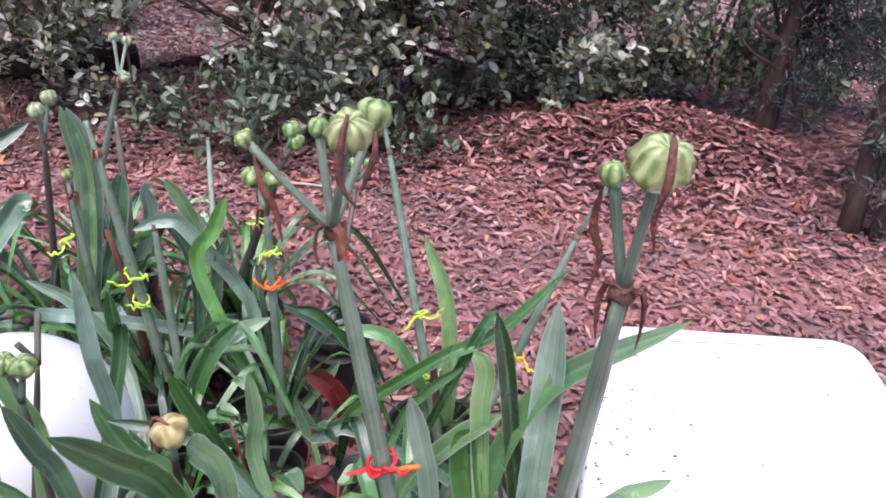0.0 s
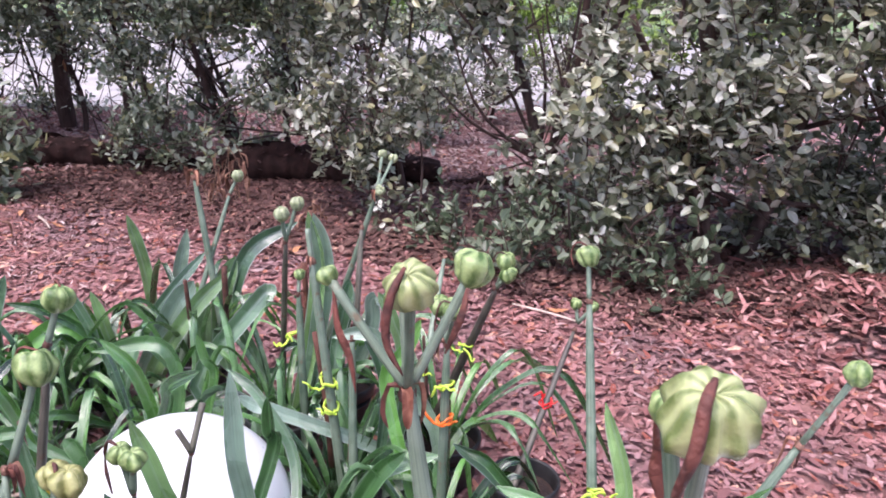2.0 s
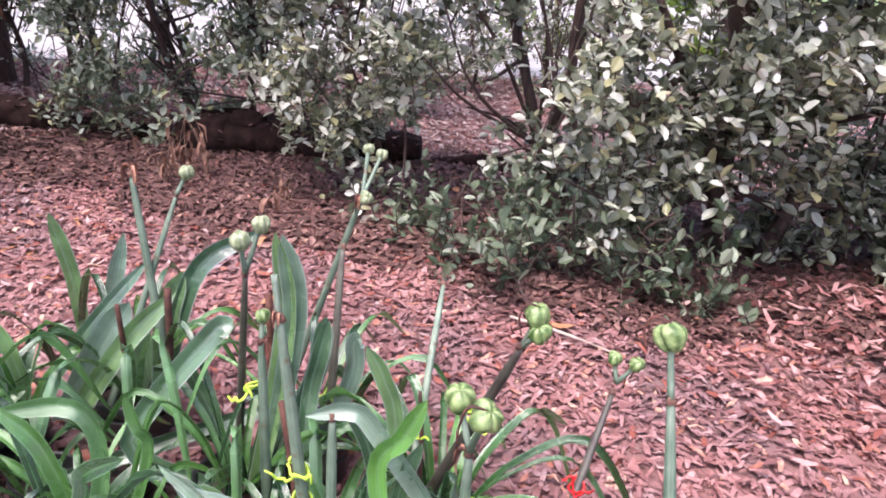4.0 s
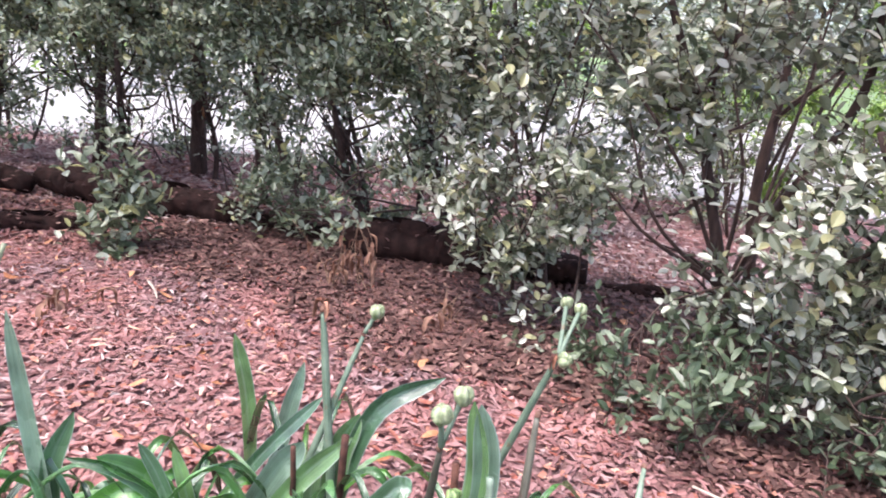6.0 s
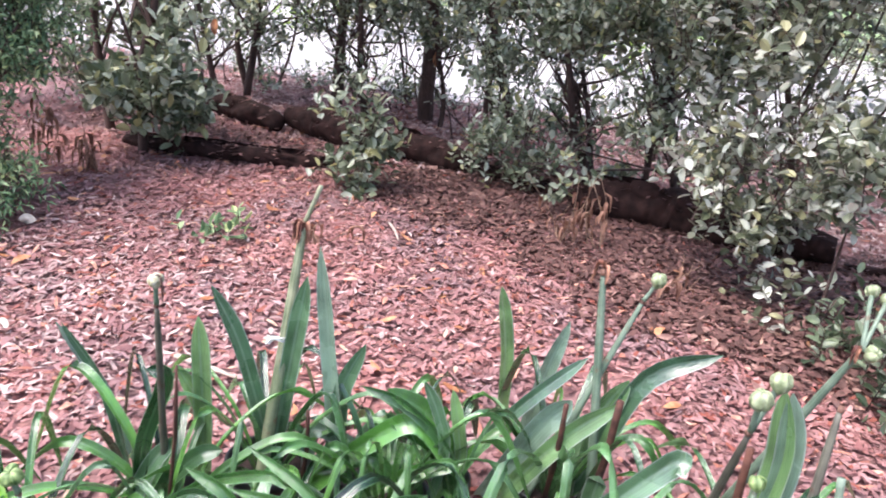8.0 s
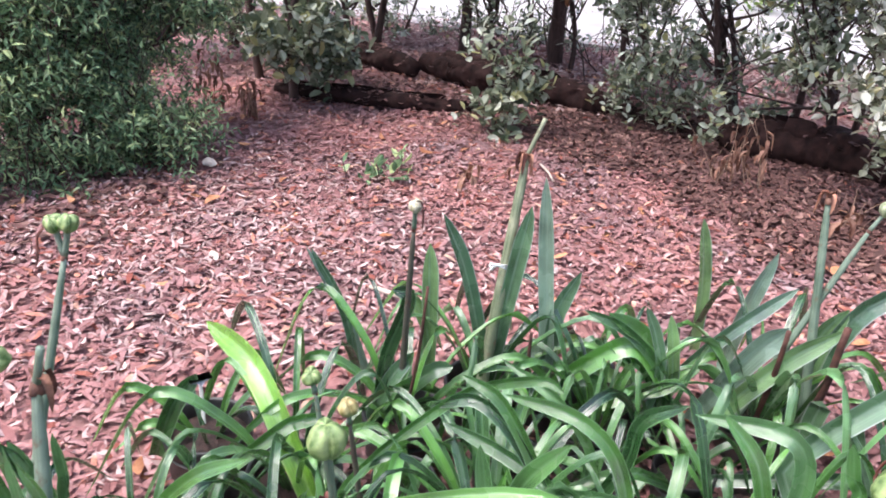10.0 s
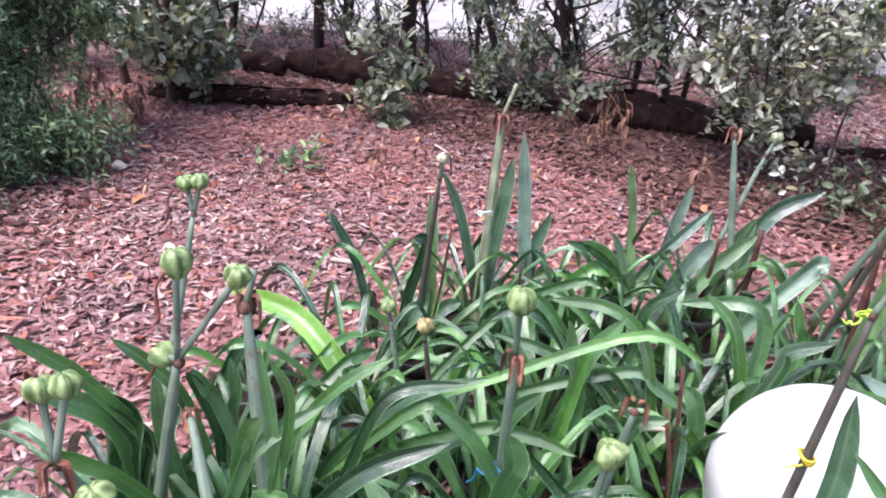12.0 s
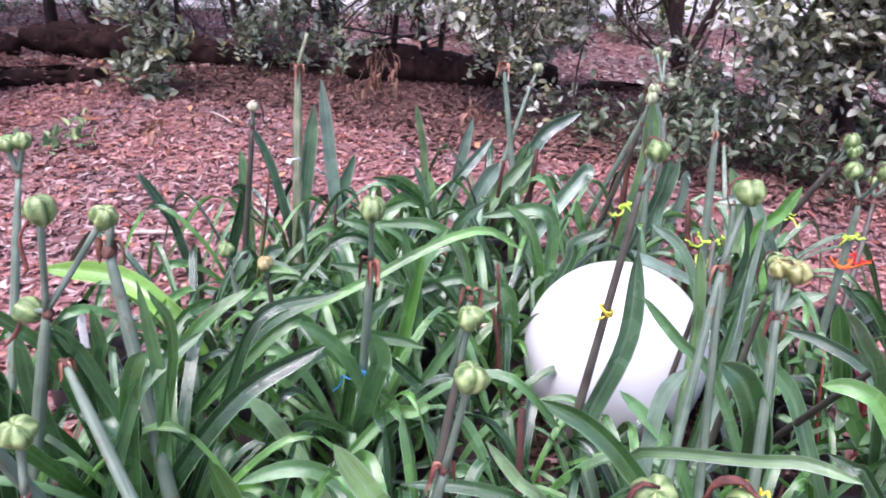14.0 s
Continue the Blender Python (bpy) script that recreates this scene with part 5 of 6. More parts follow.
blade((0.115, 0.667, 0.421), (0.102, 0.669, 0.508), (0.089, 0.672, 0.565), 0.0192, -101)
blade((0.082, 0.673, 0.414), (0.083, 0.673, 0.49), (0.069, 0.676, 0.514), 0.0222, -101, pale_leaf)
blade((0.076, 0.674, 0.303), (0.067, 0.676, 0.378), (0.071, 0.675, 0.411), 0.0326, -101)
blade((0.221, 0.621, 0.368), (0.244, 0.611, 0.397), (0.271, 0.6, 0.424), 0.0192, -113, pale_leaf)
s = scape((0.162, 0.635, 0.2), (0.153, 0.472, 0.712), 0.0105)
pods(s, (0.153, 0.472, 0.712), (0.155, 0.447, 0.812), r=0.0200, squash=0.80, wither=False, axis=(0.1, -0.36, 0.9), ribs=0.125, mat=pod_ribbed)
hang(s, (0.156, 0.437, 0.832), (0.155, 0.428, 0.827), (0.154, 0.423, 0.808), (0.150, 0.424, 0.787), (0.153, 0.423, 0.768), r=0.0025)
hang(s, (0.132, 0.485, 0.78), (0.133, 0.5, 0.757), (0.134, 0.502, 0.742), (0.141, 0.503, 0.719), (0.136, 0.506, 0.685), r=0.0023)
pods(s, (0.153, 0.472, 0.712), (0.137, 0.482, 0.79), r=0.010, wither=False)
bracts(s, (0.153, 0.468, 0.712), 5, 0.034, 1, wither_mat)
dead_stub((0.19, 0.64, 0.12), (0.19, 0.63, 0.33))
fill_leaves(9, seed=1)

amaryllis(0.0, 0.65, "potted amaryllis bearing a cluster of swollen seed pods")
blade((-0.191, 0.753, 0.262), (-0.188, 0.754, 0.344), (-0.192, 0.753, 0.413), 0.0192, -72, pale_leaf)
blade((-0.215, 0.764, 0.23), (-0.256, 0.747, 0.345), (-0.279, 0.739, 0.417), 0.0281, -68)
blade((0.03, 0.652, 0.331), (0.019, 0.651, 0.405), (0.005, 0.65, 0.473), 0.0222, -87, pale_leaf)
blade((-0.022, 0.849, 0.254), (0.023, 0.851, 0.324), (0.067, 0.853, 0.363), 0.0148, -88)
blade((-0.07, 0.851, 0.249), (-0.132, 0.843, 0.242), (-0.159, 0.839, 0.313), 0.0252, -82, pale_leaf)
s = scape((0.014, 0.628, 0.2), (-0.065, 0.623, 0.672), 0.010)
pods(s, (-0.065, 0.623, 0.672), (-0.043, 0.581, 0.776), r=0.0175, wither=False, squash=0.8, axis=(0.05, -0.5, 0.8), ribs=0.125, mat=pod_ribbed)
pods(s, (-0.065, 0.623, 0.672), (-0.031, 0.659, 0.766), r=0.0165, wither=False)
hang(s, (-0.043, 0.572, 0.792), (-0.046, 0.56, 0.775), (-0.048, 0.558, 0.745), (-0.036, 0.56, 0.722), r=0.0028)
hang(s, (-0.03, 0.645, 0.755), (-0.03, 0.637, 0.735), (-0.041, 0.635, 0.703), r=0.0028)
hang(s, (-0.128, 0.618, 0.745), (-0.122, 0.614, 0.715), (-0.112, 0.615, 0.69), (-0.108, 0.617, 0.66), r=0.0028)
pods(s, (-0.065, 0.623, 0.672), (-0.135, 0.62, 0.752), (-0.075, 0.628, 0.762), r=0.0095, wither=False)
bracts(s, (-0.065, 0.618, 0.675), 3, 0.035, 2)
tie(s, (-0.0205, 0.626, 0.403), tie_red, 0.0125, 1, 0.03)
part("wire_tail", tube([(-0.012, 0.612, 0.404), (0.005, 0.61, 0.412), (0.02, 0.61, 0.415)], [0.0022, 0.0026, 0.002], 6, 12, 1, 0.5), tie_orange, s)
s = scape((-0.285, 0.73, 0.2), (-0.225, 0.60, 0.42), 0.006, purple_scape)
pods(s, (-0.225, 0.60, 0.42), (-0.214, 0.575, 0.477), r=0.0175, mat=pod_tan, wither=True, squash=0.9, ribs=0.04)
fill_leaves(12, seed=2)

amaryllis(0.03, 1.04, "potted amaryllis with a tall single-podded stalk")
blade((0.054, 1.04, 0.178), (0.044, 1.04, 0.343), (0.004, 1.04, 0.465), 0.0255, -90, pale_leaf)
blade((0.028, 0.955, 0.296), (0.117, 0.949, 0.356), (0.208, 0.942, 0.472), 0.0204, -94)
blade((0.003, 1.005, 0.214), (-0.043, 1.001, 0.301), (-0.121, 0.994, 0.322), 0.0221, -85)
blade((-0.015, 1.04, 0.063), (0.056, 1.04, 0.224), (0.082, 1.04, 0.26), 0.0238, -90, pale_leaf)
blade((0.075, 0.95, 0.312), (0.101, 0.95, 0.373), (0.119, 0.95, 0.389), 0.017, -90)
blade((-0.39, 1.166, 0.309), (-0.359, 1.171, 0.387), (-0.334, 1.176, 0.449), 0.0255, -80)
s = scape((0.02, 1.021, 0.2), (-0.062, 1.172, 0.545), 0.008)
pods(s, (-0.062, 1.172, 0.545), (-0.076, 1.198, 0.602), r=0.019)
tie(s, (0.004, 1.05, 0.318), tie_lime, 0.011, 3)
tie(s, (0.018, 1.03, 0.21), tie_lime, 0.011, 4, 0.02)
s = scape((0.10, 0.93, 0.2), (0.233, 1.05, 0.47), 0.008)
pods(s, (0.233, 1.05, 0.47), (0.273, 1.043, 0.578), r=0.017, wither=False)
bracts(s, (0.233, 1.05, 0.47), 3, 0.04, 4)
tie(s, (0.15, 0.975, 0.30), tie_yellow, 0.011, 5)
dead_stub((0.035, 1.0, 0.12), (0.022, 1.0, 0.27))
fill_leaves(5, (0.12, 0.22), (0.06, 0.14), seed=3)

amaryllis(-0.165, 1.26, "thinly leaved amaryllis in a black pot", 0.064, 0.155)
s = scape((-0.178, 1.28, 0.15), (-0.155, 1.48, 0.35), 0.007, purple_scape)
pods(s, (-0.155, 1.50, 0.355), (-0.130, 1.50, 0.395), (-0.165, 1.51, 0.39), r=0.013)
tie(s, (-0.168, 1.37, 0.24), tie_red, 0.010, 6, 0.04)

amaryllis(-0.25, 1.08, "potted amaryllis marked with a bright orange wire")
blade((-0.376, 1.046, 0.147), (-0.333, 1.057, 0.234), (-0.247, 1.081, 0.277), 0.0306, -75, pale_leaf)
blade((-0.102, 1.12, 0.168), (-0.166, 1.103, 0.27), (-0.21, 1.091, 0.292), 0.0204, -75)
blade((-0.221, 1.088, 0.06), (-0.18, 1.099, 0.118), (-0.141, 1.11, 0.174), 0.0204, -75, pale_leaf)
blade((-0.374, 1.021, 0.124), (-0.339, 1.038, 0.227), (-0.294, 1.059, 0.281), 0.0289, -65)
blade((-0.083, 1.159, 0.126), (-0.175, 1.116, 0.25), (-0.229, 1.09, 0.298), 0.0221, -65, pale_leaf)
blade((-0.452, 0.984, 0.089), (-0.465, 0.978, 0.158), (-0.48, 0.971, 0.186), 0.0221, -65)
s = scape((-0.237, 1.07, 0.2), (-0.243, 1.083, 0.47), 0.008)
pods(s, (-0.243, 1.083, 0.47), (-0.221, 1.052, 0.539), (-0.265, 1.098, 0.519), r=0.018)
tie(s, (-0.238, 1.073, 0.345), tie_orange, 0.011, 7, 0.03)
tie(s, (-0.24, 1.08, 0.40), tie_lime, 0.011, 8, 0.025)
bracts(s, (-0.243, 1.08, 0.47), 2, 0.03, 5)
fill_leaves(9, (0.14, 0.26), (0.06, 0.18), seed=4)

amaryllis(-0.38, 1.38, "potted amaryllis with a leaning purple-tinged stalk")
s = scape((-0.374, 1.382, 0.2), (-0.27, 1.345, 0.46), 0.009, purple_scape)
pods(s, (-0.27, 1.345, 0.46), (-0.253, 1.338, 0.515), (-0.245, 1.33, 0.495), r=0.0175)
tie(s, (-0.33, 1.36, 0.32), tie_lime, 0.012, 9, 0.03)
s = scape((-0.44, 1.403, 0.2), (-0.504, 1.622, 0.388), 0.007)
tie(s, (-0.445, 1.41, 0.21), tie_lime, 0.011, 10, 0.03)
dead_stub((-0.42, 1.38, 0.12), (-0.44, 1.40, 0.30), 0.004)
fill_leaves(13, seed=5)

amaryllis(-0.48, 1.15, "potted amaryllis with a cut-off stalk tied in lime wire")
blade((-0.995, 1.181, 0.065), (-0.849, 1.334, 0.113), (-0.731, 1.456, 0.146), 0.0289, -44, pale_leaf)
blade((-0.593, 1.137, 0.152), (-0.614, 1.123, 0.22), (-0.655, 1.097, 0.246), 0.0221, -57, pale_leaf)
blade((-0.404, 1.185, 0.252), (-0.412, 1.181, 0.345), (-0.443, 1.167, 0.413), 0.0221, -65, pale_leaf)
blade((-0.386, 1.193, 0.2), (-0.368, 1.202, 0.303), (-0.35, 1.21, 0.358), 0.0238, -65, pale_leaf)
blade((-0.4, 1.178, 0.375), (-0.432, 1.16, 0.409), (-0.479, 1.133, 0.4), 0.0255, -60, pale_leaf)
blade((-0.429, 1.296, 0.286), (-0.449, 1.288, 0.379), (-0.474, 1.277, 0.432), 0.0255, -67, pale_leaf)
blade((-0.611, 1.343, 0.251), (-0.598, 1.351, 0.334), (-0.586, 1.359, 0.404), 0.0289, -59, pale_leaf)
blade((-0.566, 1.092, 0.251), (-0.597, 1.071, 0.266), (-0.623, 1.053, 0.288), 0.0238, -56, pale_leaf)
s = scape((-0.476, 1.139, 0.2), (-0.512, 1.125, 0.535), 0.009)
stump(s, (-0.512, 1.125, 0.535), (-0.522, 1.13, 0.585))
bracts(s, (-0.512, 1.125, 0.54), 3, 0.018, 6)
tie(s, (-0.49, 1.135, 0.31), tie_lime, 0.012, 11, 0.035)
tie(s, (-0.485, 1.137, 0.26), tie_lime, 0.012, 12, 0.03)
s = scape((-0.43, 1.12, 0.2), (-0.45, 1.15, 0.40), 0.008)
dead_stub((-0.50, 1.16, 0.12), (-0.54, 1.17, 0.38))
fill_leaves(13, seed=6)

amaryllis(-0.68, 1.46, "potted amaryllis with tall slanting podded stalks")
s = scape((-0.792, 1.623, 0.2), (-0.685, 1.63, 0.515), 0.008)
pods(s, (-0.685, 1.63, 0.515), (-0.725, 1.72, 0.58), (-0.703, 1.735, 0.57), (-0.66, 1.60, 0.525), r=0.0140, wither=False, mat=pod_pale)
bracts(s, (-0.685, 1.63, 0.515), 2, 0.03, 7)
s = scape((-0.618, 1.423, 0.2), (-0.65, 1.505, 0.467), 0.008, purple_scape)
tie(s, (-0.62, 1.43, 0.22), tie_lime, 0.012, 13, 0.03)
fill_leaves(8, seed=7)

amaryllis(-0.72, 1.30, "potted amaryllis with paired round green pods")
blade((-0.654, 1.355, 0.335), (-0.649, 1.358, 0.435), (-0.664, 1.347, 0.534), 0.0391, -53, pale_leaf)
blade((-0.668, 1.342, 0.264), (-0.655, 1.351, 0.424), (-0.671, 1.34, 0.539), 0.0391, -55, pale_leaf)
blade((-0.573, 1.408, 0.268), (-0.568, 1.411, 0.341), (-0.558, 1.418, 0.352), 0.0345, -55, pale_leaf)
blade((-0.624, 1.372, 0.266), (-0.611, 1.381, 0.339), (-0.606, 1.384, 0.394), 0.0345, -55, pale_leaf)
blade((-0.809, 1.342, 0.315), (-0.788, 1.36, 0.334), (-0.778, 1.368, 0.333), 0.0391, -50, pale_leaf)
blade((-0.838, 1.361, 0.165), (-0.854, 1.347, 0.221), (-0.86, 1.341, 0.25), 0.0253, -48, pale_leaf)
s = scape((-0.743, 1.337, 0.2), (-0.67, 1.265, 0.50), 0.007, purple_scape)
pods(s, (-0.67, 1.265, 0.50), (-0.662, 1.292, 0.568), (-0.66, 1.242, 0.560), r=0.0140, mat=pod_pale)
s = scape((-0.62, 1.24, 0.2), (-0.64, 1.26, 0.40), 0.0085)
bracts(s, (-0.64, 1.26, 0.40), 3, 0.03, 8)
pods(s, (-0.64, 1.26, 0.40), (-0.645, 1.27, 0.435), r=0.013, wither=False)
tie(s, (-0.68, 1.29, 0.29), tie_lime, 0.012, 14, 0.035)
dead_stub((-0.70, 1.36, 0.12), (-0.70, 1.36, 0.42), 0.007)
fill_leaves(9, seed=8)

amaryllis(-1.05, 1.40, "potted amaryllis with broad arching green leaves")
blade((-1.282, 1.492, 0.077), (-1.29, 1.482, 0.254), (-1.309, 1.459, 0.399), 0.0345, -40, pale_leaf)
blade((-1.186, 1.466, 0.113), (-1.173, 1.481, 0.255), (-1.153, 1.502, 0.378), 0.0345, -42, pale_leaf)
blade((-1.232, 1.31, 0.043), (-1.16, 1.4, 0.205), (-1.087, 1.491, 0.333), 0.0276, -39, pale_leaf)
blade((-1.116, 1.281, 0.074), (-1.065, 1.342, 0.231), (-1.029, 1.385, 0.304), 0.0506, -40, pale_leaf)
blade((-1.068, 1.279, 0.109), (-1.005, 1.351, 0.25), (-0.947, 1.418, 0.334), 0.0391, -41, pale_leaf)
blade((-1.012, 1.439, 0.131), (-0.961, 1.49, 0.347), (-0.873, 1.579, 0.422), 0.0391, -45, pale_leaf)
blade((-1.012, 1.439, 0.131), (-1.003, 1.448, 0.266), (-0.979, 1.472, 0.347), 0.0506, -45, pale_leaf)
blade((-0.917, 1.345, 0.226), (-0.92, 1.342, 0.174), (-0.909, 1.354, 0.113), 0.0345, -41, pale_leaf)
blade((-1.029, 1.421, 0.057), (-1.034, 1.416, 0.159), (-1.031, 1.419, 0.232), 0.0391, -45, pale_leaf)
s = scape((-0.985, 1.418, 0.2), (-1.058, 1.441, 0.535), 0.009)
bracts(s, (-1.058, 1.441, 0.545), 6, 0.034, 9, bract_mat)
s = scape((-1.045, 1.388, 0.2), (-0.995, 1.485, 0.495), 0.007)
pods(s, (-0.995, 1.485, 0.495), (-0.986, 1.504, 0.534), r=0.0140, wither=False, mat=pod_pale)
dead_stub((-1.03, 1.36, 0.1), (-1.0, 1.33, 0.33), 0.005)
dead_stub((-0.95, 1.38, 0.1), (-0.93, 1.38, 0.36), 0.007)
fill_leaves(8, seed=9)

# ---- plants at the open end of the bed ----
amaryllis(-1.39, 0.98, "potted amaryllis with a thick tall cut stalk tied in white wire")
blade((-1.332, 1.087, 0.113), (-1.344, 1.066, 0.358), (-1.354, 1.047, 0.535), 0.0299, -28, pale_leaf)
blade((-1.333, 1.086, 0.126), (-1.329, 1.094, 0.252), (-1.311, 1.127, 0.347), 0.0345, -28, pale_leaf)
blade((-1.383, 0.993, 0.168), (-1.371, 1.015, 0.358), (-1.363, 1.03, 0.479), 0.0345, -28, pale_leaf)
blade((-1.393, 0.975, 0.156), (-1.416, 0.933, 0.346), (-1.439, 0.89, 0.459), 0.0299, -28, pale_leaf)
blade((-1.444, 0.879, 0.032), (-1.446, 0.876, 0.254), (-1.449, 0.871, 0.4), 0.0322, -28, pale_leaf)
blade((-1.505, 0.767, 0.06), (-1.523, 0.734, 0.256), (-1.551, 0.681, 0.387), 0.0184, -28, pale_leaf)
blade((-1.453, 0.864, 0.045), (-1.445, 0.878, 0.195), (-1.466, 0.839, 0.306), 0.0299, -28, pale_leaf)
blade((-1.355, 1.044, 0.06), (-1.349, 1.057, 0.166), (-1.278, 1.187, 0.063), 0.0299, -28, pale_leaf)
blade((-1.347, 1.061, 0.075), (-1.275, 1.193, 0.116), (-1.207, 1.319, 0.014), 0.0299, -28, pale_leaf)
s = scape((-1.378, 0.977, 0.2), (-1.418, 1.051, 0.553), 0.0125, striped_scape)
stump(s, (-1.418, 1.051, 0.553), (-1.406, 1.074, 0.625))
bracts(s, (-1.418, 1.051, 0.555), 7, 0.036, 10)
tie(s, (-1.396, 0.993, 0.349), tie_white, 0.0145, 15, 0.014)
dead_stub((-1.30, 1.0, 0.1), (-1.29, 1.0, 0.26), 0.004)
fill_leaves(9, seed=10)

amaryllis(-1.20, 1.12, "low spreading amaryllis in a black pot")
blade((-1.225, 1.073, 0.199), (-1.168, 1.149, 0.254), (-1.117, 1.217, 0.14), 0.0374, -37)
blade((-1.134, 1.193, 0.2), (-1.182, 1.13, 0.287), (-1.23, 1.066, 0.322), 0.0198, -37)
blade((-1.137, 1.189, 0.199), (-1.149, 1.174, 0.28), (-1.166, 1.151, 0.34), 0.022, -37, pale_leaf)
blade((-1.184, 1.127, 0.106), (-1.212, 1.09, 0.177), (-1.271, 1.013, 0.133), 0.0286, -37)
blade((-1.221, 1.079, 0.102), (-1.15, 1.172, 0.161), (-1.114, 1.219, 0.178), 0.0308, -37)
blade((-1.139, 1.231, 0.152), (-1.143, 1.224, 0.234), (-1.152, 1.206, 0.315), 0.0242, -28, pale_leaf)
blade((-1.135, 1.237, 0.091), (-1.163, 1.187, 0.245), (-1.207, 1.104, 0.317), 0.0374, -28)
blade((-1.14, 1.229, 0.094), (-1.167, 1.178, 0.203), (-1.205, 1.108, 0.256), 0.033, -28)
fill_leaves(13, seed=11)

amaryllis(-1.38, 0.79, "potted amaryllis with one pale pod on a dark stalk")
blade((-1.4, 0.735, 0.102), (-1.389, 0.766, 0.178), (-1.376, 0.802, 0.223), 0.0299, -20, pale_leaf)
blade((-1.419, 0.707, 0.06), (-1.397, 0.753, 0.128), (-1.375, 0.801, 0.229), 0.0345, -25)
blade((-1.381, 0.789, 0.139), (-1.36, 0.833, 0.186), (-1.343, 0.868, 0.194), 0.0299, -25)
blade((-1.509, 0.779, 0.105), (-1.528, 0.734, 0.258), (-1.555, 0.673, 0.389), 0.0184, -23, pale_leaf)
blade((-1.397, 0.754, 0.213), (-1.381, 0.788, 0.336), (-1.393, 0.763, 0.358), 0.0276, -25)
s = scape((-1.385, 0.785, 0.2), (-1.33, 0.76, 0.50), 0.007, purple_scape)
pods(s, (-1.33, 0.76, 0.50), (-1.324, 0.757, 0.54), r=0.0130, mat=pod_cream)
dead_stub((-1.36, 0.78, 0.1), (-1.31, 0.78, 0.40), 0.003)
fill_leaves(9, seed=12)

amaryllis(-1.33, 0.55, "potted amaryllis with a ribbed yellow-green leaf")
blade((-1.335, 0.545, 0.15), (-1.47, 0.532, 0.235), (-1.665, 0.515, 0.215), 0.042, -55, fresh_leaf)
blade((-1.502, 0.367, 0.075), (-1.5, 0.403, 0.166), (-1.497, 0.447, 0.223), 0.0325, -4)
blade((-1.336, 0.526, 0.184), (-1.328, 0.559, 0.198), (-1.318, 0.599, 0.2), 0.025, -13)
s = scape((-1.21, 0.56, 0.15), (-1.23, 0.545, 0.325), 0.0055)
pods(s, (-1.23, 0.545, 0.325), (-1.231, 0.54, 0.352), r=0.0155, wither=False)
s = scape((-1.16, 0.585, 0.15), (-1.172, 0.571, 0.30), 0.0055, purple_scape)
pods(s, (-1.172, 0.571, 0.30), (-1.173, 0.569, 0.328), r=0.0155, mat=pod_tan, wither=False)
fill_leaves(9, seed=13)

amaryllis(-1.51, 0.46, "black nursery pot with soil and a plant label")
part("plant_label", rounded_box(-1.512, -1.490, 0.452, 0.454, 0.12, 0.21, 0.0008), label_mat, plant)
fill_leaves(5, (0.12, 0.2), (0.05, 0.12), seed=14)

amaryllis(-0.93, 0.47, "potted amaryllis in the middle with a podded stalk and dry petals")
blade((-1.128, 0.306, 0.188), (-1.034, 0.375, 0.346), (-0.942, 0.442, 0.4), 0.0176, -54)
blade((-1.13, 0.706, 0.313), (-1.019, 0.767, 0.403), (-0.982, 0.788, 0.398), 0.016, -61)
blade((-1.022, 0.415, 0.23), (-0.961, 0.452, 0.297), (-0.923, 0.474, 0.319), 0.0208, -59)
blade((-0.968, 0.59, 0.06), (-0.937, 0.607, 0.153), (-0.899, 0.628, 0.406), 0.0208, -62)
blade((-0.813, 0.54, 0.17), (-0.856, 0.514, 0.225), (-0.898, 0.489, 0.278), 0.0192, -59)
blade((-0.914, 0.484, 0.41), (-0.799, 0.58, 0.474), (-0.737, 0.633, 0.435), 0.0135, -50)
blade((-0.951, 0.686, 0.207), (-0.941, 0.693, 0.315), (-0.899, 0.725, 0.402), 0.0272, -54)
blade((-0.909, 0.63, 0.283), (-0.922, 0.62, 0.358), (-0.932, 0.613, 0.424), 0.0192, -54)
blade((-0.937, 0.464, 0.264), (-0.924, 0.475, 0.332), (-0.894, 0.501, 0.374), 0.024, -50)
blade((-0.965, 0.43, 0.30), (-1.007, 0.392, 0.35), (-1.109, 0.281, 0.209), 0.0192, -43)
blade((-0.92, 0.43, 0.277), (-0.947, 0.403, 0.336), (-0.976, 0.374, 0.371), 0.0192, -45)
blade((-0.967, 0.443, 0.302), (-0.9, 0.491, 0.304), (-0.845, 0.531, 0.279), 0.0192, -54)
blade((-0.881, 0.415, 0.27), (-0.871, 0.421, 0.312), (-0.882, 0.413, 0.359), 0.0352, -53)
blade((-0.808, 0.572, 0.295), (-0.788, 0.583, 0.338), (-0.756, 0.6, 0.354), 0.0192, -62)
s = scape((-0.924, 0.466, 0.2), (-0.884, 0.41, 0.475), 0.0075)
pods(s, (-0.884, 0.41, 0.475), (-0.879, 0.401, 0.555), r=0.0175, wither=False)
bracts(s, (-0.884, 0.41, 0.475), 5, 0.032, 11)
tie(s, (-0.915, 0.452, 0.26), tie_blue, 0.011, 16, 0.05)
s = scape((-0.83, 0.58, 0.14), (-0.79, 0.563, 0.37), 0.007)
bracts(s, (-0.79, 0.563, 0.38), 3, 0.035, 12)
fill_leaves(20, seed=15)

amaryllis(-1.06, 0.75, "leafy potted amaryllis without stalks")
blade((-0.932, 0.832, 0.24), (-0.881, 0.865, 0.212), (-0.809, 0.911, 0.158), 0.0213, -57)
blade((-0.961, 0.813, 0.2), (-1.04, 0.763, 0.253), (-1.132, 0.704, 0.28), 0.0213, -57)
blade((-0.969, 0.915, 0.221), (-0.956, 0.922, 0.318), (-0.905, 0.947, 0.374), 0.0213, -64)
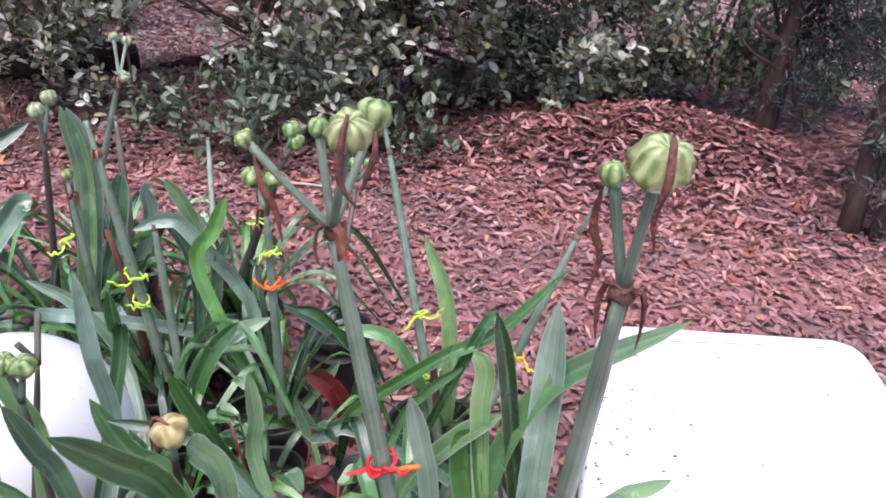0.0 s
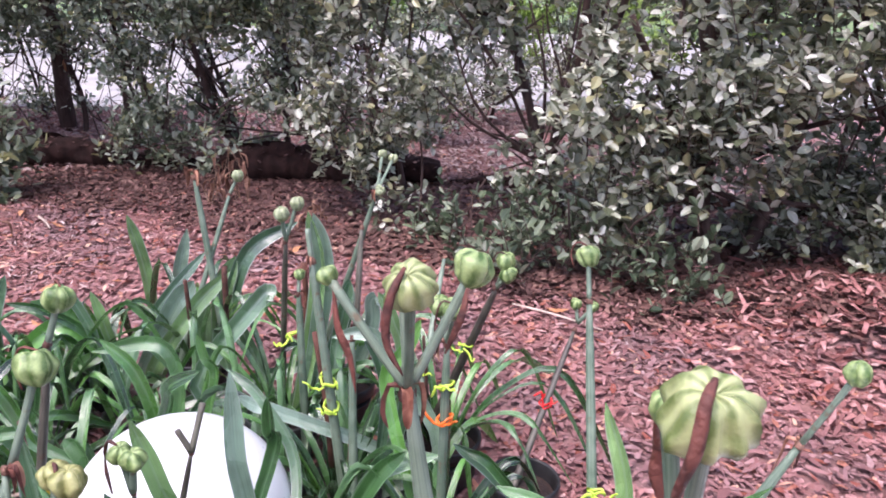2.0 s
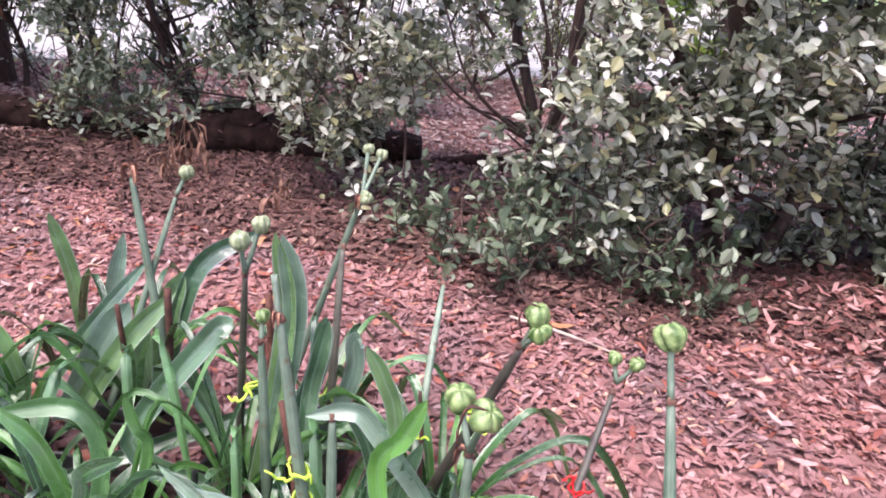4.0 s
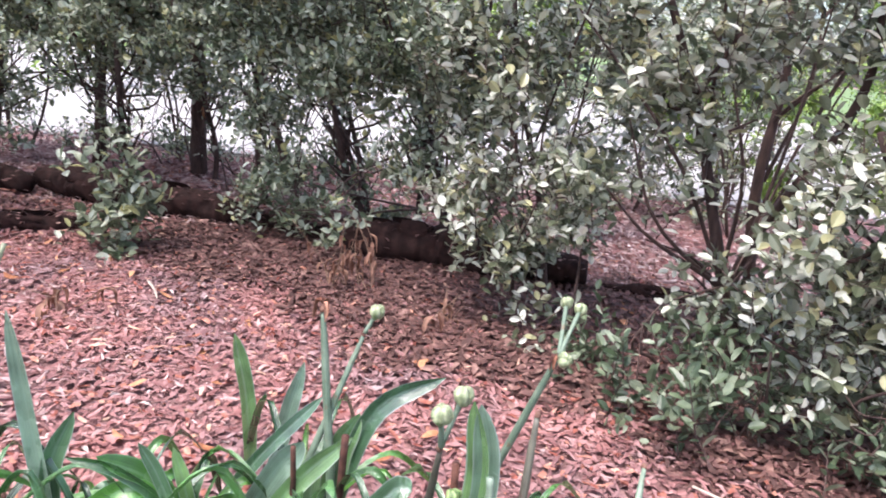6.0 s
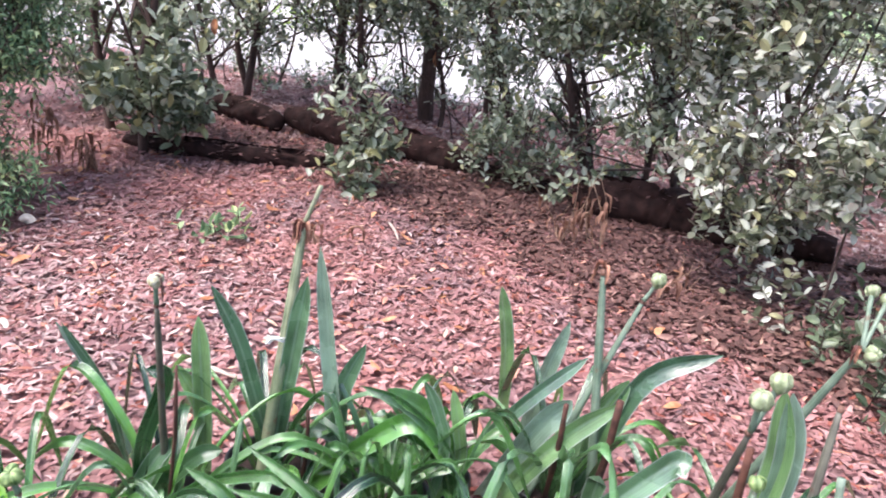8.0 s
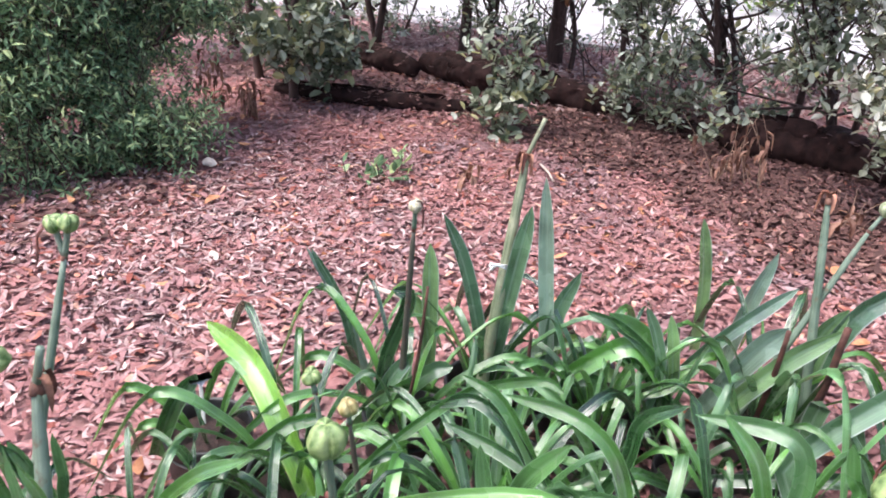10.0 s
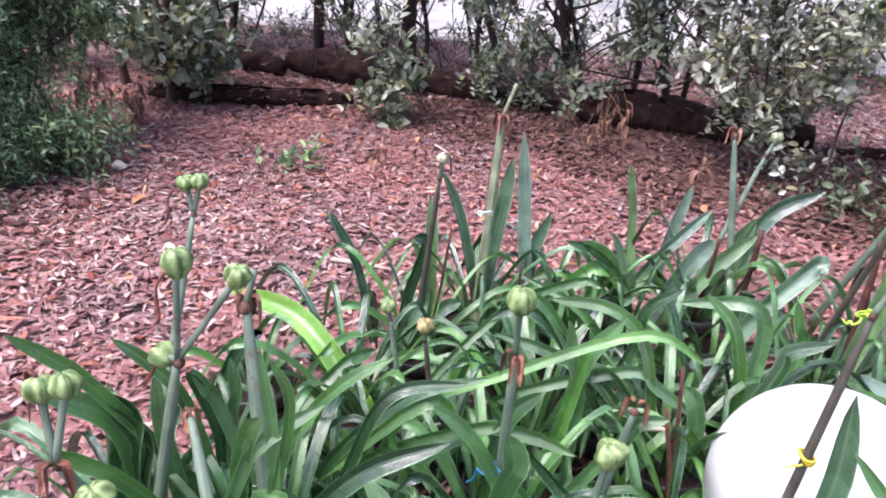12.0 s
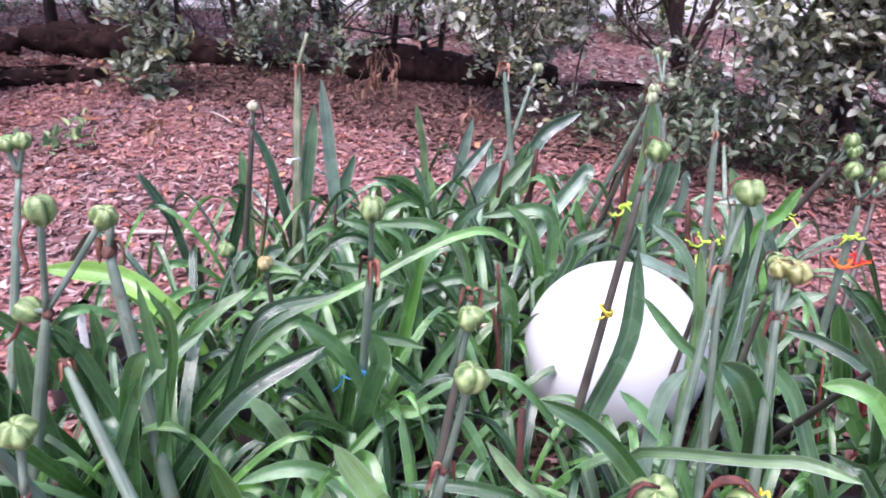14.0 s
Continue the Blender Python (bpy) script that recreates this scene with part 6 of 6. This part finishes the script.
blade((-0.994, 0.792, 0.205), (-1.056, 0.753, 0.339), (-1.114, 0.715, 0.372), 0.0197, -57)
blade((-1.007, 0.907, 0.194), (-1.061, 0.874, 0.291), (-1.153, 0.817, 0.344), 0.018, -58)
blade((-1.016, 0.778, 0.258), (-1.087, 0.733, 0.334), (-1.15, 0.692, 0.3), 0.0197, -57)
blade((-0.908, 0.847, 0.28), (-0.964, 0.811, 0.356), (-1.058, 0.751, 0.361), 0.0213, -57)
fill_leaves(16, (0.18, 0.36), (0.12, 0.26), seed=16)

amaryllis(-0.85, 0.88, "leafy potted amaryllis beside the white globe")
blade((-0.797, 1.038, 0.131), (-0.826, 1.027, 0.284), (-0.886, 1.005, 0.352), 0.0244, -70)
blade((-0.793, 1.088, 0.206), (-0.816, 1.08, 0.323), (-0.947, 1.033, 0.298), 0.0278, -70)
blade((-0.811, 0.894, 0.135), (-0.822, 0.89, 0.201), (-0.845, 0.882, 0.231), 0.0313, -70)
blade((-0.732, 1.118, 0.247), (-0.746, 1.114, 0.301), (-0.76, 1.111, 0.35), 0.0191, -75)
blade((-0.736, 1.004, 0.25), (-0.729, 1.005, 0.298), (-0.668, 1.02, 0.339), 0.0261, -76)
blade((-0.783, 0.903, 0.06), (-0.82, 0.89, 0.093), (-0.87, 0.873, 0.139), 0.0244, -71)
blade((-0.865, 0.875, 0.085), (-0.926, 0.854, 0.13), (-1.005, 0.827, 0.117), 0.0209, -71)
part("dry_straw", tube([(-0.93, 0.80, 0.13), (-0.87, 0.86, 0.137), (-0.80, 0.916, 0.134)], [0.005, 0.0055, 0.0045], 7, 8, 0.8, 0.25), wood_mat, plant, "pale straw stalk caught in the leaves")
dead_stub((-0.76, 0.72, 0.05), (-0.80, 0.70, 0.30), 0.0042)
dead_stub((-0.80, 0.79, 0.05), (-0.825, 0.80, 0.315), 0.0038)
fill_leaves(13, (0.18, 0.34), (0.10, 0.22), seed=17)

amaryllis(-1.05, 0.17, "potted amaryllis with a thick cut stalk")
blade((-1.048, 0.172, 0.219), (-1.045, 0.176, 0.375), (-1.052, 0.168, 0.513), 0.0154, -42)
blade((-1.046, 0.175, 0.208), (-0.981, 0.246, 0.328), (-0.906, 0.331, 0.378), 0.0256, -42)
blade((-1.081, 0.136, 0.24), (-1.068, 0.149, 0.311), (-1.073, 0.144, 0.365), 0.0218, -42)
blade((-1.185, 0.21, 0.304), (-1.18, 0.216, 0.36), (-1.184, 0.212, 0.415), 0.0166, -41)
blade((-0.853, 0.101, 0.276), (-0.869, 0.084, 0.333), (-0.882, 0.069, 0.399), 0.0243, -43)
blade((-1.055, 0.164, 0.221), (-1.031, 0.191, 0.423), (-1.045, 0.175, 0.498), 0.0128, -42)
blade((-1.066, 0.137, 0.328), (-1.05, 0.169, 0.386), (-1.02, 0.233, 0.42), 0.0192, -25)
blade((-1.027, 0.264, 0.279), (-0.993, 0.309, 0.407), (-0.934, 0.389, 0.42), 0.0166, -37)
blade((-1.067, 0.142, 0.324), (-1.06, 0.153, 0.396), (-1.053, 0.165, 0.418), 0.023, -31)
blade((-1.152, 0.288, 0.265), (-1.111, 0.337, 0.352), (-1.065, 0.391, 0.394), 0.0179, -40)
blade((-1.183, 0.199, 0.328), (-1.193, 0.183, 0.373), (-1.202, 0.169, 0.408), 0.0179, -33)
s = scape((-1.04, 0.167, 0.2), (-1.13, 0.205, 0.515), 0.011)
bracts(s, (-1.13, 0.205, 0.525), 3, 0.035, 13)
stump(s, (-1.13, 0.205, 0.515), (-1.125, 0.215, 0.56))
fill_leaves(16, seed=18)

amaryllis(-1.22, 0.10, "potted amaryllis with forked podded stalk and dark withered petals")
blade((-1.231, 0.083, 0.286), (-1.225, 0.092, 0.355), (-1.237, 0.073, 0.399), 0.0384, -32)
blade((-1.191, 0.146, 0.14), (-1.203, 0.127, 0.316), (-1.206, 0.123, 0.423), 0.0256, -32)
blade((-1.186, 0.155, 0.353), (-1.206, 0.123, 0.427), (-1.229, 0.086, 0.473), 0.0166, -32)
blade((-1.221, 0.097, 0.248), (-1.227, 0.074, 0.364), (-1.248, 0.003, 0.427), 0.032, -16)
blade((-1.223, 0.09, 0.241), (-1.219, 0.103, 0.32), (-1.228, 0.071, 0.386), 0.0282, -16)
blade((-1.231, 0.063, 0.409), (-1.243, 0.021, 0.468), (-1.253, -0.015, 0.507), 0.0179, -16)
blade((-1.193, 0.196, 0.269), (-1.198, 0.177, 0.367), (-1.203, 0.161, 0.406), 0.0166, -16)
blade((-1.14, 0.056, 0.322), (-1.149, 0.007, 0.385), (-1.154, -0.025, 0.414), 0.0192, -10)
s = scape((-1.208, 0.104, 0.2), (-1.149, 0.124, 0.466), 0.0095)
pods(s, (-1.149, 0.124, 0.466), (-1.127, 0.121, 0.598), (-1.095, 0.174, 0.577), (-1.178, 0.122, 0.460), r=0.0168, wither=False)
hang(s, (-1.133, 0.115, 0.590), (-1.142, 0.105, 0.567), (-1.137, 0.102, 0.535), (-1.143, 0.096, 0.523), r=0.0028)
hang(s, (-1.18, 0.115, 0.455), (-1.185, 0.108, 0.436), (-1.195, 0.096, 0.418), r=0.0025)
s = scape((-1.336, 0.175, 0.2), (-1.345, 0.268, 0.55), 0.0075)
pods(s, (-1.345, 0.268, 0.55), (-1.350, 0.262, 0.592), (-1.338, 0.277, 0.595), r=0.0138, wither=False)
hang(s, (-1.356, 0.252, 0.586), (-1.365, 0.244, 0.572), (-1.364, 0.240, 0.545), (-1.372, 0.236, 0.528), r=0.0026)
fill_leaves(14, seed=19)

amaryllis(-1.02, -0.12, "potted amaryllis with clustered green pods at the bed's near end")
s = scape((-1.10, 0.063, 0.2), (-1.06, -0.047, 0.475), 0.010)
pods(s, (-1.05, -0.05, 0.48), (-1.068, -0.046, 0.549), (-1.052, -0.030, 0.554), r=0.0148)
bracts(s, (-1.05, -0.05, 0.48), 3, 0.03, 14)
s = scape((-0.92, 0.048, 0.2), (-1.141, 0.129, 0.396), 0.0085)
bracts(s, (-1.141, 0.129, 0.396), 4, 0.022, 19, bract_mat)
s = scape((-0.97, -0.09, 0.2), (-0.99, -0.05, 0.41), 0.0065)
pods(s, (-0.99, -0.05, 0.41), (-0.996, -0.04, 0.469), r=0.0175, wither=False)
fill_leaves(13, seed=20)

amaryllis(-0.70, 0.18, "potted amaryllis with two podded stalks close to the path")
blade((-0.726, 0.197, 0.257), (-0.761, 0.179, 0.321), (-0.794, 0.162, 0.384), 0.0282, -63, pale_leaf)
blade((-0.819, 0.239, 0.252), (-0.875, 0.205, 0.284), (-0.934, 0.17, 0.262), 0.0218, -59)
blade((-0.582, 0.271, 0.279), (-0.652, 0.235, 0.322), (-0.728, 0.196, 0.328), 0.0166, -63)
blade((-0.576, 0.274, 0.28), (-0.611, 0.256, 0.334), (-0.647, 0.238, 0.389), 0.0141, -63, pale_leaf)
blade((-0.769, 0.138, 0.289), (-0.725, 0.165, 0.315), (-0.681, 0.193, 0.306), 0.0192, -58)
blade((-0.846, 0.37, 0.243), (-0.802, 0.39, 0.269), (-0.78, 0.4, 0.281), 0.0179, -65)
blade((-0.937, 0.299, 0.21), (-0.964, 0.283, 0.269), (-0.99, 0.268, 0.307), 0.023, -60, pale_leaf)
s = scape((-0.689, 0.119, 0.2), (-0.655, 0.136, 0.43), 0.008)
pods(s, (-0.655, 0.136, 0.43), (-0.640, 0.143, 0.535), r=0.0165, wither=False)
bracts(s, (-0.655, 0.136, 0.43), 3, 0.03, 15)
s = scape((-0.73, 0.29, 0.18), (-0.72, 0.335, 0.40), 0.007, purple_scape)
pods(s, (-0.72, 0.335, 0.40), (-0.715, 0.345, 0.469), r=0.017, wither=False)
dead_stub((-0.60, 0.25, 0.1), (-0.62, 0.27, 0.42), 0.005)
fill_leaves(16, seed=21)

amaryllis(-0.47, 0.50, "potted amaryllis in front of the white globe with several stalks")
blade((-0.598, 0.632, 0.13), (-0.558, 0.637, 0.322), (-0.566, 0.636, 0.477), 0.0323, -83, pale_leaf)
blade((-0.413, 0.648, 0.277), (-0.486, 0.641, 0.345), (-0.549, 0.636, 0.406), 0.0171, -85)
blade((-0.448, 0.501, 0.237), (-0.493, 0.498, 0.289), (-0.541, 0.495, 0.327), 0.019, -87)
blade((-0.488, 0.498, 0.22), (-0.486, 0.499, 0.33), (-0.463, 0.5, 0.386), 0.0209, -87, pale_leaf)
blade((-0.491, 0.426, 0.248), (-0.56, 0.409, 0.319), (-0.626, 0.394, 0.348), 0.0266, -77)
blade((-0.400, 0.806, 0.237), (-0.404, 0.801, 0.394), (-0.404, 0.801, 0.513), 0.0285, -43, pale_leaf)
blade((-0.462, 0.749, 0.268), (-0.471, 0.737, 0.372), (-0.486, 0.718, 0.466), 0.0247, -38, pale_leaf)
blade((-0.356, 0.506, 0.277), (-0.386, 0.504, 0.376), (-0.425, 0.502, 0.407), 0.038, -87)
blade((-0.399, 0.864, 0.343), (-0.398, 0.864, 0.397), (-0.399, 0.864, 0.447), 0.0209, -88)
s = scape((-0.455, 0.41, 0.2), (-0.452, 0.55, 0.515), 0.0068)
pods(s, (-0.452, 0.553, 0.517), (-0.44, 0.585, 0.61), r=0.0205)
s = scape((-0.41, 0.50, 0.2), (-0.452, 0.545, 0.517), 0.0062)
bracts(s, (-0.452, 0.545, 0.517), 4, 0.03, 16)
s = scape((-0.611, 0.646, 0.2), (-0.585, 0.70, 0.55), 0.007, purple_scape)
pods(s, (-0.585, 0.70, 0.55), (-0.573, 0.712, 0.605), r=0.018)
tie(s, (-0.60, 0.67, 0.345), tie_yellow, 0.010, 17, 0.015)
s = scape((-0.486, 0.75, 0.2), (-0.465, 0.79, 0.385), 0.005, purple_scape)
stump(s, (-0.465, 0.79, 0.385), (-0.469, 0.82, 0.44), (-0.482, 0.785, 0.415))
fill_leaves(16, (0.14, 0.3), (0.05, 0.14), seed=22)

amaryllis(-0.33, 0.52, "potted amaryllis with yellowing pods and coiled dry petals")
blade((-0.361, 0.408, 0.345), (-0.31, 0.401, 0.366), (-0.256, 0.394, 0.365), 0.0168, -98, pale_leaf)
blade((-0.218, 0.541, 0.361), (-0.26, 0.544, 0.394), (-0.3, 0.548, 0.385), 0.0238, -95)
blade((-0.204, 0.691, 0.325), (-0.283, 0.698, 0.368), (-0.345, 0.704, 0.372), 0.0182, -96, pale_leaf)
blade((-0.209, 0.54, 0.263), (-0.234, 0.542, 0.279), (-0.267, 0.545, 0.288), 0.0182, -95)
blade((-0.461, 1.003, 0.214), (-0.52, 0.999, 0.335), (-0.587, 0.994, 0.379), 0.0196, -86, pale_leaf)
blade((-0.295, 0.747, 0.23), (-0.351, 0.75, 0.283), (-0.388, 0.752, 0.363), 0.028, -93)
blade((-0.354, 0.617, 0.342), (-0.369, 0.605, 0.415), (-0.382, 0.594, 0.482), 0.0238, -51, pale_leaf)
blade((-0.227, 0.588, 0.371), (-0.266, 0.56, 0.446), (-0.303, 0.532, 0.502), 0.0308, -54)
blade((-0.182, 0.61, 0.36), (-0.2, 0.599, 0.431), (-0.209, 0.594, 0.443), 0.028, -59, pale_leaf)
s = scape((-0.343, 0.47, 0.2), (-0.375, 0.535, 0.475), 0.0075)
pods(s, (-0.375, 0.535, 0.475), (-0.385, 0.548, 0.532), (-0.365, 0.548, 0.532), r=0.0155, mat=pod_dull)
tie(s, (-0.35, 0.48, 0.24), tie_yellow, 0.012, 18, 0.03)
bracts(s, (-0.375, 0.535, 0.475), 3, 0.03, 17)
s = scape((-0.40, 0.66, 0.2), (-0.385, 0.63, 0.46), 0.005, purple_scape)
pods(s, (-0.385, 0.63, 0.46), (-0.386, 0.621, 0.51), (-0.37, 0.622, 0.508), r=0.014)
fill_leaves(17, (0.14, 0.3), (0.05, 0.14), seed=23)

amaryllis(-0.42, 0.04, "potted amaryllis whose pods hang under curled red petals")
s = scape((-0.40, 0.05, 0.2), (-0.415, 0.02, 0.53), 0.0075, purple_scape)
pods(s, (-0.415, 0.02, 0.53), (-0.41, 0.018, 0.583), r=0.0175, wither=False)
hang(s, (-0.405, 0.02, 0.60), (-0.418, 0.026, 0.604), (-0.432, 0.028, 0.593), (-0.433, 0.03, 0.56), r=0.003)
s = scape((-0.48, 0.06, 0.2), (-0.475, 0.03, 0.51), 0.0075, purple_scape)
pods(s, (-0.475, 0.03, 0.51), (-0.465, 0.02, 0.575), r=0.0165)
fill_leaves(10, (0.14, 0.26), (0.06, 0.16), seed=24)

# ---- small pots added to fill the bed and darken its gaps ----
for k, (x, y, r) in enumerate(((-1.12, 0.42, 0.07), (-0.78, 0.63, 0.072), (-0.66, 0.48, 0.07), (-0.83, 0.29, 0.07), (-0.56, 0.31, 0.07), (-1.25, 0.28, 0.066), (-0.37, 0.93, 0.05), (-1.0, 0.93, 0.066), (-0.89, 1.12, 0.07), (-0.2, 0.63, 0.06), (-1.2, 0.9, 0.066))):
    amaryllis(x, y, "small low-leaved amaryllis in a black pot between larger plants", r, 0.10)
    fill_leaves(6, (0.12, 0.26), (0.06, 0.16), seed=60 + k)

# Further black pots are added wherever a gap would show pale mulch.
taken = [(ob.location.x, ob.location.y) for ob in bpy.data.objects if ob.name.startswith("potted_amaryllis")] + [(-0.60, 0.89), (-0.64, 0.86)]
g = np.random.default_rng(91)
for k in range(900):
    x, y = g.uniform(-1.36, -0.18), g.uniform(0.02, 1.28)
    if min((x - a) ** 2 + (y - c) ** 2 for a, c in taken) > 0.118 ** 2 and (x + 0.60) ** 2 + (y - 0.89) ** 2 > 0.26 ** 2 and y < 1.5 + 0.35 * x + 0.4:
        taken.append((x, y))
        amaryllis(x, y, "small low-leaved amaryllis in a black pot between larger plants", 0.055, 0.09)
        fill_leaves(3, (0.10, 0.2), (0.04, 0.13), seed=120 + k)

# ---- smaller pots and oddments ----
def empty_pot(x, y, r, h, label, mat, name="nursery_pot"):
    z = float(height(np.array(x), np.array(y)))
    ob = thing(name, (x, y, z), label, "pot", "small pots between the plants")
    part("wall", lathe([(r * 0.75, 0.0), (r * 0.8, 0.005), (r, h - 0.02), (r * 1.05, h - 0.018), (r * 1.05, h), (r * 0.97, h), (r * 0.78, 0.03)], (x, y, z), 28), mat, ob)
    part("soil", lathe([(r * 0.9, h - 0.035), (r * 0.5, h - 0.028), (0.0005, h - 0.026)], (x, y, z), 20, 0.03), soil_mat, ob)


empty_pot(-0.06, 0.86, 0.07, 0.14, "small black nursery pot with dark soil", pot_mat)


def dry_curl(x, y, z, r):
    ob = thing("dried_tendril", (x, y, z), "curled brown dried tendril lying on the white lid", "dry petal")
    part("curl", tube([(x + r * (1 - 0.06 * k) * math.cos(0.8 * k), y + r * (1 - 0.06 * k) * math.sin(0.8 * k), z + 0.003 + 0.0008 * k) for k in range(9)], [0.0015, 0.0026, 0.0022, 0.001], 6, 28, 1, 0.3), wither_mat, ob)


dry_curl(0.306, 0.931, 0.338, 0.011)


def stick(a, b, r):
    ob = thing("bark_stick", a, "pale weathered stick lying on the mulch", "stick", "sticks on the mulch")
    a, b = np.array(a), np.array(b)
    part("wood", tube([a, (a + b) / 2 + np.array([0.01, 0, 0.004]), b], [r, r * 1.05, r * 0.6], 7, 8, 0.6, 0.3), wood_mat, ob)


stick((-1.95, 1.02, 0.03), (-1.78, 1.10, 0.035), 0.009)
stick((-2.55, 2.1, 0.03), (-2.38, 2.02, 0.03), 0.006)
stick((-0.55, 2.25, 0.03), (-0.25, 2.2, 0.03), 0.005)
shrub("weed_seedling", (-2.70, 1.46), "small dark-leaved weed growing through the mulch", [(-2.70, 1.46, 0.025, 0.11, 0.09, 0.012, 14)], [(-2.70, 1.46, 0.003, -2.70, 1.46, 0.03)], cedar_leaf, 31, per=3, length=0.055, ratio=0.5, category="weed", twig=0.04, limbs=0, shell=0.2)
for k, (x, y, L, turn) in enumerate([(-2.28, 0.71, 0.036, 20), (-3.02, 0.93, 0.05, 70), (-1.62, 2.05, 0.045, 140)]):
    spot = thing("fallen_leaf", (x, y, 0), "pale bleached leaf lying on the mulch", "leaf", "pale leaves on the mulch")
    d = np.array([math.cos(math.radians(turn)), math.sin(math.radians(turn)), 0]) * L / 2
    c = np.array([x, y, float(height(x, y)) + 0.034])
    part("blade", ribbon([c - d, c + np.array([0, 0, 0.006]), c + d], L * 0.75, turn + 90, 0.2, 9, 0.7, 80, 0.5), bleached_leaf, spot)


def broadleaf(x, y, seed):
    """A low weed with broad oval leaves, some red beneath."""
    g = np.random.default_rng(seed)
    ob = thing("broadleaf_weed", (x, y, 0), "low weed with broad bright green leaves", "weed")
    for k in range(7):
        a = g.uniform(0, 2 * math.pi)
        d = np.array([math.cos(a), math.sin(a), 0])
        r0, h = g.uniform(0.02, 0.09), g.uniform(0.14, 0.26)
        foot, e = np.array([x, y, 0.0]), np.array([x, y, 0]) + d * r0 + np.array([0, 0, h])
        part("stem", tube([foot, (foot + e) / 2 + d * 0.01, e], [0.0025, 0.002, 0.0015], 6, 6), red_stem if k % 3 == 0 else weed_leaf, ob)
        L = g.uniform(0.04, 0.07)
        pts = [e, e + d * L * 0.5 + np.array([0, 0, 0.008]), e + d * L + np.array([0, 0, -0.015])]
        part("leaf", ribbon(pts, L * 0.55, math.degrees(a) + 180, 0.12, 9, 0.75, g.uniform(-20, 20), 0.3), red_leaf if k in (2, 7) else weed_leaf, ob)


weed_leaf = strap_material("bright_weed_leaf", (0.03, 0.10, 0.025), (0.11, 0.25, 0.07), (0.18, 0.33, 0.13))
red_leaf = strap_material("red_weed_leaf", (0.15, 0.016, 0.018), (0.32, 0.05, 0.05), (0.32, 0.10, 0.09))
red_stem = plain("red_weed_stem", (0.30, 0.05, 0.04))
red_blade = thing("red_leaf", (-0.12, 1.08, 0.0), "broad dull-red dying leaf between the black pots", "leaf")
part("blade", ribbon([(-0.11, 1.085, 0.004), (-0.13, 1.078, 0.10), (-0.155, 1.068, 0.155), (-0.19, 1.055, 0.19)], 0.036, -70, 0.2, 11), red_leaf, red_blade)
broadleaf(-0.12, 0.74, 3)
broadleaf(-0.19, 0.86, 4)


def dry_weed(x, y, lean, n, seed, tall=0.36):
    """A dead weed: thin straw stalks with hanging brown leaves."""
    g = np.random.default_rng(seed)
    ob = thing("dry_weed", (x, y, 0), "dead weed stalks with hanging orange-brown leaves", "dead plant", "dead weeds by the logs")
    for k in range(n):
        e = np.array([x + lean[0] * tall + g.normal(0, 0.07), y + lean[1] * tall + g.normal(0, 0.05), tall * g.uniform(0.5, 1.0)])
        f = np.array([x + g.normal(0, 0.03), y + g.normal(0, 0.03), 0.0])
        m = (f + e) / 2 + g.normal(0, 0.03, 3)
        part("stalk", tube([f, m, e], [0.002, 0.0016, 0.0008], 5, 8), straw_mat, ob)
        for q in range(4):
            s = curve_through([f, m, e], 9)[3 + q]
            d = np.array([g.normal(), g.normal(), 0])
            d /= np.linalg.norm(d)
            L = g.uniform(0.04, 0.075)
            part("dead_leaf", ribbon([s, s + d * L * 0.4 + np.array([0, 0, -L * 0.2]), s + d * L * 0.5 + np.array([0, 0, -L])], L * 0.3, math.degrees(math.atan2(d[1], d[0])), 0.35, 6, 0.6, g.uniform(-60, 60), 0.4), dead_leaf_mat, ob)


for at, top, label in [((-4.01, 3.47, 0.43), 0.09, "orange dead leaf caught on the dark tree trunk"), ((-4.40, 2.2, 0.53), 0.085, "orange dead leaf hanging in the evergreen shrub"), ((-3.98, 3.2, 0.9), 0.07, "orange dead leaf caught in the young tree")]:
    leaf = thing("dead_leaf", at, label, "leaf", "orange leaves caught in the hedge")
    c = np.array(at)
    part("blade", ribbon([c + np.array([0, 0, top / 2]), c + np.array([0.012, -0.012, 0.0]), c + np.array([0.0, -0.004, -top / 2])], top * 0.5, -50, 0.35, 9, 0.7, 10, 0.4), orange_leaf, leaf)


straw_mat = plain("straw_stalk", (0.28, 0.18, 0.125), 0.8)
dead_leaf_mat = surface("hanging_dead_leaf", (0.12, 0.05, 0.032), (0.33, 0.18, 0.125), 0.65, 40, 4, 0.3, 150, "object", 0.6, transmit=0.2)
dry_weed(-2.1, 2.6, (0.1, 0.05), 6, 1)
dry_weed(-1.95, 2.72, (-0.2, -0.1), 5, 2)
dry_weed(-1.62, 2.66, (0.1, 0.0), 4, 3, 0.22)
dry_weed(-3.75, 1.15, (0.1, 0.1), 7, 4, 0.4)
dry_weed(-3.6, 1.3, (0.2, 0.0), 6, 5, 0.3)
dry_weed(-2.5, 1.75, (0.2, 0.1), 4, 6, 0.14)
